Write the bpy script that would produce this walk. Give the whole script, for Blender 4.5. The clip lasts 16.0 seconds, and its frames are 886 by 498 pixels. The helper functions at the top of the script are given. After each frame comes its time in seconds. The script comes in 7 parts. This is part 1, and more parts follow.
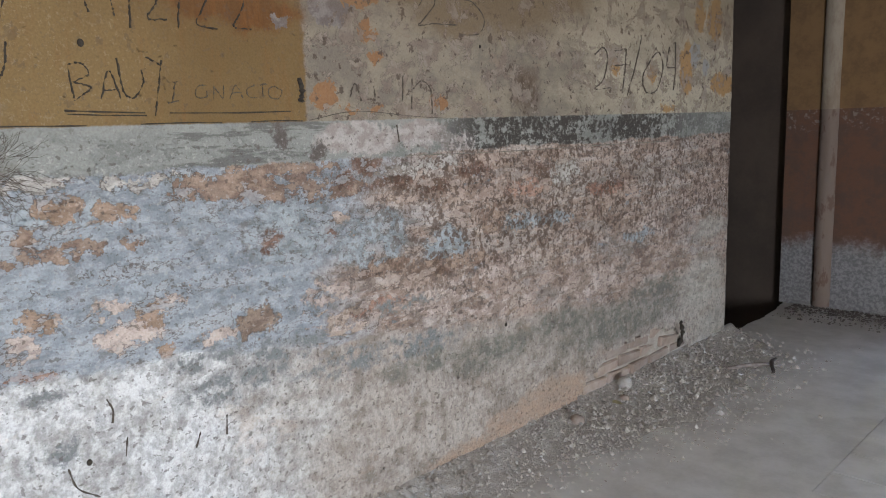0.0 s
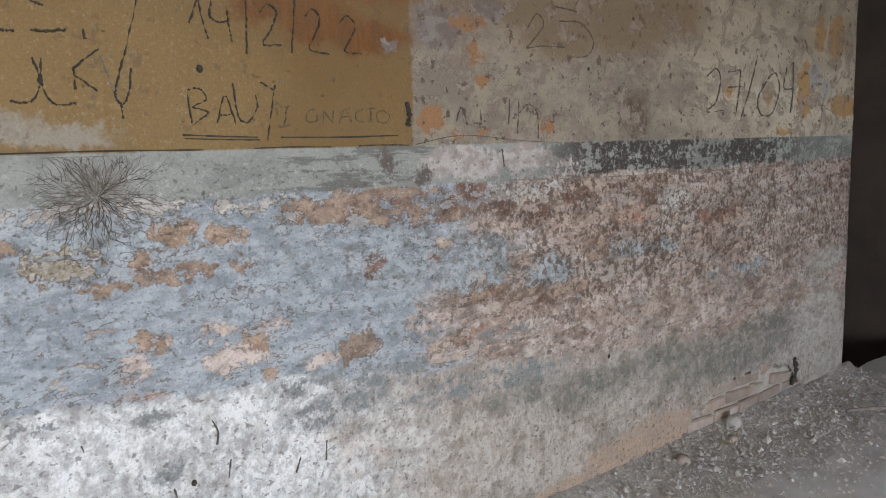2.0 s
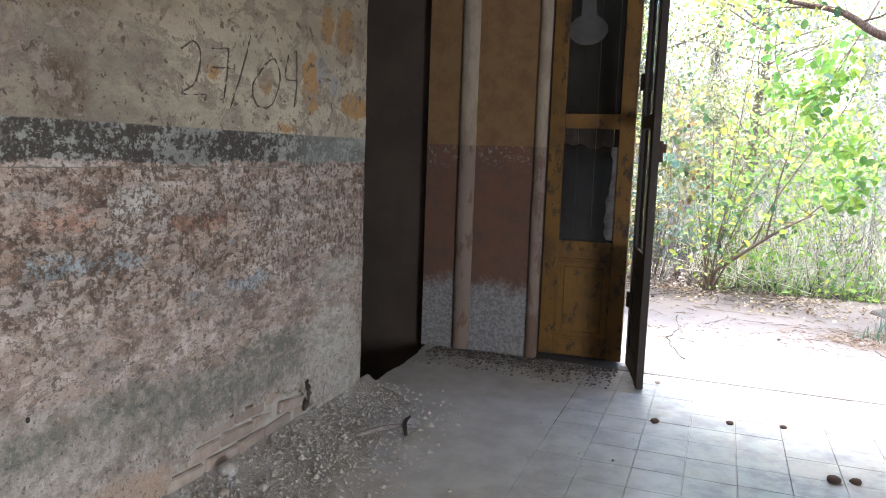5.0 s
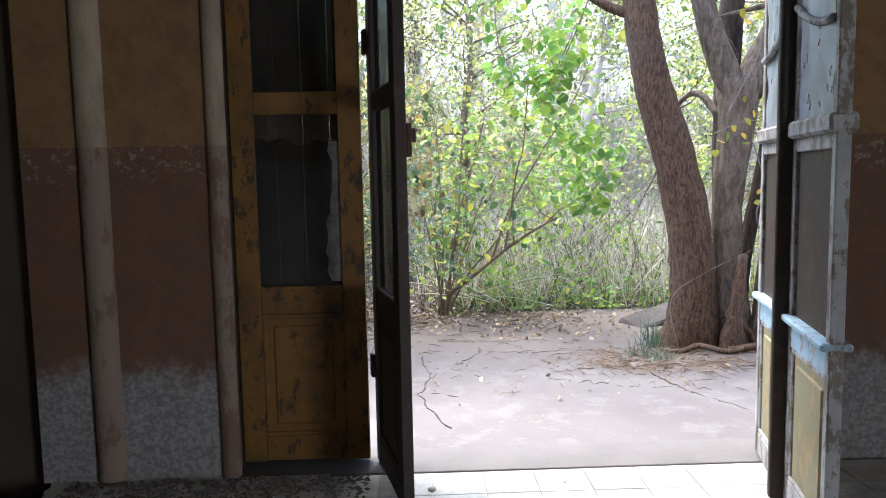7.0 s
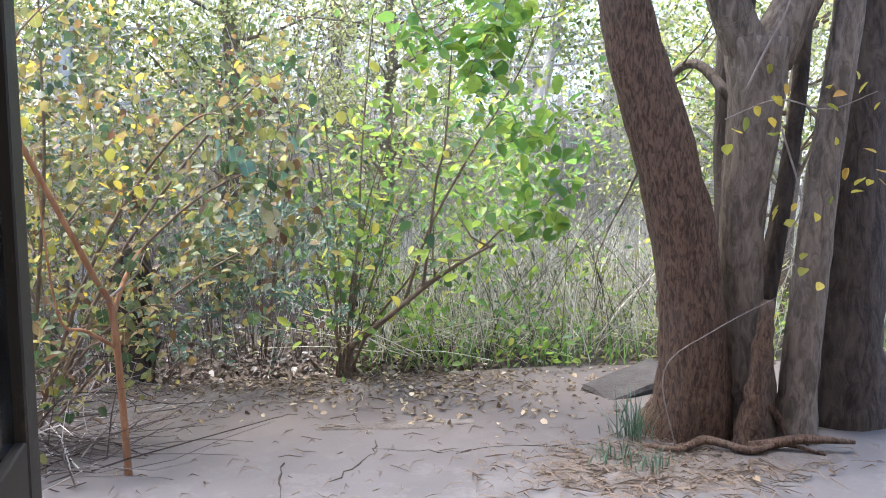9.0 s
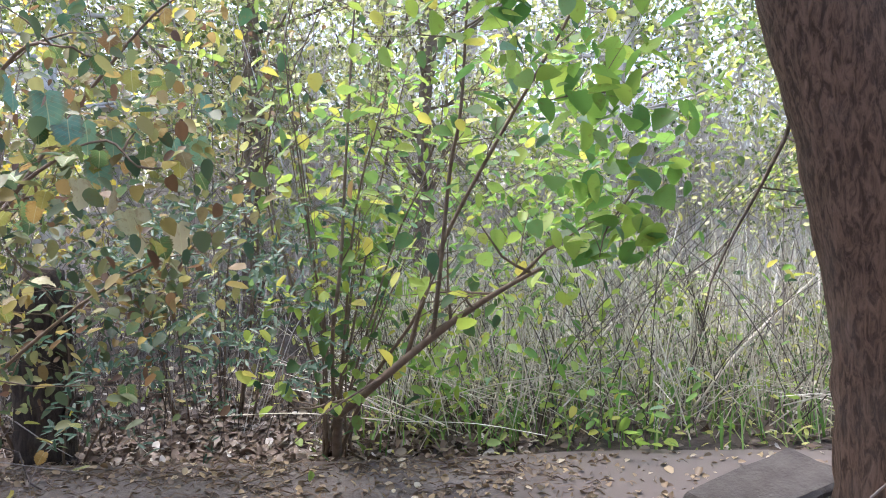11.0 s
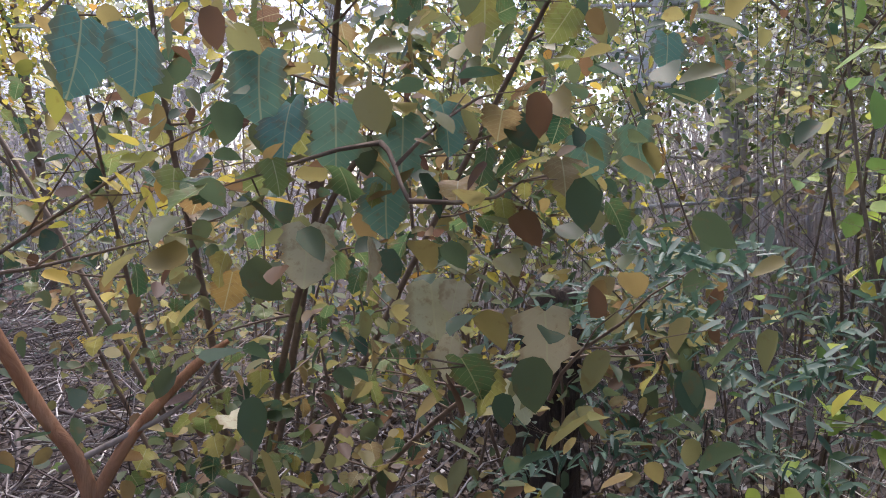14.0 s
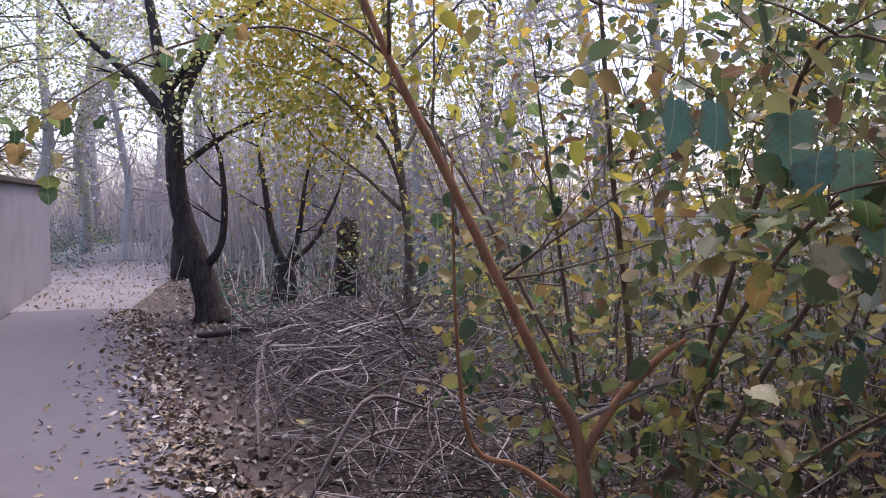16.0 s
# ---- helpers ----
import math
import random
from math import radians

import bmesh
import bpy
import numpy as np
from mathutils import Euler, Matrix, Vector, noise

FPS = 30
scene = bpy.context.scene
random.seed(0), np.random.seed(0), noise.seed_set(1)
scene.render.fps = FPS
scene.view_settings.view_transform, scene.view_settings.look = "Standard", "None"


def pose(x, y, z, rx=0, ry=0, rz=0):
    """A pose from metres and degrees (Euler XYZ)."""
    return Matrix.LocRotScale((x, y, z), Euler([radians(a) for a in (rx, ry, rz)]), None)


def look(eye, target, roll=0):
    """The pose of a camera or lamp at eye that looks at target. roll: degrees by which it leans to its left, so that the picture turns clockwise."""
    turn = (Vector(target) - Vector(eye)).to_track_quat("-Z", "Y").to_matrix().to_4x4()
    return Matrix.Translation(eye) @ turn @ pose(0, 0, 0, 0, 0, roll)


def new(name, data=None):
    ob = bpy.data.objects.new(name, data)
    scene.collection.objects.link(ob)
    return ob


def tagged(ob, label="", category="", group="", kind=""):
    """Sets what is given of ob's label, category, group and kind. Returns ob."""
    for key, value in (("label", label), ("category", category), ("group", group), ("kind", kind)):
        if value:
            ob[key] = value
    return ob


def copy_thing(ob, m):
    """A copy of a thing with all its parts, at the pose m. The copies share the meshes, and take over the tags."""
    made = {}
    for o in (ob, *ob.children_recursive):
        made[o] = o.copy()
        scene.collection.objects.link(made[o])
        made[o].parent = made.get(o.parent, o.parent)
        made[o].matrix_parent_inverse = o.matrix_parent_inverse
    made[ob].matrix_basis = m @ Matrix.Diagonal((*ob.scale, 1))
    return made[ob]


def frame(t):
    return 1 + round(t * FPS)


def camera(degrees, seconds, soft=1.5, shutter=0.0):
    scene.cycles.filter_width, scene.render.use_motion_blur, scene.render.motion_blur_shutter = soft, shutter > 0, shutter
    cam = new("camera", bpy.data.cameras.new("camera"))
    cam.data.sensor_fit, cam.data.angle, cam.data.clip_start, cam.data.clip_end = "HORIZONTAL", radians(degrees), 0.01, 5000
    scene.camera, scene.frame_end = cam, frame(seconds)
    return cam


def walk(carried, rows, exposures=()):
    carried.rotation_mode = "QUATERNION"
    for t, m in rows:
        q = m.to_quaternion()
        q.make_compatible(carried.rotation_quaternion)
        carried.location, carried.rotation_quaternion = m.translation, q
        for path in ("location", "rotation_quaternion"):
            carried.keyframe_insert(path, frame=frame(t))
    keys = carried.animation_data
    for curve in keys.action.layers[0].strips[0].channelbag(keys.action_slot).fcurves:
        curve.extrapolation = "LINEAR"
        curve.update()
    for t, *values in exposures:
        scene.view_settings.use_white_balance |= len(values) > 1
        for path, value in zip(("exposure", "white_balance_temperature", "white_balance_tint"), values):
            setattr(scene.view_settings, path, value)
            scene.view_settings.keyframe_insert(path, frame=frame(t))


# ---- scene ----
cam = camera(61.5, 16.0, soft=1.0)
PATH = [
    (0, (0.762, 0.376, 1.589), (-0.637, 1.767, 1.263), -1.9),
    (0.5, (0.745, 0.38, 1.589), (-0.735, 1.691, 1.283), -2.0),
    (1, (0.731, 0.376, 1.599), (-0.799, 1.631, 1.308), -1.9),
    (1.5, (0.712, 0.371, 1.603), (-0.834, 1.609, 1.325), -1.7),
    (2, (0.661, 0.379, 1.606), (-0.897, 1.604, 1.34), -1.6),
    (2.5, (0.626, 0.394, 1.607), (-0.947, 1.603, 1.351), -1.6),
    (3, (0.594, 0.438, 1.61), (-0.923, 1.717, 1.359), -1.3),
    (3.5, (0.545, 0.52, 1.598), (-0.796, 1.982, 1.348), -0.5),
    (4, (0.543, 0.662, 1.586), (-0.545, 2.321, 1.338), 0.7),
    (4.5, (0.585, 0.953, 1.554), (-0.277, 2.742, 1.312), 1.4),
    (5, (0.577, 1.309, 1.553), (-0.115, 3.168, 1.297), 2.0),
    (5.2, (0.552, 1.482, 1.564), (-0.055, 3.371, 1.306), 2.2),
    (7.3, (0.197, 3.579, 1.463), (0.334, 5.564, 1.265), -1.5),
    (7.5, (0.209, 3.794, 1.475), (0.383, 5.777, 1.281), -1.6),
    (8, (0.304, 4.349, 1.461), (0.525, 6.328, 1.269), -1.4),
    (8.2, (0.354, 4.566, 1.467), (0.584, 6.543, 1.273), -1.3),
    (10.3, (1.162, 6.68, 1.225), (1.224, 8.679, 1.147), -0.5),
    (10.5, (1.141, 6.845, 1.233), (1.181, 8.843, 1.148), -0.8),
    (11, (1.136, 7.217, 1.262), (1.136, 9.214, 1.171), -1.1),
    (11.5, (1.145, 7.588, 1.261), (0.985, 9.578, 1.174), -1.2),
    (12, (1.188, 7.927, 1.291), (0.766, 9.879, 1.183), 0.4),
    (12.5, (1.169, 8.263, 1.376), (0.618, 10.179, 1.214), 1.3),
    (13, (1.146, 8.572, 1.409), (0.308, 10.379, 1.239), 1.8),
    (13.5, (1.062, 8.738, 1.419), (-0.062, 10.383, 1.25), 1.1),
    (14, (0.999, 8.77, 1.434), (-0.465, 10.123, 1.278), 0.8),
    (14.5, (1.047, 8.704, 1.426), (-0.683, 9.699, 1.285), 0.8),
    (15, (1.096, 8.555, 1.434), (-0.733, 9.352, 1.299), 0.9),
    (15.5, (1.107, 8.369, 1.435), (-0.745, 9.114, 1.312), 0.7),
    (16, (1.113, 8.214, 1.442), (-0.755, 8.919, 1.331), 0.8),
]
EXPOSURES = [(0, 4.4, 6500, 10), (3.4, 4.4, 6500, 10), (4.2, 4.4, 6500, 10), (5.2, 4.25, 6500, 10), (7.3, 3.4, 6500, 10), (8.2, 3.25, 6500, 10), (10.3, 3.0, 6500, 13), (11.5, 2.85, 6500, 15), (13, 2.45, 6500, 19), (14.5, 1.95, 6500, 23), (16, 1.6, 6500, 27)]
walk(cam, [(t, look(eye, target, roll)) for t, eye, target, roll in PATH], EXPOSURES)

# ---- light ----
world = bpy.data.worlds.new("sky")
scene.world = world
world.use_nodes = True
wn = world.node_tree.nodes
sky = wn.new("ShaderNodeTexSky")
sky.sky_type = "NISHITA"
sky.sun_disc = False
sky.sun_elevation = radians(60)
sky.sun_rotation = radians(-48)
sky.air_density, sky.dust_density, sky.ozone_density = 1.0, 2.0, 3.0
wn["Background"].inputs["Strength"].default_value = 0.15
world.node_tree.links.new(sky.outputs[0], wn["Background"].inputs["Color"])

sun = new("sun", bpy.data.lights.new("sun", "SUN"))
sun.data.energy, sun.data.angle, sun.data.color = 1.5, radians(40), (1.0, 0.96, 0.91)
sun.matrix_world = look((-7, 14, 26), (0, 8, 0))


def opening_lamp(name, centre, target, w, h, power, colour=(0.86, 0.93, 1.0)):
    lamp = new(name, bpy.data.lights.new(name, "AREA"))
    lamp.data.shape, lamp.data.size, lamp.data.size_y = "RECTANGLE", w, h
    lamp.data.energy, lamp.data.color = power, colour
    lamp.matrix_world = look(centre, target)
    return lamp


opening_lamp("side_doorway_daylight", (4.55, 0.15, 0.85), (0, 1.1, 0.25), 1.5, 1.65, 19, (0.875, 0.915, 0.985))

# ---- materials ----


class Nodes:
    """A small writer of node trees."""

    def __init__(self, name):
        self.m = bpy.data.materials.new(name)
        self.m.use_nodes = True
        self.t = self.m.node_tree
        self.bsdf = self.t.nodes["Principled BSDF"]
        self.out = self.t.nodes["Material Output"]
        self.geo = self.t.nodes.new("ShaderNodeNewGeometry")
        self.pos = self.geo.outputs["Position"]

    def put(self, value, socket):
        if isinstance(value, bpy.types.NodeSocket):
            self.t.links.new(value, socket)
        elif isinstance(value, (tuple, list)) and len(value) == 3 and socket.type == "RGBA":
            socket.default_value = (*value, 1)
        else:
            socket.default_value = value

    def noise(self, scale, detail=4.0, rough=0.6, stretch=None, where=None, distort=0.0, shift=None):
        n = self.t.nodes.new("ShaderNodeTexNoise")
        n.inputs["Scale"].default_value = scale
        n.inputs["Detail"].default_value = detail
        n.inputs["Roughness"].default_value = rough
        n.inputs["Distortion"].default_value = distort
        v = where or self.pos
        if stretch:
            s = self.t.nodes.new("ShaderNodeVectorMath")
            s.operation = "MULTIPLY"
            self.t.links.new(v, s.inputs[0])
            s.inputs[1].default_value = stretch
            v = s.outputs[0]
        if shift:
            s = self.t.nodes.new("ShaderNodeVectorMath")
            self.t.links.new(v, s.inputs[0])
            s.inputs[1].default_value = shift
            v = s.outputs[0]
        self.t.links.new(v, n.inputs["Vector"])
        return n.outputs[0]

    def voronoi(self, scale, feature="F1", where=None):
        n = self.t.nodes.new("ShaderNodeTexVoronoi")
        n.feature = feature
        n.inputs["Scale"].default_value = scale
        self.t.links.new(where or self.pos, n.inputs["Vector"])
        return n.outputs[0]

    def axis(self, name):
        s = self.t.nodes.new("ShaderNodeSeparateXYZ")
        self.t.links.new(self.pos, s.inputs[0])
        return s.outputs[name]

    def math(self, op, a, b=0.0, c=0.0):
        n = self.t.nodes.new("ShaderNodeMath")
        n.operation = op
        for v, s in zip((a, b, c), n.inputs):
            self.put(v, s)
        return n.outputs[0]

    def step(self, v, lo, hi):
        n = self.t.nodes.new("ShaderNodeMapRange")
        n.interpolation_type = "SMOOTHSTEP"
        self.put(v, n.inputs["Value"])
        self.put(lo, n.inputs["From Min"])
        self.put(hi, n.inputs["From Max"])
        return n.outputs["Result"]

    def mix(self, f, a, b, kind="MIX"):
        n = self.t.nodes.new("ShaderNodeMix")
        n.data_type, n.blend_type = "RGBA", kind
        self.put(f, n.inputs[0])
        self.put(a, n.inputs[6])
        self.put(b, n.inputs[7])
        return n.outputs[2]

    def ramp(self, v, stops):
        n = self.t.nodes.new("ShaderNodeValToRGB")
        e = n.color_ramp.elements
        while len(e) < len(stops):
            e.new(0.5)
        for el, (p, c) in zip(e, stops):
            el.position, el.color = p, (*c, 1)
        self.put(v, n.inputs[0])
        return n.outputs[0]

    def bump(self, h, strength=0.4, distance=0.01, under=None):
        n = self.t.nodes.new("ShaderNodeBump")
        n.inputs["Strength"].default_value = strength
        n.inputs["Distance"].default_value = distance
        self.put(h, n.inputs["Height"])
        if under:
            self.t.links.new(under, n.inputs["Normal"])
        return n.outputs[0]

    def done(self, colour, rough=0.8, normal=None, metal=0.0, spec=0.4):
        self.put(colour, self.bsdf.inputs["Base Color"])
        self.put(rough, self.bsdf.inputs["Roughness"])
        self.put(metal, self.bsdf.inputs["Metallic"])
        self.put(spec, self.bsdf.inputs["Specular IOR Level"])
        if normal:
            self.t.links.new(normal, self.bsdf.inputs["Normal"])
        return self.m


def plain_material(name, a, b, scale=6.0, fine=60.0, rough=0.85, bump=0.3, distance=0.004, stretch=None, metal=0.0, vary=0.0, spec=0.35):
    """Two colours mixed by a coarse and a fine noise."""
    n = Nodes(name)
    coarse = n.noise(scale, 5, 0.65, stretch)
    grain = n.noise(fine, 3, 0.6, stretch)
    f = n.math("ADD", n.math("MULTIPLY", n.step(coarse, 0.3, 0.7), 0.7), n.math("MULTIPLY", grain, 0.3))
    col = n.mix(f, a, b)
    if vary:
        info = n.t.nodes.new("ShaderNodeObjectInfo")
        dark = n.math("SUBTRACT", 1.0 + vary / 2, n.math("MULTIPLY", info.outputs["Random"], vary))
        hsv = n.t.nodes.new("ShaderNodeHueSaturation")
        n.put(dark, hsv.inputs["Value"])
        n.t.links.new(col, hsv.inputs["Color"])
        col = hsv.outputs[0]
    h = n.math("ADD", coarse, n.math("MULTIPLY", grain, 0.6))
    return n.done(col, rough, n.bump(h, bump, distance), metal, spec)


def peeling_wall_material():
    """Old lime wall: ochre above a painted line, grey band, and a worn dado of blue, rose and white coats."""
    n = Nodes("flaking_painted_plaster")
    y, z = n.axis("Y"), n.axis("Z")
    big = n.noise(1.1, 5, 0.6)
    flake = n.noise(5.0, 8, 0.72, (1, 0.7, 1.2), distort=0.3)
    flake2 = n.noise(9.0, 8, 0.75, (1, 0.6, 1.3))
    flake3 = n.noise(3.2, 9, 0.75, (1, 0.5, 1.6))
    fine = n.noise(40.0, 4, 0.6)
    grit = n.noise(140.0, 3, 0.7)
    streak = n.noise(7.0, 6, 0.7, (1, 2.6, 0.35))
    brush = n.noise(6.0, 8, 0.72, (1, 0.35, 2.2))
    chalk = n.noise(30.0, 5, 0.62, (1, 1.1, 0.85))
    mot = n.noise(19.0, 5, 0.56, (1, 0.75, 1.2))
    grain = n.step(mot, 0.42, 0.58)

    # places pushed about by noise, so that every placed patch has a torn edge
    def jitter(scale, amount, under, shift):
        t = n.t.nodes.new("ShaderNodeTexNoise")
        t.inputs["Scale"].default_value, t.inputs["Detail"].default_value, t.inputs["Roughness"].default_value = scale, 6, 0.7
        sh = n.t.nodes.new("ShaderNodeVectorMath")
        n.t.links.new(n.pos, sh.inputs[0])
        sh.inputs[1].default_value = shift
        n.t.links.new(sh.outputs[0], t.inputs["Vector"])
        v = n.t.nodes.new("ShaderNodeVectorMath")
        v.operation = "MULTIPLY_ADD"
        n.t.links.new(t.outputs["Color"], v.inputs[0])
        v.inputs[1].default_value = (0, amount, amount * 0.75)
        v.inputs[2].default_value = (0, -amount / 2, -amount * 0.375)
        out = n.t.nodes.new("ShaderNodeVectorMath")
        n.t.links.new(v.outputs[0], out.inputs[0])
        n.t.links.new(under, out.inputs[1])
        return out.outputs[0]

    torn = jitter(70.0, 0.05, jitter(24.0, 0.12, jitter(7.0, 0.20, n.pos, (2, 5, 1)), (7, 3, 4)), (1, 9, 2))

    def patches(rows, soft=0.05, grow_by=1.0):
        """A mask of torn patches given as (y, z, half width, half height)."""
        least = None
        for cy, cz, ry, rz in rows:
            ry, rz = max(ry, 0.02) * grow_by, max(rz, 0.012) * grow_by
            v = n.t.nodes.new("ShaderNodeVectorMath")
            v.operation = "MULTIPLY_ADD"
            n.t.links.new(torn, v.inputs[0])
            v.inputs[1].default_value = (0, 1 / ry, 1 / rz)
            v.inputs[2].default_value = (0, -cy / ry, -cz / rz)
            d = n.t.nodes.new("ShaderNodeVectorMath")
            d.operation = "LENGTH"
            n.t.links.new(v.outputs[0], d.inputs[0])
            least = d.outputs["Value"] if least is None else n.math("MINIMUM", least, d.outputs["Value"])
        return n.math("SUBTRACT", 1.0, n.step(least, 1.0 - soft, 1.0 + soft))

    def near(v, centre, half, soft):
        d = n.math("ABSOLUTE", n.math("SUBTRACT", v, centre))
        return n.math("SUBTRACT", 1.0, n.step(d, half, half + soft))

    def both(*v):
        r = v[0]
        for w in v[1:]:
            r = n.math("MULTIPLY", r, w)
        return r

    def gone(v):
        return n.math("SUBTRACT", 1.0, v)

    # upper field: ochre with a limewashed repair beside it
    ochre = n.mix(n.step(big, 0.35, 0.65), (0.176, 0.117, 0.051), (0.135, 0.086, 0.036))
    ochre = n.mix(n.math("MULTIPLY", n.step(streak, 0.5, 0.75), 0.5), ochre, (0.17, 0.082, 0.026))
    ochre = n.mix(n.math("MULTIPLY", n.step(flake, 0.60, 0.65), 0.4), ochre, (0.235, 0.17, 0.095))
    ochre = n.mix(both(patches([(0.81, 1.67, 0.15, 0.028), (0.71, 1.69, 0.07, 0.045), (0.3, 1.70, 0.3, 0.05)], 0.5), 0.8), ochre, (0.235, 0.215, 0.185))
    cream = n.mix(n.step(flake, 0.4, 0.6), (0.235, 0.20, 0.153), (0.165, 0.14, 0.112))
    cream = n.mix(n.math("MULTIPLY", n.step(flake2, 0.57, 0.61), 0.7), cream, (0.215, 0.165, 0.128))
    # Doorway light on the free end, painted as a paler cream
    cream = n.mix(n.step(n.math("ADD", y, n.math("MULTIPLY", n.math("SUBTRACT", flake3, 0.5), 2.0)), 3.3, 4.0), cream, n.mix(n.step(flake, 0.4, 0.6), (0.36, 0.315, 0.24), (0.27, 0.235, 0.178)))
    edge = n.math("ADD", y, n.math("MULTIPLY", n.math("SUBTRACT", flake2, 0.5), 0.06))
    upper = n.mix(n.step(edge, 1.965, 1.98), ochre, cream)
    upper = n.mix(n.math("MULTIPLY", patches([(3.08, 2.13, 0.42, 0.14), (2.77, 2.04, 0.24, 0.08), (3.47, 2.22, 0.36, 0.10), (2.5, 2.16, 0.3, 0.08)], 0.45), 0.85), upper, (0.155, 0.115, 0.07))
    upper = n.mix(n.math("MULTIPLY", patches([(1.6, 2.03, 0.15, 0.085), (1.79, 1.99, 0.15, 0.067), (1.44, 2.06, 0.13, 0.055), (1.72, 2.2, 0.4, 0.10)], 0.4), 0.9), upper, n.mix(n.step(streak, 0.4, 0.6), (0.15, 0.058, 0.016), (0.105, 0.045, 0.014)))
    upper = n.mix(patches([(2.10, 2.05, 0.11, 0.09), (1.88, 1.96, 0.03, 0.025), (2.33, 2.12, 0.10, 0.045), (2.05, 2.2, 0.2, 0.06)], 0.08), upper, n.mix(grain, (0.13, 0.112, 0.105), (0.20, 0.178, 0.172)))
    upper = n.mix(patches([(2.24, 2.07, 0.07, 0.037), (2.29, 1.96, 0.04, 0.029), (2.31, 1.86, 0.035, 0.021), (2.05, 1.71, 0.045, 0.055), (2.31, 1.66, 0.035, 0.015), (2.16, 1.66, 0.05, 0.012), (2.63, 1.68, 0.05, 0.025)], 0.10), upper, (0.23, 0.125, 0.062))
    upper = n.mix(patches([(4.84, 1.89, 0.10, 0.16), (5.34, 1.80, 0.18, 0.065), (5.21, 2.21, 0.10, 0.14), (4.02, 1.87, 0.04, 0.05), (4.99, 2.22, 0.07, 0.10), (4.42, 1.85, 0.05, 0.05), (4.6, 1.66, 0.12, 0.02)], 0.08), upper, (0.29, 0.175, 0.078))
    upper = n.mix(patches([(4.95, 1.98, 0.07, 0.08), (5.1, 1.9, 0.05, 0.05)], 0.08), upper, (0.24, 0.235, 0.225))
    soot = both(near(y, 3.23, 0.02, 0.15), near(z, 1.75, 0.03, 0.13))
    upper = n.mix(n.math("MULTIPLY", soot, n.step(fine, 0.2, 0.6)), upper, (0.085, 0.06, 0.042))
    scale_off = n.noise(8.0, 10, 0.74, (1, 0.8, 1.0), distort=0.5, shift=(1, 2, 9))
    lime = n.step(y, 1.95, 2.0)
    upper = n.mix(both(n.step(scale_off, 0.535, 0.545), lime, 0.8), upper, n.mix(grain, (0.175, 0.135, 0.108), (0.235, 0.195, 0.165)))
    upper = n.mix(both(near(scale_off, 0.535, 0.003, 0.007), lime, 0.75), upper, (0.09, 0.068, 0.05))
    upper = n.mix(both(n.step(n.noise(21.0, 5, 0.62, shift=(3, 3, 3)), 0.61, 0.635), n.math("ADD", 0.35, n.math("MULTIPLY", lime, 0.5))), upper, (0.075, 0.055, 0.042))
    upper = n.mix(n.math("MULTIPLY", n.step(n.math("ADD", z, n.math("MULTIPLY", big, 0.3)), 2.02, 2.35), 0.35), upper, (0.125, 0.082, 0.045))

    # grey band under the line, mouldy towards the free end
    band = n.mix(n.step(flake, 0.45, 0.6), (0.235, 0.238, 0.218), (0.18, 0.182, 0.168))
    band = n.mix(both(near(y, 1.75, 0.25, 0.15), n.step(brush, 0.50, 0.56), 0.75), band, (0.10, 0.096, 0.088))
    band = n.mix(patches([(2.2, 1.55, 0.2, 0.06), (2.53, 1.56, 0.17, 0.06), (2.75, 1.52, 0.12, 0.05)], 0.15), band, n.mix(grain, (0.27, 0.235, 0.215), (0.37, 0.335, 0.31)))
    mould = n.step(n.math("ADD", n.math("MULTIPLY", flake2, 0.6), n.math("MULTIPLY", fine, 0.4)), 0.455, 0.52)
    mould_place = both(n.step(y, 2.45, 2.95), near(z, 1.55, 0.09, 0.06))
    band = n.mix(both(mould, mould_place, gone(n.math("MULTIPLY", n.step(y, 4.4, 5.0), 0.55))), band, (0.052, 0.046, 0.04))
    band = n.mix(patches([(1.86, 1.57, 0.045, 0.045), (2.02, 1.50, 0.04, 0.03)], 0.4), band, (0.10, 0.085, 0.075))

    # dado: chalky blue giving way to worn rose-grey plaster, brushed level
    wander = n.math("ADD", n.math("MULTIPLY", n.math("SUBTRACT", n.noise(1.6, 9, 0.66, (1, 0.5, 1.5), distort=0.5, shift=(3, 1, 7)), 0.5), 2.6), n.math("MULTIPLY", n.math("SUBTRACT", z, 0.95), -0.5))
    right = n.step(n.math("ADD", y, wander), 1.75, 2.35)
    blue = n.mix(grain, (0.225, 0.245, 0.262), (0.30, 0.322, 0.342))
    blue = n.mix(n.math("MULTIPLY", n.step(brush, 0.52, 0.60), 0.55), blue, (0.19, 0.204, 0.22))
    blue = n.mix(n.math("MULTIPLY", n.step(brush, 0.46, 0.38), 0.5), blue, (0.37, 0.375, 0.38))
    rose = n.mix(grain, (0.265, 0.198, 0.162), (0.37, 0.288, 0.24))
    rose = n.mix(n.math("MULTIPLY", n.step(brush, 0.52, 0.56), 0.6), rose, n.mix(grain, (0.30, 0.265, 0.24), (0.46, 0.415, 0.375)))
    rose = n.mix(n.math("MULTIPLY", n.step(flake3, 0.53, 0.56), 0.5), rose, (0.245, 0.23, 0.215))
    dado = n.mix(right, blue, rose)
    relief = n.math("ADD", n.math("MULTIPLY", fine, 0.55), n.math("MULTIPLY", chalk, 0.35))

    worn = n.step(n.noise(15.0, 6, 0.62, (1, 0.7, 1.2), shift=(4, 4, 8)), 0.38, 0.42)

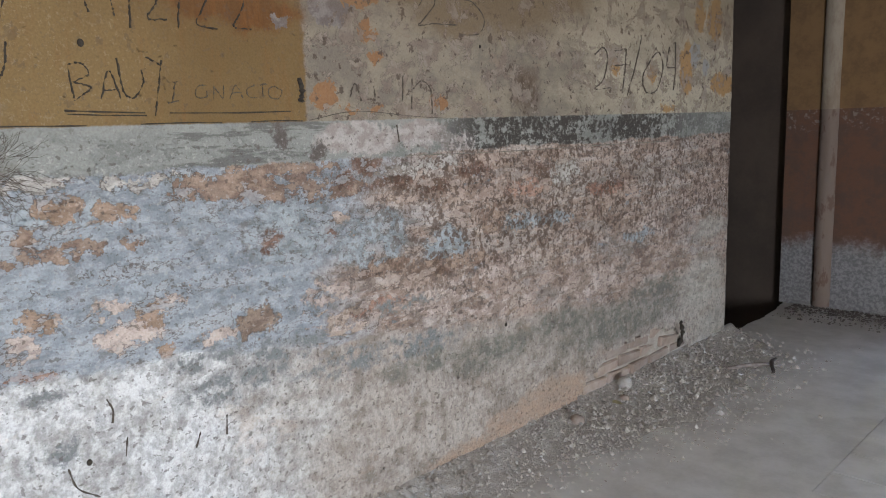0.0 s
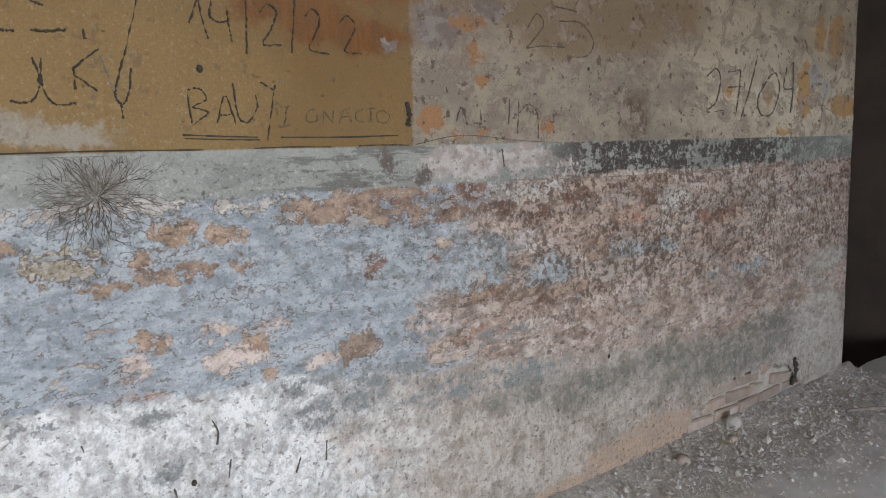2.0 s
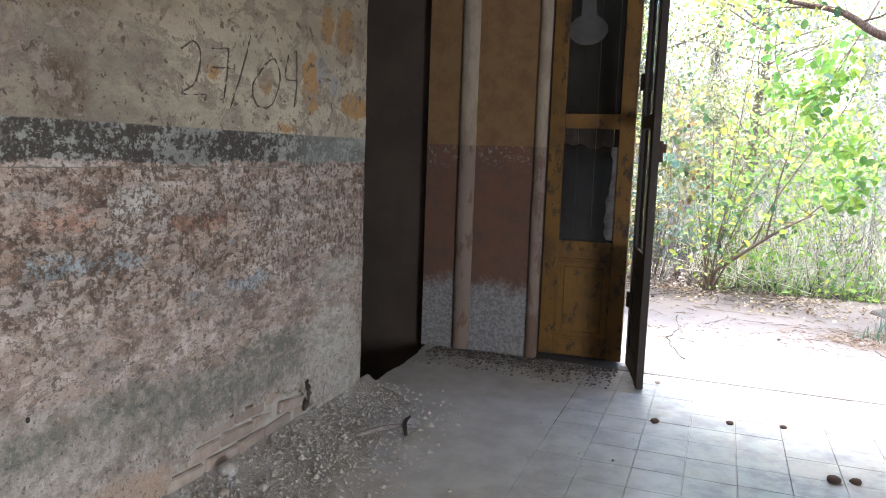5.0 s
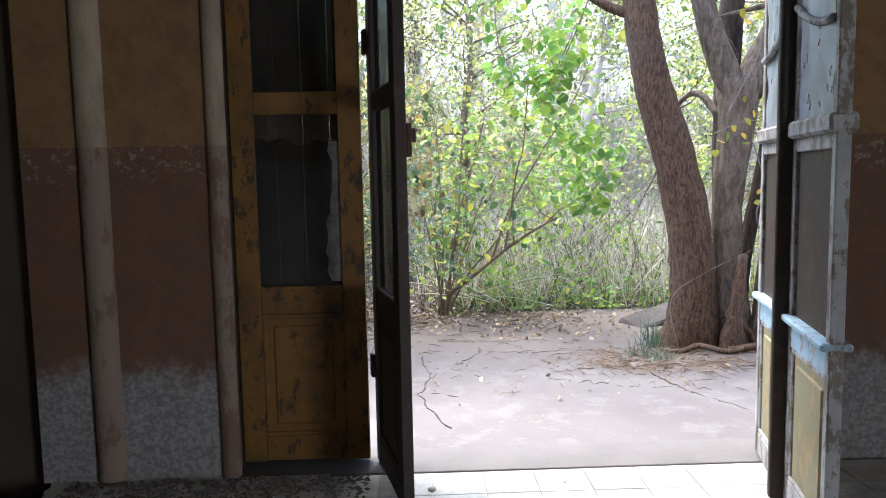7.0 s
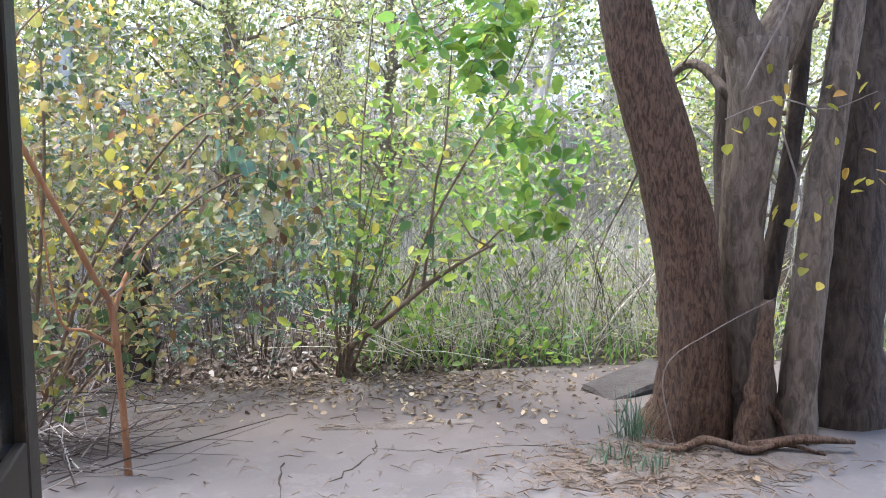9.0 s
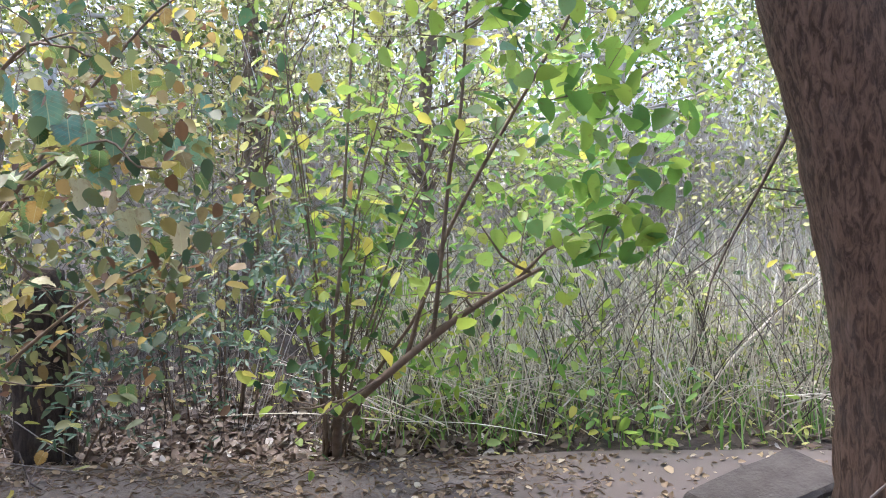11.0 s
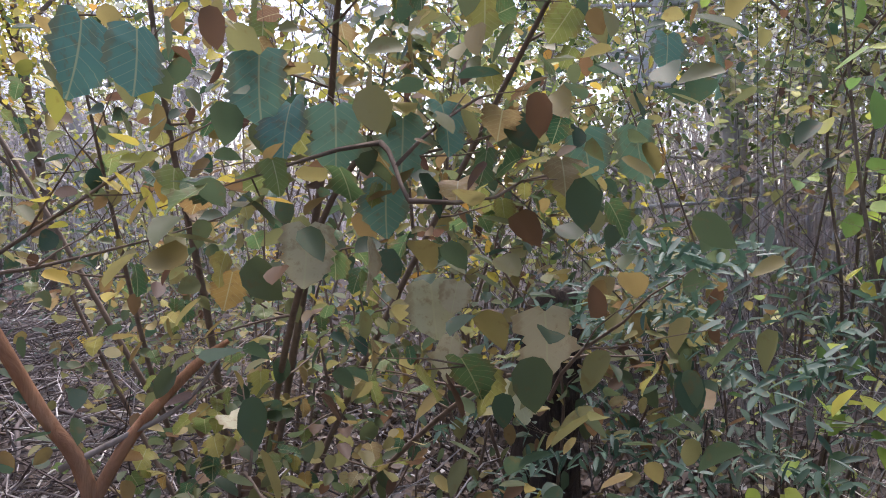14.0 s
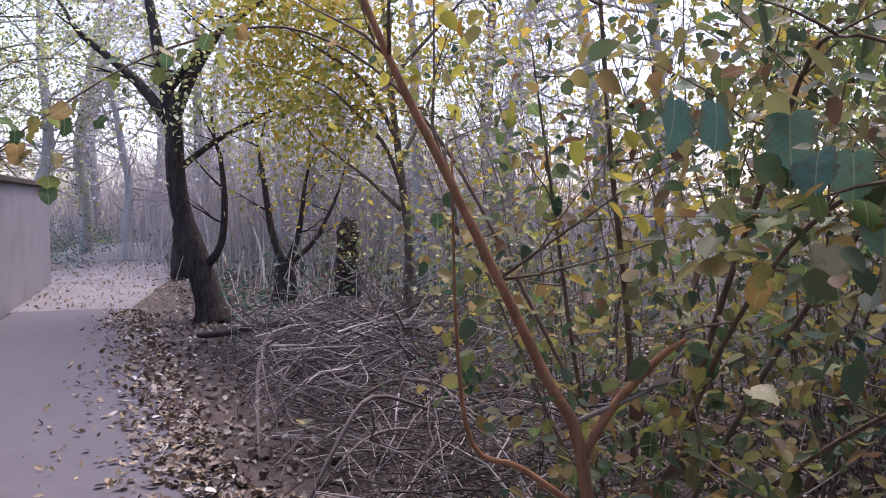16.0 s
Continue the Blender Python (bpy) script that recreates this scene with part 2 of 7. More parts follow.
    def coat(under, colour, mask, depth=0.25, rim=0.7):
        nonlocal relief
        mask = n.math("MULTIPLY", mask, worn)
        relief = n.math("ADD", relief, n.math("MULTIPLY", mask, depth))
        edge_line = n.math("MULTIPLY", n.math("MULTIPLY", mask, gone(mask)), 4.0 * rim)
        return n.mix(edge_line, n.mix(mask, under, colour), (0.12, 0.085, 0.065))

    islands = n.noise(6.5, 10, 0.70, (1, 0.55, 1.3), distort=0.4, shift=(9, 4, 2))
    dado = coat(dado, n.mix(grain, (0.33, 0.255, 0.205), (0.45, 0.365, 0.31)), n.step(islands, 0.60, 0.615), 0.2, 0.4)
    dado = coat(dado, n.mix(right, (0.34, 0.33, 0.315), (0.225, 0.243, 0.258)), n.step(islands, 0.365, 0.35), 0.2, 0.3)
    dado = coat(dado, n.mix(grain, (0.36, 0.29, 0.25), (0.47, 0.385, 0.335)), patches([(1.22, 1.07, 0.07, 0.023), (1.39, 1.06, 0.06, 0.018), (1.27, 0.98, 0.09, 0.04), (0.96, 1.0, 0.06, 0.046), (2.62, 0.84, 0.16, 0.074), (2.02, 0.97, 0.12, 0.043), (3.1, 0.92, 0.25, 0.043), (2.98, 0.73, 0.28, 0.032), (3.8, 0.72, 0.28, 0.08), (4.3, 0.95, 0.3, 0.06), (1.56, 0.91, 0.07, 0.027)], 0.08), 0.15, 0.35)
    dado = coat(dado, n.mix(grain, (0.225, 0.248, 0.258), (0.305, 0.33, 0.342)), patches([(1.18, 1.38, 0.09, 0.03), (1.03, 1.37, 0.04, 0.025), (1.46, 1.45, 0.04, 0.032), (1.88, 1.31, 0.12, 0.035), (3.14, 1.13, 0.16, 0.026), (2.65, 1.08, 0.13, 0.058), (3.45, 1.1, 0.15, 0.028), (2.24, 1.15, 0.17, 0.10), (1.87, 1.22, 0.16, 0.08), (4.29, 0.91, 0.18, 0.03), (0.8, 1.40, 0.1, 0.03)], 0.10, 1.2), 0.2, 0.3)
    dado = coat(dado, n.mix(grain, (0.21, 0.145, 0.11), (0.30, 0.218, 0.168)), patches([(1.5, 1.41, 0.05, 0.035), (1.75, 1.41, 0.16, 0.040), (2.06, 1.37, 0.12, 0.030), (1.86, 1.45, 0.18, 0.02), (2.96, 1.16, 0.07, 0.056), (2.69, 0.99, 0.19, 0.030), (2.32, 1.03, 0.10, 0.028), (1.12, 1.27, 0.07, 0.022), (0.99, 1.29, 0.025, 0.035), (1.3, 1.27, 0.025, 0.012)], 0.06, 1.35), -0.15)
    dado = coat(dado, n.mix(grain, (0.245, 0.17, 0.122), (0.32, 0.228, 0.17)), patches([(0.98, 1.08, 0.025, 0.02), (1.02, 1.07, 0.025, 0.014), (1.33, 1.03, 0.025, 0.028), (1.37, 0.9, 0.025, 0.021), (1.1, 1.39, 0.05, 0.023), (1.26, 1.36, 0.05, 0.022), (0.75, 1.3, 0.035, 0.014), (0.89, 1.25, 0.04, 0.013), (0.60, 1.37, 0.06, 0.02)], 0.06, 1.4), -0.1)
    dado = coat(dado, n.mix(grain, (0.27, 0.155, 0.115), (0.37, 0.235, 0.18)), patches([(0.97, 0.91, 0.08, 0.012), (2.0, 0.67, 0.07, 0.024), (3.03, 0.40, 0.06, 0.045), (3.55, 0.44, 0.07, 0.08), (2.27, 0.88, 0.15, 0.016), (2.58, 0.40, 0.08, 0.05), (3.25, 1.28, 0.2, 0.05), (3.9, 1.22, 0.2, 0.04)], 0.12), -0.1, 0.4)
    dado = coat(dado, n.mix(grain, (0.33, 0.305, 0.275), (0.42, 0.39, 0.355)), patches([(1.04, 1.46, 0.09, 0.024), (1.14, 1.48, 0.08, 0.016), (1.33, 1.455, 0.11, 0.020), (0.82, 1.47, 0.10, 0.022), (0.5, 1.46, 0.2, 0.025), (2.62, 1.44, 0.15, 0.030), (2.43, 1.41, 0.09, 0.040), (3.53, 1.34, 0.13, 0.07)], 0.06), 0.25, 0.8)
    dado = coat(dado, n.mix(n.step(fine, 0.4, 0.6), (0.36, 0.33, 0.275), (0.27, 0.225, 0.165)), both(patches([(0.80, 1.33, 0.11, 0.055)], 0.06), n.step(mot, 0.36, 0.42)), 0.2, 0.8)
    dado = coat(dado, n.mix(grain, (0.115, 0.068, 0.05), (0.20, 0.125, 0.095)), patches([(2.23, 1.46, 0.075, 0.05), (2.35, 1.36, 0.13, 0.028), (2.59, 1.34, 0.09, 0.036), (3.35, 1.34, 0.06, 0.043), (2.05, 1.21, 0.04, 0.021), (1.79, 1.21, 0.05, 0.028), (2.87, 1.39, 0.11, 0.03), (2.12, 1.40, 0.05, 0.03)], 0.25), -0.1, 0.2)
    dado = coat(dado, n.mix(grain, (0.20, 0.145, 0.11), (0.29, 0.215, 0.165)), patches([(1.70, 0.925, 0.095, 0.05)], 0.10), 0.3, 0.4)
    sp = n.step(n.math("ADD", n.math("MULTIPLY", fine, 0.65), n.math("MULTIPLY", flake, 0.35)), 0.495, 0.55)
    sp_place = both(near(z, 1.28, 0.22, 0.45), n.step(y, 1.7, 2.8))
    dado = n.mix(n.math("MULTIPLY", both(sp, sp_place), 0.9), dado, (0.115, 0.08, 0.06))
    mottle = n.noise(9.0, 7, 0.63, (1, 0.6, 1.3), distort=0.4, shift=(2, 6, 3))
    dado = n.mix(1.0, dado, n.mix(n.step(mottle, 0.455, 0.49), n.mix(right, (0.82, 0.82, 0.83), (0.70, 0.665, 0.64)), (1.0, 1.0, 1.0)), "MULTIPLY")
    fleck = n.step(n.noise(27.0, 5, 0.6, (1, 0.65, 1.2)), 0.585, 0.615)
    dado = n.mix(n.math("MULTIPLY", fleck, n.math("ADD", 0.35, n.math("MULTIPLY", right, 0.45))), dado, (0.115, 0.088, 0.073))
    shell = n.noise(12.0, 6, 0.62, (1, 0.65, 1.25), distort=0.3, shift=(8, 1, 1))
    scab = n.step(shell, 0.585, 0.60)
    dado = n.mix(n.math("MULTIPLY", near(shell, 0.583, 0.003, 0.012), 0.75), dado, (0.10, 0.075, 0.062))
    dado = n.mix(n.math("MULTIPLY", scab, 0.6), dado, n.mix(right, (0.30, 0.315, 0.325), (0.37, 0.30, 0.255)))

    # rough cast along the foot, scraped dark where the damp rises
    low = n.math("ADD", n.math("ADD", z, n.math("MULTIPLY", n.math("SUBTRACT", y, 1.0), 0.12)), n.math("MULTIPLY", n.math("SUBTRACT", flake3, 0.5), 0.22))
    foot = gone(n.step(low, 0.885, 0.925))
    warm = n.step(n.math("ADD", y, n.math("MULTIPLY", n.math("SUBTRACT", flake3, 0.5), 1.2)), 1.4, 2.2)
    crust = n.step(n.math("ADD", n.math("MULTIPLY", fine, 0.5), n.math("MULTIPLY", chalk, 0.5)), 0.42, 0.60)
    rough_cast = n.mix(crust, n.mix(warm, (0.60, 0.595, 0.58), (0.40, 0.35, 0.305)), n.mix(warm, (0.37, 0.36, 0.35), (0.29, 0.25, 0.215)))
    rough_cast = n.mix(n.math("MULTIPLY", n.step(flake, 0.56, 0.62), 0.6), rough_cast, n.mix(warm, (0.56, 0.50, 0.45), (0.40, 0.315, 0.255)))
    clod = n.noise(9.0, 6, 0.62, (1, 0.8, 1.1), shift=(5, 2, 2))
    rough_cast = n.mix(1.0, rough_cast, n.mix(n.step(clod, 0.36, 0.56), (0.66, 0.64, 0.62), (1.0, 1.0, 1.0)), "MULTIPLY")
    dado = n.mix(foot, dado, rough_cast)
    dado = n.mix(n.math("MULTIPLY", patches([(1.53, 0.85, 0.15, 0.035), (1.81, 0.81, 0.20, 0.045), (1.61, 0.73, 0.22, 0.05), (0.98, 0.85, 0.07, 0.026), (0.7, 0.89, 0.06, 0.016), (2.09, 0.69, 0.26, 0.062), (1.03, 0.68, 0.08, 0.024), (2.5, 0.66, 0.25, 0.06), (2.42, 0.86, 0.2, 0.03)], 0.3), n.step(n.math("ADD", n.math("MULTIPLY", chalk, 0.5), n.math("MULTIPLY", mot, 0.5)), 0.58, 0.44)), dado, (0.175, 0.18, 0.178))
    damp = patches([(4.14, 0.43, 0.65, 0.12), (2.98, 0.51, 0.32, 0.08), (3.5, 0.54, 0.30, 0.08), (4.5, 0.55, 0.35, 0.07), (2.51, 0.57, 0.22, 0.05)], 0.6)
    dado = n.mix(n.math("MULTIPLY", damp, n.math("ADD", 0.45, n.math("MULTIPLY", n.step(mot, 0.6, 0.42), 0.45))), dado, (0.135, 0.132, 0.112))
    dado = n.mix(n.math("MULTIPLY", patches([(5.13, 0.50, 0.32, 0.17), (5.32, 0.15, 0.22, 0.11), (5.2, 0.85, 0.2, 0.08)], 0.4), 0.7), dado, n.mix(grain, (0.29, 0.27, 0.235), (0.42, 0.385, 0.335)))
    dado = n.mix(patches([(3.44, 0.13, 0.30, 0.13), (3.11, 0.13, 0.2, 0.085), (2.75, 0.05, 0.25, 0.07)], 0.25), dado, n.mix(n.step(flake2, 0.4, 0.6), (0.37, 0.265, 0.195), (0.32, 0.245, 0.19)))
    chips = both(n.step(n.noise(16, 5, 0.7), 0.67, 0.70), gone(foot))
    dado = n.mix(chips, dado, (0.29, 0.20, 0.15))

    nest = n.math("SQRT", n.math("ADD", n.math("POWER", n.math("SUBTRACT", y, 0.897), 2.0), n.math("POWER", n.math("SUBTRACT", z, 1.505), 2.0)))
    bandline = n.math("ADD", z, n.math("MULTIPLY", n.math("SUBTRACT", flake, 0.5), 0.10))
    wall = n.mix(n.step(bandline, 1.472, 1.484), dado, band)
    topline = n.math("ADD", z, n.math("MULTIPLY", n.math("SUBTRACT", fine, 0.5), 0.012))
    wall = n.mix(n.step(topline, 1.617, 1.625), wall, upper)
    nest_soil = n.math("MULTIPLY", n.math("SUBTRACT", 1.0, n.step(n.math("ADD", nest, n.math("MULTIPLY", n.math("SUBTRACT", fine, 0.5), 0.16)), 0.01, 0.13)), 0.55)
    wall = n.mix(both(nest_soil, gone(n.step(z, 1.61, 1.63))), wall, (0.11, 0.085, 0.065))
    hole = both(n.step(n.voronoi(5.5), 0.05, 0.038), n.step(flake3, 0.50, 0.54))
    wall = n.mix(hole, wall, (0.05, 0.04, 0.035))
    pit = both(n.step(n.noise(30.0, 5, 0.7, (1, 0.7, 1.0)), 0.65, 0.70), n.math("ADD", 0.35, n.math("MULTIPLY", n.step(y, 1.6, 2.6), 0.55)))
    wall = n.mix(pit, wall, (0.10, 0.078, 0.066))
    wall = n.mix(1.0, wall, n.mix(n.step(grit, 0.36, 0.60), n.mix(n.step(z, 1.5, 1.63), (0.84, 0.83, 0.82), (0.88, 0.86, 0.84)), (1.0, 1.0, 1.0)), "MULTIPLY")
    speck = n.step(n.noise(75.0, 4, 0.75), 0.57, 0.63)
    wall = n.mix(n.math("MULTIPLY", speck, n.math("SUBTRACT", 0.24, n.math("MULTIPLY", n.step(z, 1.45, 1.63), 0.16))), wall, n.mix(n.step(big, 0.4, 0.6), (0.54, 0.51, 0.48), (0.14, 0.11, 0.09)))
    below = gone(n.step(z, 1.55, 1.63))
    prick = n.noise(58.0, 3, 0.5, (1, 0.8, 1.0))
    wall = n.mix(n.math("MULTIPLY", n.step(prick, 0.615, 0.65), n.math("ADD", 0.22, n.math("MULTIPLY", below, 0.36))), wall, (0.085, 0.068, 0.057))
    wall = n.mix(both(n.step(prick, 0.375, 0.345), below, 0.30), wall, (0.42, 0.40, 0.375))
    h = n.math("ADD", n.math("MULTIPLY", relief, below), n.math("MULTIPLY", flake2, 0.30))
    h = n.math("ADD", h, n.math("MULTIPLY", both(foot, crust), -0.45))
    h = n.math("SUBTRACT", h, n.math("MULTIPLY", n.math("MAXIMUM", hole, pit), 0.8))
    h = n.math("ADD", h, n.math("MULTIPLY", n.math("MULTIPLY", mottle, below), 0.9))
    return n.done(wall, 0.92, n.bump(h, 1.0, 0.009), spec=0.2)


def shaded_wall_material():
    """The end wall by the door: brown-ochre above the line, red-brown and blue-grey below."""
    n = Nodes("brown_painted_plaster")
    z = n.axis("Z")
    flake = n.noise(6, 8, 0.72)
    fine = n.noise(45, 5, 0.7)
    upper = n.mix(n.step(flake, 0.4, 0.65), (0.19, 0.115, 0.055), (0.14, 0.085, 0.043))
    red = n.mix(n.step(flake, 0.42, 0.6), (0.13, 0.068, 0.045), (0.10, 0.062, 0.048))
    lowz = n.math("ADD", z, n.math("MULTIPLY", n.math("SUBTRACT", flake, 0.5), 0.5))
    blue = n.mix(n.step(fine, 0.4, 0.6), (0.15, 0.145, 0.145), (0.25, 0.24, 0.24))
    low = n.mix(n.step(lowz, 0.45, 0.62), blue, red)
    low = n.mix(n.math("MULTIPLY", n.step(z, 1.42, 1.5), n.step(n.noise(18, 6, 0.75), 0.53, 0.6)), low, (0.19, 0.155, 0.13))
    col = n.mix(n.step(z, 1.617, 1.625), low, upper)
    return n.done(col, 0.9, n.bump(n.math("ADD", flake, n.math("MULTIPLY", fine, 0.5)), 0.5, 0.008), spec=0.2)


def painted_wood_material(name, paint, under, amount, rough=0.55, grime=0.35):
    """Paint flaking off grained timber, with dark grime in the low places."""
    n = Nodes(name)
    grain = n.noise(14, 6, 0.7, (6, 6, 0.35))
    flake = n.noise(13, 8, 0.75, (1, 1, 0.55))
    dirt = n.noise(3.5, 6, 0.65)
    col = n.mix(n.step(flake, amount, amount + 0.05), paint, under)
    col = n.mix(n.math("MULTIPLY", n.step(dirt, 0.45, 0.75), grime), col, (0.03, 0.022, 0.015))
    col = n.mix(n.math("MULTIPLY", grain, 0.35), col, (0.12, 0.08, 0.05), "MULTIPLY")
    return n.done(col, rough, n.bump(n.math("ADD", grain, flake), 0.4, 0.003), spec=0.35)


def leaf_material(name, stops, translucent=0.5, per_object=False):
    """Thin leaves: colour from a random value for each leaf, light through the blade."""
    n = Nodes(name)
    if per_object:
        info = n.t.nodes.new("ShaderNodeObjectInfo")
        r = info.outputs["Random"]
    else:
        r = n.geo.outputs["Random Per Island"]
    stops = [(p, tuple(0.92 * k + 0.08 * (0.3 * c[0] + 0.55 * c[1] + 0.15 * c[2]) * w for k, w in zip(c, (0.95, 1.0, 1.25)))) for p, c in stops]
    col = n.ramp(r, stops)
    blot = n.noise(38, 4, 0.6)
    col = n.mix(n.math("MULTIPLY", n.step(blot, 0.56, 0.7), 0.35), col, (0.16, 0.09, 0.03))
    if per_object:
        # midrib and side veins in the leaf's own length and width
        tc = n.t.nodes.new("ShaderNodeTexCoord")
        sp = n.t.nodes.new("ShaderNodeSeparateXYZ")
        n.t.links.new(tc.outputs["Object"], sp.inputs[0])
        ay = n.math("ABSOLUTE", sp.outputs["Y"])
        rib = n.math("SUBTRACT", 1.0, n.step(ay, 0.008, 0.022))
        wave = n.math("ABSOLUTE", n.math("SINE", n.math("MULTIPLY", n.math("SUBTRACT", sp.outputs["X"], n.math("MULTIPLY", ay, 0.7)), 21.0)))
        vein = n.math("MAXIMUM", rib, n.math("MULTIPLY", n.math("SUBTRACT", 1.0, n.step(wave, 0.03, 0.16)), 0.6))
        spot = n.step(n.noise(4.5, 5, 0.7, where=tc.outputs["Object"]), 0.55, 0.68)
        rim = n.step(n.math("ADD", ay, n.math("MULTIPLY", n.noise(7, 4, 0.7, where=tc.outputs["Object"]), 0.25)), 0.42, 0.56)
        col = n.mix(n.math("MULTIPLY", n.math("MAXIMUM", spot, rim), 0.45), col, (0.20, 0.12, 0.05))
        col = n.mix(n.math("MULTIPLY", vein, 0.6), col, (0.46, 0.46, 0.26))
    n.put(col, n.bsdf.inputs["Base Color"])
    n.bsdf.inputs["Roughness"].default_value = 0.5
    n.bsdf.inputs["Specular IOR Level"].default_value = 0.35
    tr = n.t.nodes.new("ShaderNodeBsdfTranslucent")
    n.t.links.new(col, tr.inputs["Color"])
    mx = n.t.nodes.new("ShaderNodeMixShader")
    mx.inputs[0].default_value = translucent
    n.t.links.new(n.bsdf.outputs[0], mx.inputs[1])
    n.t.links.new(tr.outputs[0], mx.inputs[2])
    n.t.links.new(mx.outputs[0], n.out.inputs["Surface"])
    return n.m


def bark_material(name, a, b, scale=22.0, strength=0.9):
    n = Nodes(name)
    ridge = n.noise(scale, 6, 0.7, (1, 1, 0.28), distort=0.8)
    patch = n.noise(2.2, 5, 0.6)
    col = n.mix(n.step(ridge, 0.35, 0.65), a, b)
    col = n.mix(n.math("MULTIPLY", n.step(patch, 0.5, 0.7), 0.25), col, (0.16, 0.135, 0.115))
    return n.done(col, 0.92, n.bump(ridge, strength, 0.02), spec=0.2)


def glass_material(name, tint, rough, dust):
    """Old window glass with a skin of dust."""
    n = Nodes(name)
    g = n.t.nodes.new("ShaderNodeBsdfGlass")
    g.inputs["Color"].default_value = (*tint, 1)
    g.inputs["Roughness"].default_value = rough
    g.inputs["IOR"].default_value = 1.45
    dirt = n.noise(5, 7, 0.7)
    n.put(n.mix(n.noise(30, 4, 0.6), (0.08, 0.07, 0.06), (0.16, 0.15, 0.14)), n.bsdf.inputs["Base Color"])
    n.bsdf.inputs["Roughness"].default_value = 0.9
    mx = n.t.nodes.new("ShaderNodeMixShader")
    n.t.links.new(n.math("MULTIPLY", n.step(dirt, 0.25, 0.75), dust), mx.inputs[0])
    n.t.links.new(g.outputs[0], mx.inputs[1])
    n.t.links.new(n.bsdf.outputs[0], mx.inputs[2])
    n.t.links.new(mx.outputs[0], n.out.inputs["Surface"])
    return n.m


def rib_material():
    """Round plaster ribs: limewashed above the painted line, rubbed red-brown below."""
    n = Nodes("plastered_rib")
    flake, fine = n.noise(7, 7, 0.72, (1, 1, 0.4)), n.noise(50, 4, 0.7)
    top = n.mix(n.step(flake, 0.4, 0.6), (0.30, 0.25, 0.195), (0.23, 0.18, 0.135))
    low = n.mix(n.step(flake, 0.46, 0.52), (0.14, 0.092, 0.07), (0.19, 0.145, 0.12))
    col = n.mix(n.step(n.axis("Z"), 1.615, 1.625), low, top)
    return n.done(col, 0.85, n.bump(n.math("ADD", flake, fine), 0.5, 0.005), spec=0.25)


M_RIB = rib_material()
M_WALL = peeling_wall_material()
M_BWALL = shaded_wall_material()
M_PLASTER = plain_material("grimy_lime_plaster", (0.42, 0.38, 0.32), (0.30, 0.26, 0.21), 2.0, 40)
# Passage and pit shade is in this near-black colour; the coping shares it
M_DARKROOM = plain_material("shade_dark_plaster", (0.04, 0.03, 0.024), (0.075, 0.055, 0.043), 2.0, 40)
M_CEIL = plain_material("stained_ceiling_limewash", (0.55, 0.52, 0.47), (0.42, 0.38, 0.32), 1.5, 30)
M_FACADE = plain_material("weathered_render", (0.46, 0.43, 0.40), (0.34, 0.31, 0.29), 1.2, 35)
M_CAPPED = plain_material("grey_lilac_render", (0.26, 0.24, 0.26), (0.19, 0.175, 0.185), 1.4, 30)
M_BRICK = plain_material("crumbling_brick", (0.23, 0.165, 0.13), (0.33, 0.275, 0.235), 9, 80, 0.95, 0.6, 0.006, vary=0.4)
M_MORTAR = plain_material("crumbled_mortar", (0.40, 0.36, 0.31), (0.27, 0.23, 0.19), 14, 90, 0.95, 0.7, 0.008)
M_CHARCOAL = plain_material("charcoal_strokes", (0.018, 0.015, 0.013), (0.05, 0.039, 0.028), 60, 160, 0.95, 0.2)
M_CHARCOAL_FAINT = plain_material("faint_rubbed_strokes", (0.09, 0.08, 0.068), (0.20, 0.175, 0.14), 60, 160, 0.95, 0.2)
M_OLDWOOD = painted_wood_material("yellow_ochre_door_paint", (0.19, 0.095, 0.02), (0.06, 0.036, 0.018), 0.55, 0.6, 0.7)
M_DARKWOOD = painted_wood_material("dark_brown_door_wood", (0.03, 0.02, 0.015), (0.06, 0.042, 0.032), 0.55, 0.65, 0.5)
M_GREYWOOD = painted_wood_material("grey_weathered_door_wood", (0.29, 0.30, 0.31), (0.15, 0.13, 0.11), 0.50, 0.7, 0.4)
M_GREENPANEL = painted_wood_material("green_ochre_flaking_panel", (0.20, 0.19, 0.12), (0.28, 0.21, 0.11), 0.52, 0.7, 0.35)
M_BLUEPAINT = painted_wood_material("blue_flaking_sill_paint", (0.27, 0.42, 0.54), (0.22, 0.21, 0.19), 0.53, 0.7, 0.15)
M_GLASS = glass_material("dusty_window_glass", (0.45, 0.47, 0.49), 0.06, 0.16)
M_IRON = plain_material("rusty_iron", (0.04, 0.03, 0.026), (0.09, 0.05, 0.036), 20, 120, 0.75, 0.4, 0.003, metal=0.5)


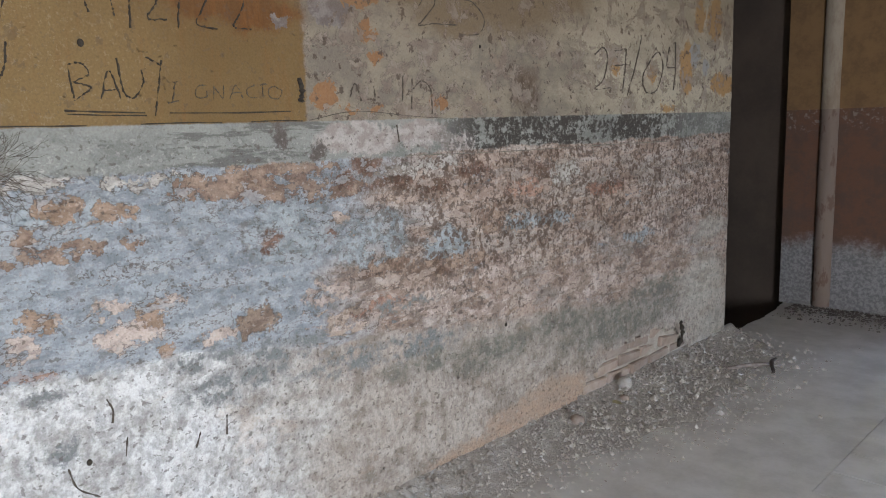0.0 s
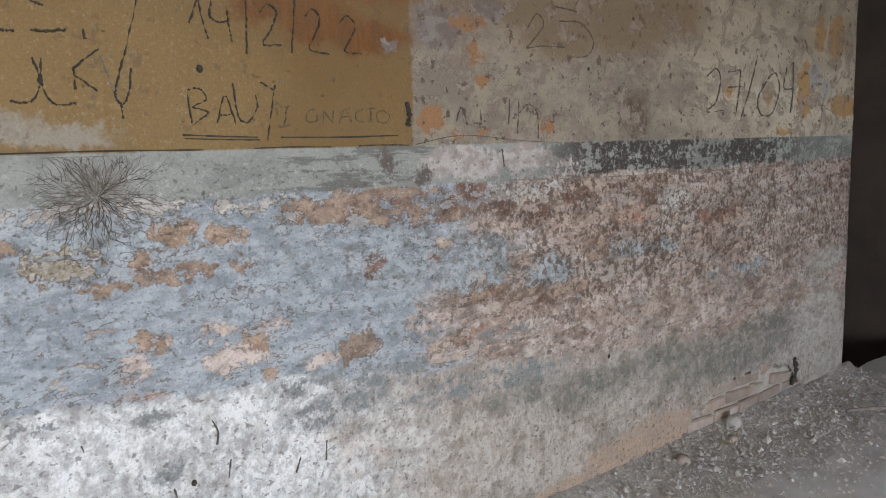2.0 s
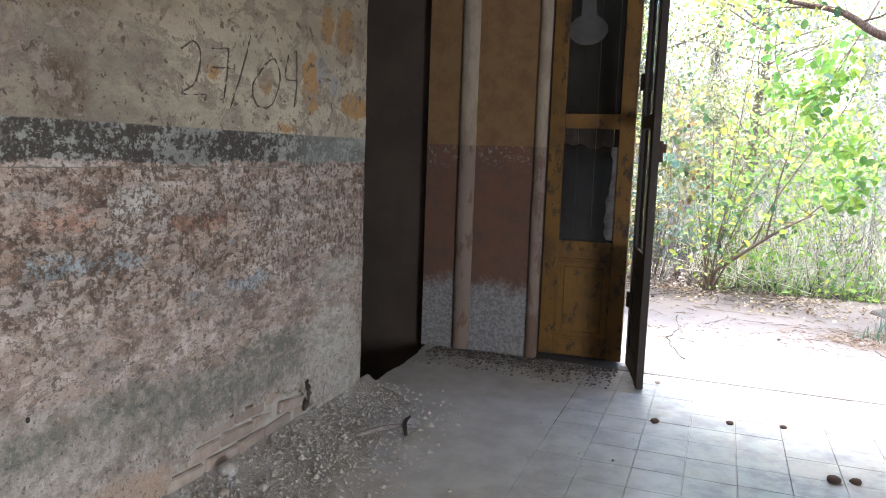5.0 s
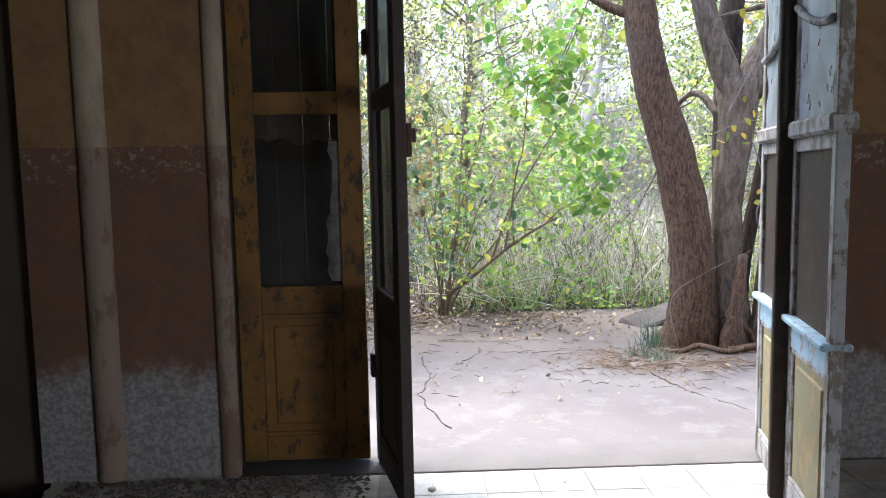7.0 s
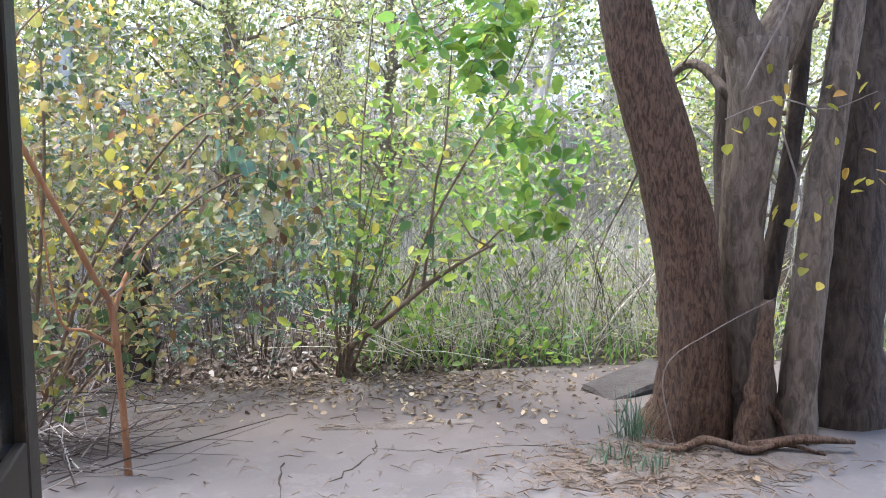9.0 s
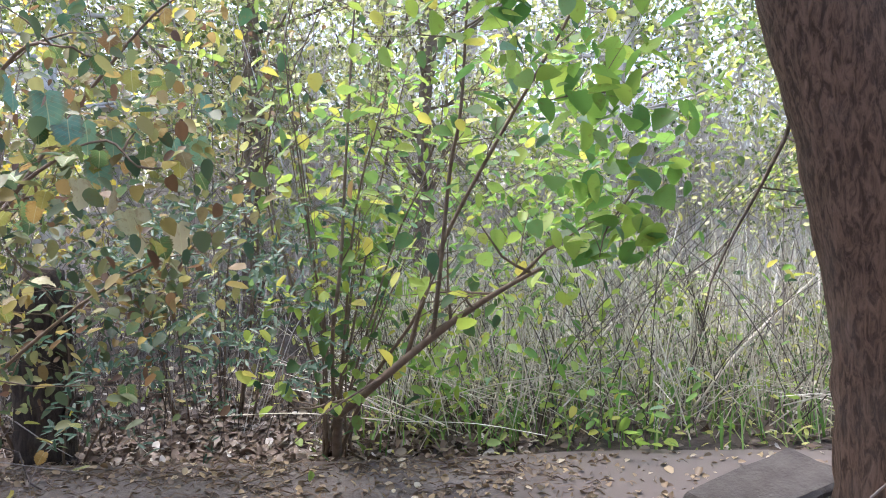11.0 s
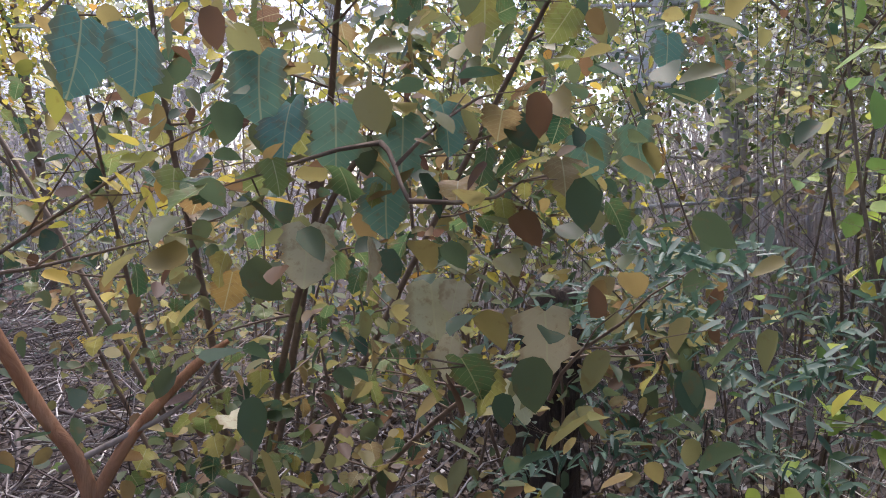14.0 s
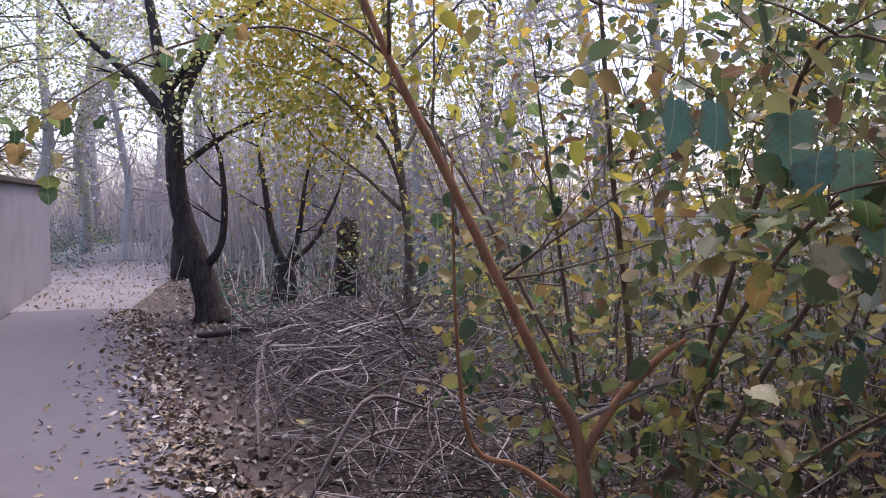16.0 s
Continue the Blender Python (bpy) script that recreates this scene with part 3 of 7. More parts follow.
def tile_material():
    n = Nodes("worn_grey_floor_tile")
    info = n.t.nodes.new("ShaderNodeObjectInfo")
    wear = n.noise(7, 7, 0.7)
    stain = n.noise(1.6, 5, 0.6)
    col = n.mix(n.step(wear, 0.4, 0.62), (0.30, 0.31, 0.32), (0.22, 0.225, 0.23))
    col = n.mix(n.math("MULTIPLY", n.step(stain, 0.45, 0.65), 0.6), col, (0.44, 0.40, 0.35))
    col = n.mix(n.math("MULTIPLY", info.outputs["Random"], 0.18), col, (0.22, 0.22, 0.23))
    dust = n.math("SUBTRACT", 1.0, n.step(n.math("ADD", n.math("ADD", n.axis("X"), n.math("MULTIPLY", n.axis("Y"), 0.30)), n.math("MULTIPLY", n.math("SUBTRACT", n.noise(1.3, 6, 0.65), 0.5), 1.6)), 1.3, 2.5))
    col = n.mix(dust, col, n.mix(n.step(n.noise(4.5, 5, 0.65), 0.3, 0.7), (0.56, 0.54, 0.52), (0.39, 0.37, 0.35)))
    rough = n.math("ADD", 0.30, n.math("MULTIPLY", n.step(wear, 0.35, 0.7), 0.35))
    return n.done(col, rough, n.bump(wear, 0.15, 0.003), spec=0.5)


M_TILE = tile_material()
M_DUSTFLOOR = plain_material("dusty_cement_floor", (0.58, 0.56, 0.54), (0.38, 0.36, 0.34), 4.5, 55, 0.5, 0.2, 0.003, spec=0.5)
M_RUBBLE = plain_material("crumbled_plaster_rubble", (0.47, 0.44, 0.41), (0.33, 0.30, 0.27), 18, 120, 0.95, 0.9, 0.012)


def speckled(name, a, b, c):
    n = Nodes(name)
    r = n.geo.outputs["Random Per Island"]
    col = n.ramp(r, [(0.0, a), (0.55, b), (0.9, c), (1.0, (0.50, 0.475, 0.44))])
    return n.done(col, 0.95, n.bump(n.noise(90, 3, 0.6), 0.5, 0.004), spec=0.2)


M_PEBBLE = speckled("plaster_crumbs", (0.24, 0.21, 0.185), (0.34, 0.31, 0.28), (0.42, 0.39, 0.355))


def terrace_material():
    n = Nodes("dusty_concrete_terrace")
    stain = n.noise(0.55, 6, 0.62)
    wear = n.noise(4.5, 7, 0.7)
    fine = n.noise(70, 4, 0.7)
    y, x = n.axis("Y"), n.axis("X")
    col = n.mix(n.step(stain, 0.35, 0.65), (0.118, 0.109, 0.112), (0.088, 0.08, 0.083))
    col = n.mix(n.math("MULTIPLY", n.step(wear, 0.5, 0.62), 0.4), col, (0.16, 0.152, 0.155))
    # Soil towards the far edge, widened so its brown also carries the shade
    soil = n.step(n.math("ADD", y, n.math("MULTIPLY", n.math("SUBTRACT", wear, 0.5), 1.4)), 8.7, 10.6)
    col = n.mix(n.math("MULTIPLY", soil, 0.8), col, (0.10, 0.082, 0.075))
    dirt = n.math("SUBTRACT", 1.0, n.step(n.math("ADD", x, n.math("MULTIPLY", stain, 1.5)), -2.6, -0.2))
    col = n.mix(n.math("MULTIPLY", dirt, 0.7), col, (0.10, 0.094, 0.112))
    col = n.mix(n.math("MULTIPLY", fine, 0.3), col, (0.5, 0.48, 0.46), "MULTIPLY")
    h = n.math("ADD", wear, n.math("MULTIPLY", fine, 0.4))
    return n.done(col, 0.88, n.bump(h, 0.3, 0.008), spec=0.25)


M_TERRACE = terrace_material()
M_SOIL = plain_material("leafy_woodland_soil", (0.035, 0.027, 0.024), (0.085, 0.066, 0.057), 3.0, 26, 0.95, 0.9, 0.03)
M_DIRT = plain_material("crumbled_litter_soil", (0.075, 0.062, 0.056), (0.14, 0.12, 0.11), 7.0, 60, 0.95, 0.9, 0.02)
M_PATH = plain_material("trodden_pale_path", (0.20, 0.185, 0.195), (0.13, 0.12, 0.126), 1.2, 22, 0.95, 0.5, 0.01)
M_SLAB = plain_material("lifted_concrete_slab", (0.065, 0.058, 0.055), (0.035, 0.03, 0.028), 6.0, 50, 0.95, 0.8, 0.02)
M_BARK = bark_material("furrowed_brown_bark", (0.045, 0.027, 0.019), (0.15, 0.095, 0.068), 50, 1.0)
M_BARK_GREY = bark_material("smooth_grey_bark", (0.075, 0.06, 0.05), (0.185, 0.148, 0.122), 26, 0.8)
# Dark bark; the shaded trunks carry their shade in it
M_BARK_DARK = bark_material("dark_bark", (0.028, 0.022, 0.02), (0.075, 0.058, 0.05), 20)
M_BARK_ORANGE = bark_material("orange_brown_sapling_bark", (0.20, 0.095, 0.05), (0.33, 0.17, 0.095), 16, 0.5)
M_TWIG = plain_material("brown_twig_bark", (0.10, 0.07, 0.05), (0.19, 0.14, 0.105), 20, 90)
M_DEAD = plain_material("bleached_dead_wood", (0.24, 0.205, 0.185), (0.12, 0.095, 0.083), 16, 90)
M_REED = leaf_material("dry_reed_blades", [(0.0, (0.26, 0.23, 0.17)), (0.5, (0.58, 0.54, 0.45)), (0.85, (0.70, 0.67, 0.58)), (1.0, (0.30, 0.34, 0.16))], 0.3)
M_GRASS = leaf_material("green_weed_blades", [(0.0, (0.08, 0.20, 0.04)), (0.6, (0.16, 0.32, 0.06)), (1.0, (0.32, 0.38, 0.12))], 0.4)
M_LEAF_GREEN = leaf_material("yellow_green_leaves", [(0.0, (0.03, 0.08, 0.04)), (0.3, (0.13, 0.24, 0.05)), (0.75, (0.33, 0.44, 0.05)), (1.0, (0.50, 0.44, 0.06))])
M_LEAF_BRIGHT = leaf_material("fresh_green_broad_leaves", [(0.0, (0.10, 0.24, 0.05)), (0.4, (0.18, 0.34, 0.045)), (0.85, (0.32, 0.43, 0.05)), (1.0, (0.16, 0.30, 0.20))], 0.6)
M_LEAF_YELLOW = leaf_material("autumn_yellow_leaves", [(0.0, (0.16, 0.21, 0.03)), (0.35, (0.40, 0.36, 0.035)), (0.8, (0.56, 0.43, 0.04)), (1.0, (0.46, 0.24, 0.03))])
# Olive ramp darkened to put the thickets' inner shade into the leaf colour
M_LEAF_OLIVE = leaf_material("shade_dimmed_olive_leaves", [(0.0, (0.03, 0.07, 0.04)), (0.35, (0.10, 0.135, 0.055)), (0.6, (0.21, 0.20, 0.065)), (0.8, (0.29, 0.22, 0.06)), (0.92, (0.17, 0.095, 0.04)), (1.0, (0.085, 0.045, 0.03))])
M_LEAF_NEAR = leaf_material("broad_autumn_leaves", [(0.0, (0.035, 0.11, 0.05)), (0.3, (0.10, 0.18, 0.055)), (0.55, (0.22, 0.25, 0.05)), (0.75, (0.35, 0.32, 0.06)), (0.86, (0.28, 0.22, 0.11)), (0.95, (0.38, 0.24, 0.05)), (1.0, (0.15, 0.085, 0.05))], 0.5, True)
M_LEAF_BLUE = leaf_material("blue_green_broad_leaf", [(0.0, (0.09, 0.23, 0.19)), (1.0, (0.17, 0.31, 0.17))], 0.35, True)
M_LEAF_PALE = leaf_material("pale_yellowed_broad_leaf", [(0.0, (0.40, 0.41, 0.22)), (0.5, (0.46, 0.42, 0.24)), (1.0, (0.40, 0.33, 0.20))], 0.4, True)
M_FERN = leaf_material("blue_green_pinnate_leaves", [(0.0, (0.035, 0.085, 0.055)), (0.6, (0.075, 0.145, 0.09)), (1.0, (0.15, 0.20, 0.16))], 0.35)
M_LITTER = leaf_material("fallen_leaves", [(0.0, (0.075, 0.05, 0.038)), (0.5, (0.145, 0.10, 0.072)), (0.8, (0.18, 0.135, 0.10)), (0.92, (0.30, 0.26, 0.22)), (1.0, (0.50, 0.47, 0.43))], 0.1)
M_DRYLEAF = leaf_material("dry_tan_leaves", [(0.0, (0.11, 0.075, 0.05)), (0.5, (0.22, 0.155, 0.09)), (0.85, (0.30, 0.22, 0.115)), (1.0, (0.40, 0.35, 0.26))], 0.15)
M_SOOT = plain_material("brown_root_marks", (0.04, 0.03, 0.023), (0.09, 0.07, 0.052), 30, 160)
# Far bark lightened to stand in for distance haze
M_FARBARK = plain_material("haze_paled_bark", (0.50, 0.455, 0.43), (0.33, 0.295, 0.275), 5, 60)
M_BRUSH = speckled("pale_brushwood_bark", (0.04, 0.032, 0.03), (0.11, 0.09, 0.085), (0.34, 0.31, 0.30))
# Far leaves: whitish end stands in for haze, darkest end for shaded gaps
M_LEAF_FAR = leaf_material("haze_paled_green_leaves", [(0.0, (0.05, 0.09, 0.03)), (0.25, (0.17, 0.24, 0.05)), (0.6, (0.40, 0.45, 0.11)), (0.85, (0.55, 0.53, 0.18)), (1.0, (0.70, 0.66, 0.50))], 0.55)
M_LEAF_FAR2 = leaf_material("haze_paled_yellow_leaves", [(0.0, (0.08, 0.11, 0.04)), (0.3, (0.30, 0.34, 0.10)), (0.7, (0.54, 0.54, 0.18)), (1.0, (0.72, 0.68, 0.50))], 0.55)
# Twig colours lifted towards white in place of distant haze
M_FARWOOD = leaf_material("haze_paled_twigs", [(0.0, (0.44, 0.39, 0.375)), (0.5, (0.63, 0.575, 0.55)), (1.0, (0.76, 0.715, 0.69))], 0.55)

# ---- builders ----


def mesh_of(name, verts, faces, material, smooth=False):
    me = bpy.data.meshes.new(name)
    me.from_pydata([tuple(v) for v in verts], [], [tuple(f) for f in faces])
    me.materials.append(material)
    if smooth:
        me.polygons.foreach_set("use_smooth", [True] * len(me.polygons))
    me.update()
    return me


def bm_mesh(name, bm, material, smooth=False):
    me = bpy.data.meshes.new(name)
    bm.normal_update()
    bm.to_mesh(me)
    bm.free()
    me.materials.append(material)
    if smooth:
        me.polygons.foreach_set("use_smooth", [True] * len(me.polygons))
    return me


def thing(name, label, category, at=(0, 0, 0), group="", kind=""):
    ob = new(name)
    ob.empty_display_size = 0.1
    ob.location = at
    return tagged(ob, label, category, group, kind)


def adopt(ob, parent):
    """Parent ob, whose mesh is in world metres, to a thing that stands at a plain location."""
    ob.parent = parent
    top, off = parent, Vector((0, 0, 0))
    while top is not None:
        off += top.location if top.type == "EMPTY" else Vector((0, 0, 0))
        top = top.parent
    if parent.type == "EMPTY":
        ob.matrix_parent_inverse = Matrix.Translation(-off)
    return ob


def part(name, bm, material, parent, label="", smooth=False):
    me = bm if isinstance(bm, bpy.types.Mesh) else bm_mesh(name, bm, material, smooth)
    ob = new(name, me)
    adopt(ob, parent)
    return tagged(ob, label)


def solo(name, bm, material, label, category, kind="", group="", smooth=False):
    me = bm if isinstance(bm, bpy.types.Mesh) else bm_mesh(name, bm, material, smooth)
    return tagged(new(name, me), label, category, group, kind)


def box(bm, x0, x1, y0, y1, z0, z1, bevel=0.0, m=None):
    r = bmesh.ops.create_cube(bm, size=1)
    vs = r["verts"]
    for v in vs:
        v.co = Vector(((x0 + x1) / 2 + v.co.x * (x1 - x0), (y0 + y1) / 2 + v.co.y * (y1 - y0), (z0 + z1) / 2 + v.co.z * (z1 - z0)))
    if bevel:
        es = list({e for v in vs for e in v.link_edges})
        out = bmesh.ops.bevel(bm, geom=es, offset=bevel, segments=1, affect="EDGES")
        vs = list({v for f in out["faces"] for v in f.verts} | {v for v in vs if v.is_valid})
    if m is not None:
        for v in vs:
            v.co = m @ v.co
    return bm


def boxes(*rows, bevel=0.0, m=None):
    bm = bmesh.new()
    for r in rows:
        box(bm, *r, bevel=bevel)
    if m is not None:
        bmesh.ops.transform(bm, matrix=m, verts=bm.verts[:])
    return bm


def tube_into(V, F, pts, radii, sides=6, wobble=0.0, rng=None):
    """Append a tapering tube along pts to the lists V and F."""
    pts = [Vector(p) for p in pts]
    start = len(V)
    ref = Vector((0.31, 0.83, 0.47)).normalized()
    for i, p in enumerate(pts):
        d = (pts[min(i + 1, len(pts) - 1)] - pts[max(i - 1, 0)]).normalized()
        a = d.cross(ref)
        if a.length < 1e-3:
            a = d.cross(Vector((1, 0, 0)))
        a.normalize()
        b = d.cross(a)
        for k in range(sides):
            w = 2 * math.pi * k / sides
            r = radii[i] * (1 + (rng.uniform(-wobble, wobble) if wobble else 0))
            V.append(p + a * (r * math.cos(w)) + b * (r * math.sin(w)))
    for i in range(len(pts) - 1):
        for k in range(sides):
            k2 = (k + 1) % sides
            F.append((start + i * sides + k, start + i * sides + k2, start + (i + 1) * sides + k2, start + (i + 1) * sides + k))
    F.append(tuple(start + k for k in reversed(range(sides))))
    F.append(tuple(start + (len(pts) - 1) * sides + k for k in range(sides)))


def smooth_path(pts, per=4):
    """Catmull-Rom through pts."""
    p = [Vector(q) for q in pts]
    p = [p[0] * 2 - p[1]] + p + [p[-1] * 2 - p[-2]]
    out = []
    for i in range(1, len(p) - 2):
        for k in range(per):
            t = k / per
            a, b, c, d = p[i - 1], p[i], p[i + 1], p[i + 2]
            out.append(0.5 * (2 * b + (c - a) * t + (2 * a - 5 * b + 4 * c - d) * t * t + (3 * b - a - 3 * c + d) * t ** 3))
    out.append(p[-2])
    return out


def spread(a, n):
    """Radii a resampled to n values."""
    return list(np.interp(np.linspace(0, 1, n), np.linspace(0, 1, len(a)), a))


def limb_mesh(name, pts, radii, material, sides=8, per=4, rng=None, wobble=0.0):
    V, F = [], []
    p = smooth_path(pts, per)
    tube_into(V, F, p, spread(radii, len(p)), sides, wobble, rng)
    return mesh_of(name, V, F, material, True)


def leaf_cloud(name, centres, sizes, material, seed, droop=0.5, narrow=0.75):
    """One mesh of many folded leaf blades, one at each centre."""
    r = np.random.RandomState(seed)
    n = len(centres)
    c = np.asarray(centres, float)
    s = np.asarray(sizes, float)[:, None]
    yaw = r.uniform(0, 2 * np.pi, n)
    pit = r.normal(-droop, 0.5, n)
    d = np.stack([np.cos(yaw) * np.cos(pit), np.sin(yaw) * np.cos(pit), np.sin(pit)], 1)
    up = np.stack([r.normal(0, 0.5, n), r.normal(0, 0.5, n), np.ones(n)], 1)
    side = np.cross(d, up)
    side /= np.linalg.norm(side, axis=1, keepdims=True) + 1e-9
    nor = np.cross(side, d)
    fold = r.uniform(0.05, 0.45, n)[:, None]
    w = narrow * s * r.uniform(0.75, 1.1, n)[:, None] * 0.5
    curl = r.uniform(0.0, 0.14, n)[:, None] * s
    base, tip = c - d * s * 0.5, c + d * s * 0.5 - nor * curl
    rim = []
    for sgn in (-1, 1):
        for u, k in ((-0.44, 0.62), (-0.2, 0.98), (0.08, 0.92), (0.33, 0.52)):
            k = k * r.uniform(0.86, 1.1, n)[:, None]
            rim.append(c + d * s * u + side * w * k * sgn + nor * (w * k * fold - curl * max(0.0, u) * 1.6))
    V = np.stack([base, *rim[:4], tip, *rim[4:]], 1).reshape(-1, 3)
    k = np.arange(n) * 10
    F = np.concatenate([np.stack([k, k + 5, k + 4, k + 3, k + 2, k + 1], 1), np.stack([k, k + 6, k + 7, k + 8, k + 9, k + 5], 1)])
    me = bpy.data.meshes.new(name)
    me.vertices.add(len(V))
    me.vertices.foreach_set("co", V.ravel())
    me.loops.add(len(F) * 6)
    me.loops.foreach_set("vertex_index", F.ravel().astype(np.int32))
    me.polygons.add(len(F))
    me.polygons.foreach_set("loop_start", (np.arange(len(F)) * 6).astype(np.int32))
    me.update(calc_edges=True)
    me.materials.append(material)
    return me


def blade_field(name, roots, heights, material, seed, width=0.008, lean=0.35):
    """Grass or reed blades: three-point bent strips."""
    r = np.random.RandomState(seed)
    n = len(roots)
    c = np.asarray(roots, float)
    h = np.asarray(heights, float)[:, None]
    yaw = r.uniform(0, 2 * np.pi, n)
    d = np.stack([np.cos(yaw), np.sin(yaw), np.zeros(n)], 1)
    q = np.stack([-np.sin(yaw), np.cos(yaw), np.zeros(n)], 1) * width * r.uniform(0.6, 1.5, n)[:, None]
    ln = np.abs(r.normal(0, lean, n))[:, None] * h
    z = np.array([[0, 0, 1.0]])
    mid, top = c + z * h * 0.55 + d * ln * 0.35, c + z * h + d * ln
    V = np.stack([c - q, c + q, mid + q, mid - q, top], 1).reshape(-1, 3)
    k = np.arange(n) * 5
    faces = np.concatenate([np.stack([k, k + 1, k + 2], 1), np.stack([k, k + 2, k + 3], 1), np.stack([k + 3, k + 2, k + 4], 1)])
    me = bpy.data.meshes.new(name)
    me.vertices.add(len(V))
    me.vertices.foreach_set("co", V.ravel())
    me.loops.add(len(faces) * 3)
    me.loops.foreach_set("vertex_index", faces.ravel().astype(np.int32))
    me.polygons.add(len(faces))
    me.polygons.foreach_set("loop_start", (np.arange(len(faces)) * 3).astype(np.int32))
    me.update(calc_edges=True)
    me.materials.append(material)
    return me


def grow(V, F, tips, start, way, length, radius, level, rng, sides=5, bend=0.25, kids=(2, 4), up=0.12):
    """Recursive twigs: append tubes, gather the places where leaves sit."""
    n = 5
    p, d = Vector(start), Vector(way).normalized()
    pts, rad = [p.copy()], [radius]
    for i in range(n):
        d = (d + Vector((rng.gauss(0, bend), rng.gauss(0, bend), rng.gauss(0, bend * 0.6) + up)) * 0.5).normalized()
        p = p + d * (length / n)
        pts.append(p.copy())
        rad.append(radius * (1 - 0.8 * (i + 1) / n))
    tube_into(V, F, pts, rad, sides)
    if level <= 1:
        tips.extend(pts[1:])
    if level > 0:
        for _ in range(rng.randint(*kids)):
            i = rng.randint(1, n)
            w = (d + Vector((rng.gauss(0, 0.8), rng.gauss(0, 0.8), rng.gauss(0.1, 0.5)))).normalized()
            grow(V, F, tips, pts[i], w, length * rng.uniform(0.45, 0.75), max(rad[i] * 0.6, 0.0015), level - 1, rng, max(3, sides - 1), bend, kids, up)


def scatter(tips, n, sigma, seed):
    r = np.random.RandomState(seed)
    t = np.array([tuple(p) for p in tips])
    return t[r.randint(0, len(t), n)] + r.normal(0, sigma, (n, 3))

# ---- the building ----
A_X, A_END, B_Y, OUT_Y, CEIL = -1.515, 5.48, 6.83, 7.12, 3.7
RIGHT_X, BACK_Y = 4.6, -3.2
DOOR_L, DOOR_R, DOOR_H = -0.70, 2.02, 3.05


def wall_lump(y, z, depth=0.006):
    """How far the plaster stands proud at a place on the wall."""
    return depth * (noise.noise((y * 1.7, z * 1.7, 3)) + 0.5 * noise.noise((y * 6, z * 6, 7)))


def lumpy_panel(name, x, y0, y1, z0, z1, cell, depth, material, skip=None, flip=1):
    """A plaster face in a plane of constant x, uneven by a few millimetres."""
    ny, nz = round((y1 - y0) / cell), round((z1 - z0) / cell)
    V, F = [], []
    for j in range(nz + 1):
        for i in range(ny + 1):
            y, z = y0 + (y1 - y0) * i / ny, z0 + (z1 - z0) * j / nz
            o = wall_lump(y, z, depth)
            V.append((x + flip * o, y, z))
    for j in range(nz):
        for i in range(ny):
            a = j * (ny + 1) + i
            if skip and skip((V[a][1] + V[a + 1][1]) / 2, (V[a][2] + V[a + ny + 1][2]) / 2):
                continue
            F.append((a, a + 1, a + ny + 2, a + ny + 1))
    return mesh_of(name, V, F, material, True)


def bare_brick(y, z):
    """Where the plaster has come off the foot of the wall."""
    top = 0.29 * (1 - abs((y - 4.30) / 0.68) ** 3) + 0.05 * noise.noise((y * 7, z * 7, 1))
    low = 0.055 + 0.03 * noise.noise((y * 4, 2, 5))
    return 3.62 < y < 4.98 and z < top or (2.0 < y < 5.2 and z < low)


wall_west = solo("wall_west", lumpy_panel("plaster_face", A_X, BACK_Y, A_END, 0, CEIL, 0.03, 0.006, M_WALL, bare_brick),
                 M_WALL, "flaking ochre, grey and pale blue painted plaster wall", "wall", "structure")
core = part("wall_core", boxes((A_X - 0.38, A_X - 0.035, BACK_Y - 0.3, A_END, -0.9, CEIL)), M_MORTAR, wall_west, "crumbled mortar core")
part("mortar_bed", boxes((A_X - 0.05, A_X - 0.022, 3.55, 5.02, 0.0, 0.33)), M_MORTAR, wall_west, "crumbled mortar bed between the bricks")
# worn arris at the free end of the wall
V, F = [], []
for i in range(76):
    z = CEIL * i / 75
    w = 0.006 * noise.noise((z * 5, 1, 2)) + 0.004 * noise.noise((z * 17, 4, 2)) - (0.05 * max(0, 0.25 - z) if z < 0.25 else 0)
    V += [(A_X + 0.002, A_END - 0.02, z), (A_X - 0.004 + w, A_END + 0.012 + w, z), (A_X - 0.40, A_END + 0.012, z)]
for i in range(75):
    a = i * 3
    F += [(a, a + 1, a + 4, a + 3), (a + 1, a + 2, a + 5, a + 4)]
part("wall_end", mesh_of("wall_end", V, F, M_WALL, True), M_WALL, wall_west, "pale chipped plaster edge")

wall_north = tagged(new("wall_north", bm_mesh("wall_north", boxes(
    (-1.64, DOOR_L - 0.06, B_Y, OUT_Y, 0, CEIL),
    (DOOR_L - 0.06, DOOR_R + 0.06, B_Y, OUT_Y, DOOR_H + 0.06, CEIL),
    (DOOR_R + 0.06, RIGHT_X + 0.3, B_Y, OUT_Y, -0.9, CEIL)), M_BWALL)),
    "brown and red-brown painted plaster wall by the door", "wall", kind="structure")
for name, x0, x1, r in (("rib", -1.375, -1.235, 0.05), ("rib", -0.775, -0.68, 0.04)):
    bm = bmesh.new()
    n = 8
    rows = []
    for j in range(38):
        z = 0.01 + (CEIL - 0.02) * j / 37
        rows.append([bm.verts.new(((x0 + x1) / 2 - math.cos(math.pi * k / n) * (x1 - x0) / 2 + 0.004 * noise.noise((z * 3, k, 5)),
                                   B_Y + 0.002 - math.sin(math.pi * k / n) * r * (1 + 0.12 * noise.noise((z * 4, k, 9))), z)) for k in range(n + 1)])
    for a, b in zip(rows, rows[1:]):
        for k in range(n):
            bm.faces.new((a[k], a[k + 1], b[k + 1], b[k]))
    part(name, bm, M_RIB, wall_north, "pale plastered upright rib", True)
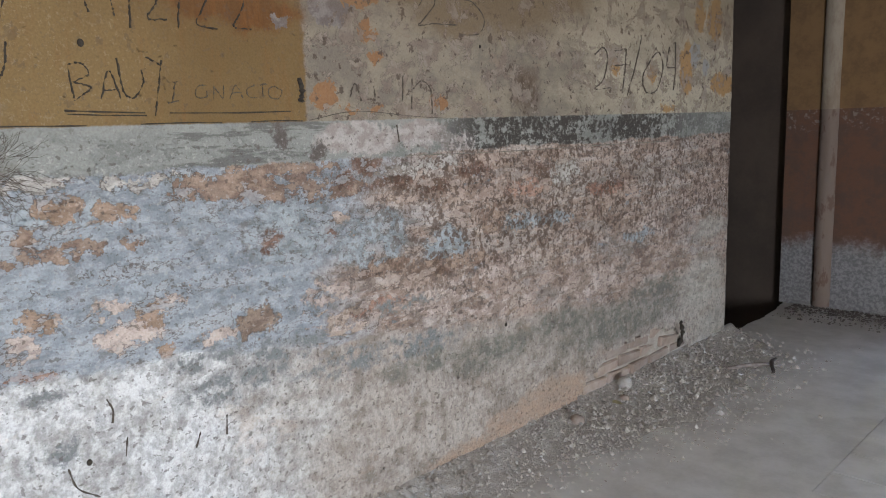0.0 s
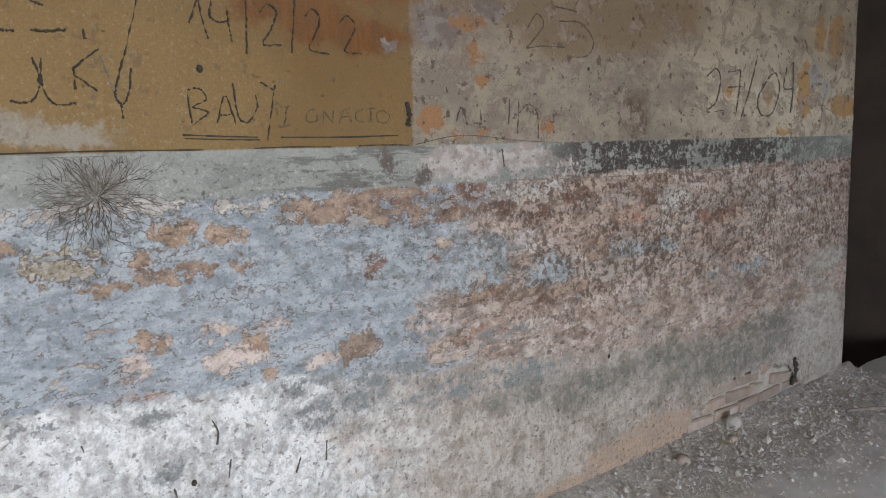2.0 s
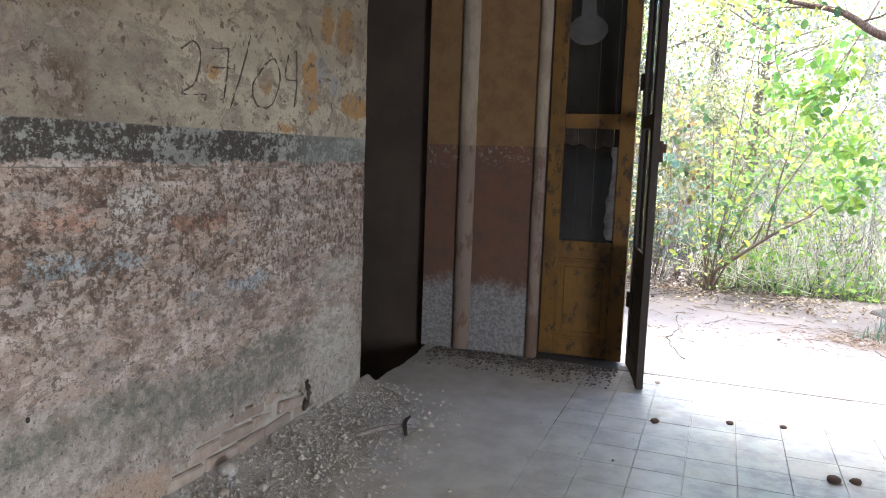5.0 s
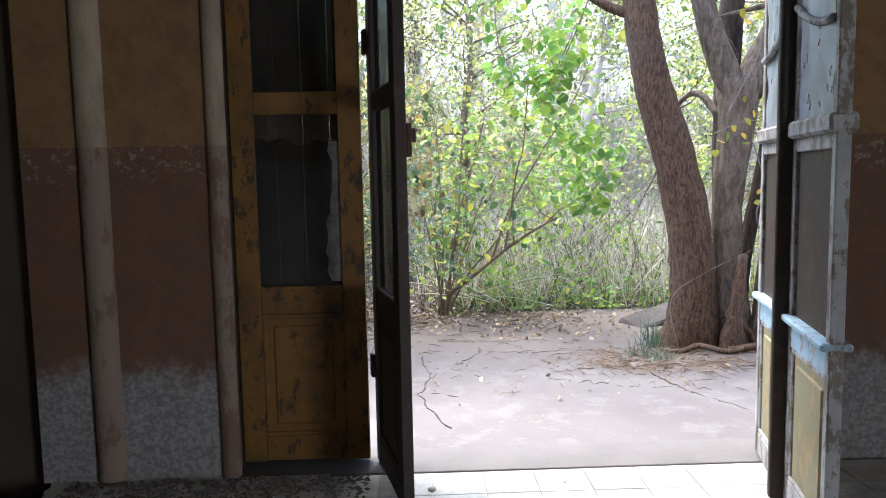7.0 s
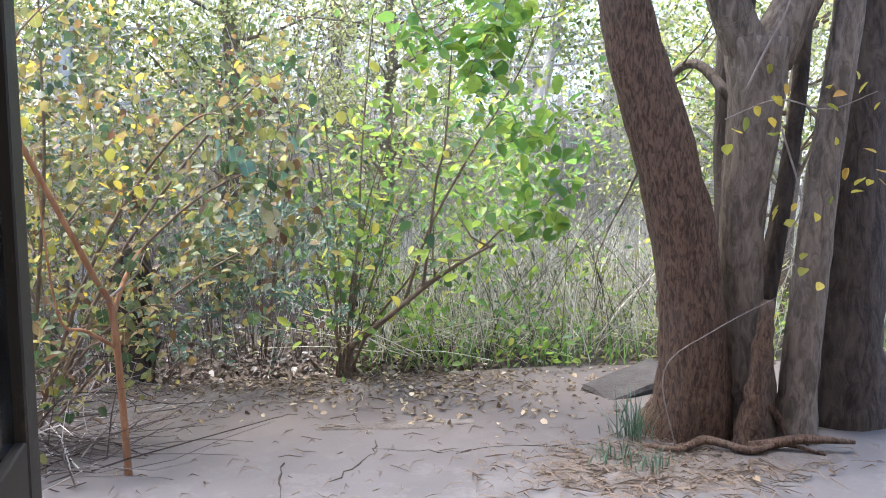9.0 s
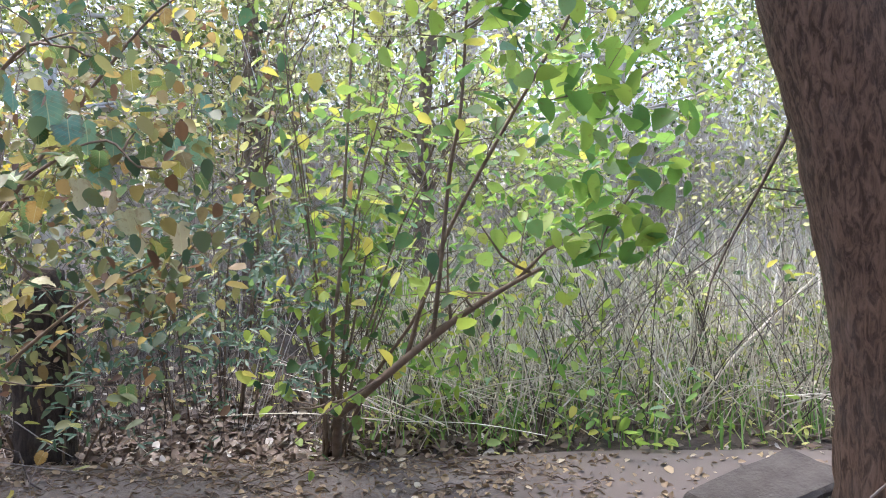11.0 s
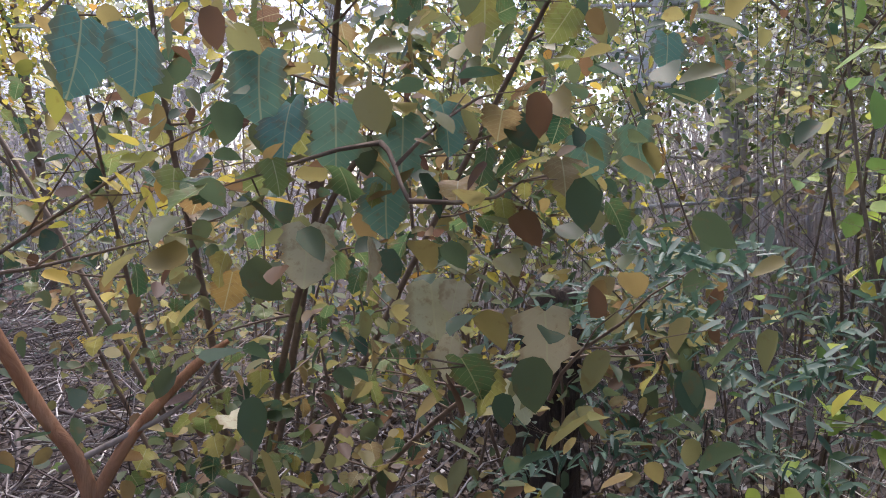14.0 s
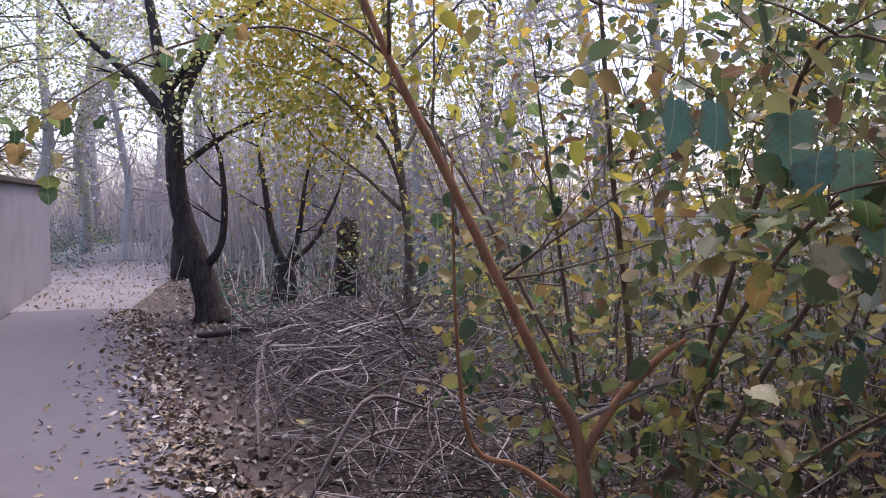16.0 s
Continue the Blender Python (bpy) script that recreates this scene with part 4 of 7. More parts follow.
# Side passage walls, with the darkness of the passage in their colour
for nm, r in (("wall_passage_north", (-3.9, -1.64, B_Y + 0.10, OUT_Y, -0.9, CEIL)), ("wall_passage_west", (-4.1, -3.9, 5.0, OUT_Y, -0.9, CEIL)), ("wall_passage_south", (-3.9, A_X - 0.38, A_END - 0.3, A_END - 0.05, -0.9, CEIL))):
    solo(nm, boxes(r), M_DARKROOM, "side passage plaster wall, its shade put into the colour", "wall", "structure")
wall_east = solo("wall_east", boxes((RIGHT_X, RIGHT_X + 0.3, BACK_Y - 0.3, -0.7, 0, CEIL), (RIGHT_X, RIGHT_X + 0.3, 0.9, B_Y, 0, CEIL),
                                    (RIGHT_X, RIGHT_X + 0.3, -0.7, 0.9, 2.45, CEIL)), M_PLASTER, "grimy plaster wall with a side doorway", "wall", "structure")
wall_south = solo("wall_south", boxes((A_X, RIGHT_X, BACK_Y - 0.3, BACK_Y, 0, CEIL)), M_PLASTER, "plain grimy plaster back wall", "wall", "structure")
ceiling = solo("ceiling", boxes((-4.1, RIGHT_X + 0.3, BACK_Y - 0.3, OUT_Y, CEIL, CEIL + 0.25)), M_CEIL, "stained limewashed ceiling", "ceiling", "structure")
facade = solo("facade", boxes((-4.1, -1.64, OUT_Y + 0.003, OUT_Y + 0.03, -0.9, 4.4), (-1.64, DOOR_L - 0.06, OUT_Y + 0.003, OUT_Y + 0.03, -0.1, 4.4),
                              (DOOR_R + 0.06, 9, OUT_Y + 0.003, OUT_Y + 0.03, -0.1, 4.4),
                              (DOOR_L - 0.06, DOOR_R + 0.06, OUT_Y + 0.003, OUT_Y + 0.03, DOOR_H + 0.06, 4.4)), M_FACADE,
              "weathered grey rendered outer wall", "facade", "structure")

# floor: dusty cement with a broken edge at the passage, tiles by the door
T0X, T1X, T0Y, T1Y, TS = -0.25, 3.5, 3.55, 6.8, 0.25
floor = solo("floor", boxes((A_X - 0.02, T0X, BACK_Y, A_END, -0.22, 0), (T0X, RIGHT_X, BACK_Y, T0Y, -0.22, 0), (T1X, RIGHT_X, T0Y, B_Y, -0.22, 0),
                            (T0X, T1X, T0Y, B_Y, -0.22, -0.012)), M_DUSTFLOOR, "dusty grey cement floor", "floor", "structure")
V, F = [], []
edge = []
for i in range(29):
    y = A_END + (B_Y - A_END) * i / 28
    edge.append((A_X + 0.02 - 0.10 * (i / 28) + 0.035 * noise.noise((y * 6, 0.5, 2)) + 0.02 * noise.noise((y * 17, 3, 2)), y))
for x, y in edge:
    V += [(x, y, 0), (T0X, y, 0), (x - 0.02, y, -0.09), (x + 0.04, y, -0.22)]
for i in range(28):
    a = i * 4
    F += [(a, a + 1, a + 5, a + 4), (a, a + 4, a + 6, a + 2), (a + 2, a + 6, a + 7, a + 3)]
part("broken_edge", mesh_of("broken_edge", V, F, M_DUSTFLOOR), M_DUSTFLOOR, floor, "cement floor with a broken edge")
pit_floor = solo("pit_floor", boxes((-3.9, T0X, A_END - 0.3, B_Y + 0.1, -1.0, -0.9)), M_DARKROOM, "earth at the bottom of a floor hole, coloured dark as shade", "floor", "structure")
threshold = solo("threshold", boxes((DOOR_L - 0.02, DOOR_R + 0.02, B_Y + 0.005, OUT_Y + 0.036, -0.2, -0.004),
                                    bevel=0.003),
                 plain_material("worn_threshold_stone", (0.11, 0.103, 0.104), (0.085, 0.08, 0.08), 4, 60, 0.9), "worn grey stone threshold dusted with soil", "threshold", "structure")

# ---- doors ----


def door_leaf(name, w, h, stile, sill, rails, parent, wood, panel_mat, m, thick=0.045, panes=(), sill_mat=None):
    """A half-glazed leaf in local metres: x along its width, y its thickness, z up. rails: (z0, z1); panes: (z0, z1)."""
    t = thick / 2
    for x0, x1 in ((0, stile), (w - stile, w)):
        part("stile", boxes((x0, x1, -t, t, 0.015, h), bevel=0.004, m=m), wood, parent)
    for z0, z1 in rails:
        part("rail", boxes((stile, w - stile, -t + 0.003, t - 0.003, z0, z1), bevel=0.004, m=m), sill_mat if sill_mat and abs(z1 - sill) < 1e-6 else wood, parent)
    z0, z1 = rails[0][1], rails[1][0]
    pn = part("panel", boxes((stile, w - stile, -0.009, 0.009, z0, z1), m=m), panel_mat, parent)
    part("raised_field", boxes((stile + 0.055, w - stile - 0.055, -0.017, 0.017, z0 + 0.06, z1 - 0.06), bevel=0.008, m=m), panel_mat, pn)
    fr = []
    for a, b, c, d in ((stile, w - stile, z0, z0 + 0.022), (stile, w - stile, z1 - 0.022, z1), (stile, stile + 0.022, z0 + 0.022, z1 - 0.022), (w - stile - 0.022, w - stile, z0 + 0.022, z1 - 0.022)):
        fr.append((a, b, -0.020, 0.020, c, d))
    part("moulding", boxes(*fr, bevel=0.005, m=m), wood, pn)


door_1 = thing("door_1", "half-glazed ochre-yellow door leaf, grimy and closed", "door", (DOOR_L, 7.0, 0), kind="structure")
m1 = pose(-0.70, 7.0, 0)
door_leaf("leaf", 0.64, 2.98, 0.115, 0.92, ((0.02, 0.15), (0.78, 0.92), (1.77, 1.88), (2.86, 2.98)), door_1, M_OLDWOOD, M_OLDWOOD, m1)


def jagged_pane(x0, x1, z0, z1, jag, y, seed):
    """A pane with a broken upper edge."""
    r = random.Random(seed)
    V = []
    n = 12
    for i in range(n + 1):
        x = x0 + (x1 - x0) * i / n
        V += [(x, y, z0), (x, y, z1 - jag * r.random() * (1 if 0 < i < n else 0))]
    k = len(V)
    V += [(x, yy + 0.003, z) for x, yy, z in V]
    F = []
    for i in range(n):
        a = i * 2
        F += [(a, a + 2, a + 3, a + 1), (k + a, k + a + 1, k + a + 3, k + a + 2), (a + 1, a + 3, k + a + 3, k + a + 1)]
    return mesh_of("pane", V, F, M_GLASS)


p = part("pane", jagged_pane(-0.585, -0.175, 0.92, 1.66, 0.05, 7.0, 4), M_GLASS, door_1, "dusty broken pane")
p.visible_shadow = False
p = part("pane", jagged_pane(-0.585, -0.175, 1.88, 2.86, 0.0, 7.0, 5), M_GLASS, door_1, "dusty upper pane")
p.visible_shadow = False
V, F = [], []
rr = random.Random(8)
for i in range(15):
    z = 0.94 + 0.70 * i / 14
    V += [(-0.185 - 0.035 - 0.02 * math.sin(i * 0.45) - 0.022 * rr.random(), 6.994, z), (-0.164, 6.994, z)]
for i in range(14):
    F.append((i * 2, i * 2 + 1, i * 2 + 3, i * 2 + 2))
part("paper_scrap", mesh_of("paper_scrap", V, F, plain_material("torn_whitish_film", (0.20, 0.185, 0.18), (0.06, 0.055, 0.05), 14, 90)), None, door_1, "torn whitish film on the glass")
# Bell-shaped reflection in the upper pane, drawn as a pale patch
V, F = [], []
for i, (z, half) in enumerate(((2.84, 0.05), (2.70, 0.052), (2.60, 0.058), (2.57, 0.11), (2.53, 0.145), (2.48, 0.15), (2.43, 0.125), (2.40, 0.08), (2.385, 0.03))):
    V += [(-0.455 - half * 0.95 + 0.006 * noise.noise((z * 9, 1, 1)), 6.9955, z), (-0.455 + half + 0.006 * noise.noise((z * 9, 5, 1)), 6.9955, z)]
    if i:
        F.append((2 * i - 2, 2 * i - 1, 2 * i + 1, 2 * i))
part("dust_smear", mesh_of("dust_smear", V, F, plain_material("grey_painted_reflection", (0.09, 0.085, 0.085), (0.05, 0.047, 0.047), 6, 60)), None, door_1, "pale bell-shaped reflection painted on the glass")
shutter = thing("door_shutter", "closed dark wooden shutter behind the glazed leaf", "shutter", (DOOR_L, 7.07, 0), kind="structure")
for i in range(5):
    part("board", boxes((-0.755 + i * 0.134, -0.755 + i * 0.134 + 0.130, 7.045, 7.075, -0.004, 3.04), bevel=0.003), M_DARKWOOD, shutter)

door_2 = thing("door_2", "dark brown folding door leaf, opened inward edge-on", "door", (0.135, 6.98, 0), kind="structure")
m2 = pose(0.0, 6.985, 0, 0, 0, -76.9)
door_leaf("leaf", 0.65, 2.98, 0.10, 0.92, ((0.02, 0.15), (0.78, 0.92), (1.77, 1.86), (2.86, 2.98)), door_2, M_DARKWOOD, M_DARKWOOD, m2, 0.05)
part("pane", boxes((0.10, 0.55, -0.0015, 0.0015, 0.92, 1.77), m=m2), M_GLASS, door_2).visible_shadow = False
part("pane", boxes((0.10, 0.55, -0.0015, 0.0015, 1.86, 2.86), m=m2), M_GLASS, door_2).visible_shadow = False
lock = part("rim_lock", boxes((0.59, 0.645, 0.024, 0.050, 1.54, 1.68), bevel=0.006, m=m2), M_IRON, door_2, "rusty rim lock")
part("lock_bolt", boxes((0.60, 0.625, 0.050, 0.072, 1.60, 1.66), bevel=0.004, m=m2), M_IRON, lock)
part("hinge", boxes((-0.02, 0.03, -0.045, -0.026, 0.45, 0.57), bevel=0.004, m=m2), M_IRON, door_2, "rusty hinge")
part("hinge", boxes((-0.02, 0.03, -0.045, -0.026, 2.05, 2.17), bevel=0.004, m=m2), M_IRON, door_2, "rusty hinge")
door_frame = thing("door_frame", "dark wooden frame round the wide doorway", "door frame", (DOOR_L, B_Y, 0), kind="structure")
part("jamb", boxes((DOOR_L - 0.055, DOOR_L - 0.003, B_Y + 0.01, OUT_Y - 0.005, -0.003, DOOR_H), bevel=0.004), M_DARKWOOD, door_frame)
part("jamb", boxes((DOOR_R + 0.003, DOOR_R + 0.055, B_Y - 0.01, OUT_Y - 0.005, -0.003, DOOR_H), bevel=0.004), M_GREYWOOD, door_frame)
part("head", boxes((DOOR_L - 0.055, DOOR_R + 0.055, B_Y + 0.01, OUT_Y - 0.005, DOOR_H + 0.003, DOOR_H + 0.055), bevel=0.004), M_DARKWOOD, door_frame)

# the right-hand pair, folded inward
ang = math.degrees(math.atan2(-1.13, -0.27))
door_3 = thing("door_3", "weathered grey folding door with blue sill and green panels", "door", (1.95, 6.93, 0), kind="structure")
for k, off in enumerate((0.0, 0.60)):
    m3 = pose(1.95, 6.93, 0, 0, 0, ang) @ pose(off, 0, 0)
    w = 0.575
    door_leaf("leaf", w, 2.98, 0.048, 0.83, ((0.015, 0.13), (0.71, 0.83), (1.53, 1.64), (2.86, 2.98)), door_3, M_GREYWOOD, M_GREENPANEL, m3, 0.05, sill_mat=M_BLUEPAINT)
    part("sill", boxes((-0.005, w + 0.005, -0.055, 0.055, 0.815, 0.845), bevel=0.008, m=m3), M_BLUEPAINT, door_3, "flaking blue weather sill")
    part("transom_moulding", boxes((-0.004, w + 0.004, -0.048, 0.048, 1.585, 1.655), bevel=0.012, m=m3), M_GREYWOOD, door_3, "grey moulded transom")
    # Dark sheet added for the unlit room seen through the open light
    part("opening_shade_sheet", boxes((0.048, w - 0.048, -0.008, 0.008, 0.845, 1.53), m=m3), M_DARKWOOD, door_3, "dark sheet in the open lower light, for the dim room behind")
    # sagging metal sheet with punched holes in the upper light
    bm = bmesh.new()
    nx, nz = 44, 100
    gridv = [[bm.verts.new((0.065 + (w - 0.13) * i / nx, 0.012 * noise.noise((i * 0.11, j * 0.09, k * 5)) - 0.02, 1.64 + 1.22 * j / nz)) for i in range(nx + 1)] for j in range(nz + 1)]
    hr = random.Random(30 + k)
    holes = set()
    for _ in range(46):
        i, j = hr.randint(2, nx - 3), hr.randint(1, nz - 4)
        holes |= {(i, j), (i + hr.choice((-1, 0, 1)), j + 1)} | ({(i, j + 2)} if hr.random() < 0.5 else set())
    for j in range(nz):
        for i in range(nx):
            if (i, j) not in holes:
                bm.faces.new((gridv[j][i], gridv[j][i + 1], gridv[j + 1][i + 1], gridv[j + 1][i]))
    bmesh.ops.transform(bm, matrix=m3, verts=bm.verts[:])
    part("punched_sheet", bm, plain_material("dull_blue_grey_sheet", (0.27, 0.30, 0.34), (0.18, 0.20, 0.23), 8, 70, 0.45, 0.4, 0.004, metal=0.3), door_3, "dented blue-grey sheet with small punched holes", True)
    # curved glazing bar
    V, F = [], []
    pts = [m3 @ Vector((0.05 + (w - 0.1) * u, -0.032, 1.98 + 0.13 * (u if k == 0 else 1 - u) ** 2)) for u in np.linspace(0, 1, 9)]
    tube_into(V, F, pts, [0.016] * 9, 6)
    part("glazing_bar", mesh_of("glazing_bar", V, F, M_GREYWOOD, True), None, door_3, "curved grey glazing bar")
part("batten", boxes((0.545, 0.567, -0.062, -0.030, 0.02, 1.68), bevel=0.004, m=pose(1.95, 6.93, 0, 0, 0, ang)), M_GREYWOOD, door_3, "pale grey loose batten")
part("meeting_stile", boxes((0.568, 0.607, -0.085, 0.03, 0.02, 2.96), bevel=0.006, m=pose(1.95, 6.93, 0, 0, 0, ang)), M_DARKWOOD, door_3, "dark meeting stile between the folded leaves")

# ---- writing on the wall ----

def free_writing(label, letters, radius, material, seed):
    """Letters given as strokes of places (y, z) on the wall, worn thin along the way."""
    r = random.Random(seed)
    ob = thing("wall_writing", label, "graffiti", (A_X, *letters[0][0][0]))
    for strokes in letters:
        V, F = [], []
        for pts in strokes:
            q = smooth_path([(A_X, a, b) for a, b in pts], 9)
            q = [Vector((A_X + 0.0004 + wall_lump(p.y, p.z), p.y + r.gauss(0, 0.0009), p.z + r.gauss(0, 0.0009))) for p in q]
            tube_into(V, F, q, [radius * r.choice((0.12, 0.45, 0.7, 0.85, 1.0, 1.1)) for _ in q], 5)
        part("letter", mesh_of("letter", V, F, material), None, ob)
    return ob


free_writing("charcoal date 27/04 written on cream plaster", [[[(3.818, 1.934), (3.899, 1.974), (3.942, 1.924), (3.905, 1.809), (3.825, 1.757), (3.97, 1.764)]], [[(4.015, 1.961), (4.129, 1.978)], [(4.129, 1.978), (4.117, 1.872), (4.09, 1.736)], [(4.018, 1.884), (4.139, 1.893)]], [[(4.29, 2.062), (4.213, 1.874), (4.126, 1.694)]], [[(4.386, 1.924), (4.302, 1.831), (4.336, 1.746), (4.457, 1.756), (4.53, 1.882), (4.487, 1.974), (4.403, 1.94)]], [[(4.611, 2.011), (4.58, 1.899), (4.684, 1.893)], [(4.686, 2.046), (4.691, 1.887), (4.667, 1.758)]]], 0.0052, M_SOOT, 1)
free_writing("thin charcoal letters BAU on ochre paint", [[[(1.164, 1.795), (1.174, 1.701)], [(1.164, 1.795), (1.201, 1.801), (1.221, 1.772), (1.177, 1.747)], [(1.177, 1.747), (1.223, 1.731), (1.173, 1.695)]], [[(1.248, 1.698), (1.278, 1.781), (1.308, 1.698)], [(1.257, 1.725), (1.305, 1.727)]], [[(1.305, 1.819), (1.317, 1.723), (1.348, 1.705), (1.379, 1.749), (1.376, 1.787)]], [[(1.393, 1.825), (1.441, 1.802)], [(1.442, 1.819), (1.425, 1.733), (1.408, 1.649)]]], 0.0034, M_CHARCOAL, 2)
free_writing("thin charcoal letters IGNACIO on ochre paint", [[[(1.472, 1.75), (1.488, 1.754)], [(1.48, 1.751), (1.467, 1.694)], [(1.451, 1.687), (1.486, 1.694)]], [[(1.584, 1.743), (1.553, 1.739), (1.547, 1.707), (1.582, 1.707), (1.583, 1.725)]], [[(1.606, 1.698), (1.609, 1.743)], [(1.609, 1.743), (1.64, 1.701)], [(1.64, 1.701), (1.647, 1.745)]], [[(1.666, 1.701), (1.69, 1.746), (1.714, 1.705)], [(1.674, 1.72), (1.711, 1.722)]], [[(1.768, 1.748), (1.734, 1.735), (1.737, 1.709), (1.773, 1.705)]], [[(1.793, 1.747), (1.793, 1.709)], [(1.779, 1.749), (1.811, 1.751)]], [[(1.844, 1.744), (1.871, 1.726), (1.851, 1.701), (1.819, 1.709), (1.82, 1.736), (1.844, 1.744)]]], 0.0026, M_SOOT, 3)
free_writing("faint charcoal number 23 on stained plaster", [[[(2.544, 2.073), (2.602, 2.133), (2.64, 2.092), (2.568, 2.02), (2.542, 1.996), (2.633, 2.009), (2.774, 2.013)]], [[(2.717, 2.172), (2.838, 2.164)], [(2.734, 2.115), (2.855, 2.12), (2.938, 2.056), (2.909, 1.988), (2.784, 1.972)]]], 0.0034, M_SOOT, 5)
free_writing("faint rubbed charcoal letters on pale plaster", [[[(2.171, 1.707), (2.2, 1.759), (2.226, 1.692)]], [[(2.29, 1.75), (2.294, 1.692)]], [[(2.445, 1.795), (2.437, 1.696)]], [[(2.495, 1.79), (2.486, 1.663)], [(2.494, 1.741), (2.548, 1.775), (2.596, 1.742), (2.604, 1.639)]]], 0.0036, M_SOOT, 6)
free_writing("charcoal date 14/2/22 on ochre paint", [
    [[(1.185, 1.985), (1.215, 2.06)], [(1.215, 2.06), (1.225, 2.0), (1.24, 1.945)]],
    [[(1.255, 2.06), (1.25, 2.01), (1.275, 1.995), (1.305, 2.0)], [(1.30, 2.045), (1.305, 1.99), (1.312, 1.937)]],
    [[(1.367, 2.09), (1.36, 2.0), (1.357, 1.909)]],
    [[(1.407, 2.035), (1.43, 2.06), (1.462, 2.04), (1.44, 1.985), (1.412, 1.94), (1.472, 1.941)]],
    [[(1.526, 2.08), (1.517, 2.0), (1.508, 1.915)]],
    [[(1.561, 2.035), (1.585, 2.06), (1.612, 2.035), (1.595, 1.985), (1.57, 1.935), (1.64, 1.924)]],
    [[(1.685, 2.023), (1.715, 2.05), (1.745, 2.02), (1.725, 1.975), (1.70, 1.935), (1.764, 1.93)]]], 0.0038, M_CHARCOAL, 4)
free_writing("bold charcoal letters JCK on ochre paint", [
    [[(0.772, 1.866), (0.785, 1.81), (0.768, 1.763), (0.74, 1.752), (0.714, 1.757)]],
    [[(0.792, 1.867), (0.788, 1.80), (0.805, 1.757), (0.835, 1.748), (0.864, 1.754)]],
    [[(0.934, 1.897), (0.90, 1.872), (0.866, 1.843)], [(0.868, 1.85), (0.867, 1.788)], [(0.866, 1.826), (0.893, 1.808), (0.92, 1.786)]]], 0.0036, M_CHARCOAL, 7)
free_writing("long charcoal arrow stroke on ochre paint", [
    [[(1.075, 2.20), (1.045, 2.041), (1.0, 1.89), (0.97, 1.80), (0.968, 1.768), (0.985, 1.752), (1.002, 1.785), (1.013, 1.85)], [(0.98, 1.752), (0.981, 1.712)]]], 0.0038, M_CHARCOAL, 8)
free_writing("faint rubbed charcoal stroke on ochre paint", [[[(0.935, 1.88), (0.955, 1.82), (0.972, 1.765)]]], 0.0042, M_CHARCOAL_FAINT, 9)
free_writing("charcoal dashes on ochre paint", [[[(0.66, 1.924), (0.70, 1.93), (0.738, 1.93)]], [[(0.773, 1.935), (0.81, 1.934), (0.858, 1.942)]], [[(0.675, 1.985), (0.711, 1.993)]], [[(0.779, 2.01), (0.81, 2.0)]], [[(0.90, 1.95), (0.902, 1.92)]]], 0.0046, M_CHARCOAL, 10)


def line_on_wall(name, pts, radius, label, material=None, seed=1):
    r = random.Random(seed)
    V, F = [], []
    q = [Vector((A_X + 0.0008 + wall_lump(p.y, p.z), p.y, p.z)) for p in smooth_path([(A_X, y, z) for y, z in pts], 6)]
    tube_into(V, F, q, [radius * r.uniform(0.4, 1.2) for _ in q], 5)
    return solo(name, mesh_of(name, V, F, material or M_CHARCOAL), None, label, "graffiti")


line_on_wall("wall_stroke", [(1.143, 1.667), (1.26, 1.662), (1.376, 1.658)], 0.0028, "charcoal underline on ochre paint", seed=2)
line_on_wall("wall_stroke", [(1.15, 1.657), (1.27, 1.652), (1.38, 1.65)], 0.0024, "charcoal underline on ochre paint", seed=3)
line_on_wall("wall_stroke", [(1.455, 1.657), (1.7, 1.655), (1.902, 1.658)], 0.003, "charcoal underline on ochre paint", seed=4)
line_on_wall("wall_stroke", [(1.98, 1.625), (2.2, 1.655), (2.5, 1.632), (2.75, 1.618)], 0.0014, "thin scratched wavy line in the plaster", M_SOOT, 5)
line_on_wall("wall_stroke", [(2.40, 1.60), (2.405, 1.57), (2.41, 1.53)], 0.0035, "short dark scratch in the plaster", M_SOOT, 6)
line_on_wall("wall_stroke", [(2.45, 1.475), (3.0, 1.462), (3.8, 1.458), (4.6, 1.452)], 0.003, "fine cracked line along the plaster", M_CHARCOAL_FAINT, 7)
line_on_wall("charcoal_smear", [(1.945, 1.69), (1.955, 1.73), (1.945, 1.775)], 0.014, "dark charcoal smear at the ochre edge", seed=8)
for sd, (ya, yb) in enumerate(((0.66, 1.20), (1.36, 1.63), (1.74, 1.95), (-0.2, 0.4))):
    line_on_wall("wall_stroke", [(ya, 1.624), ((ya + yb) / 2, 1.626), (yb, 1.623)], 0.0024, "dark ruled line where the ochre paint ends", seed=20 + sd)
# Dark tube laid on the wall as the shade inside a brick recess
line_on_wall("hollow_shade", [(4.80, 0.10), (4.84, 0.18), (4.81, 0.27)], 0.022, "dark strip for the shade of a hollow where a brick fell out", seed=31)
for sd, pts in enumerate(([(1.04, 0.62), (1.06, 0.55), (1.12, 0.50)], [(1.17, 0.80), (1.185, 0.76), (1.18, 0.72)], [(1.56, 0.63), (1.555, 0.56)], [(1.46, 0.60), (1.44, 0.55)], [(1.22, 0.66), (1.21, 0.60)], [(0.80, 0.82), (0.805, 0.80)])):
    line_on_wall("plaster_crack", pts, 0.0035, "open crack in the crumbling rough plaster", M_SOOT, 40 + sd)
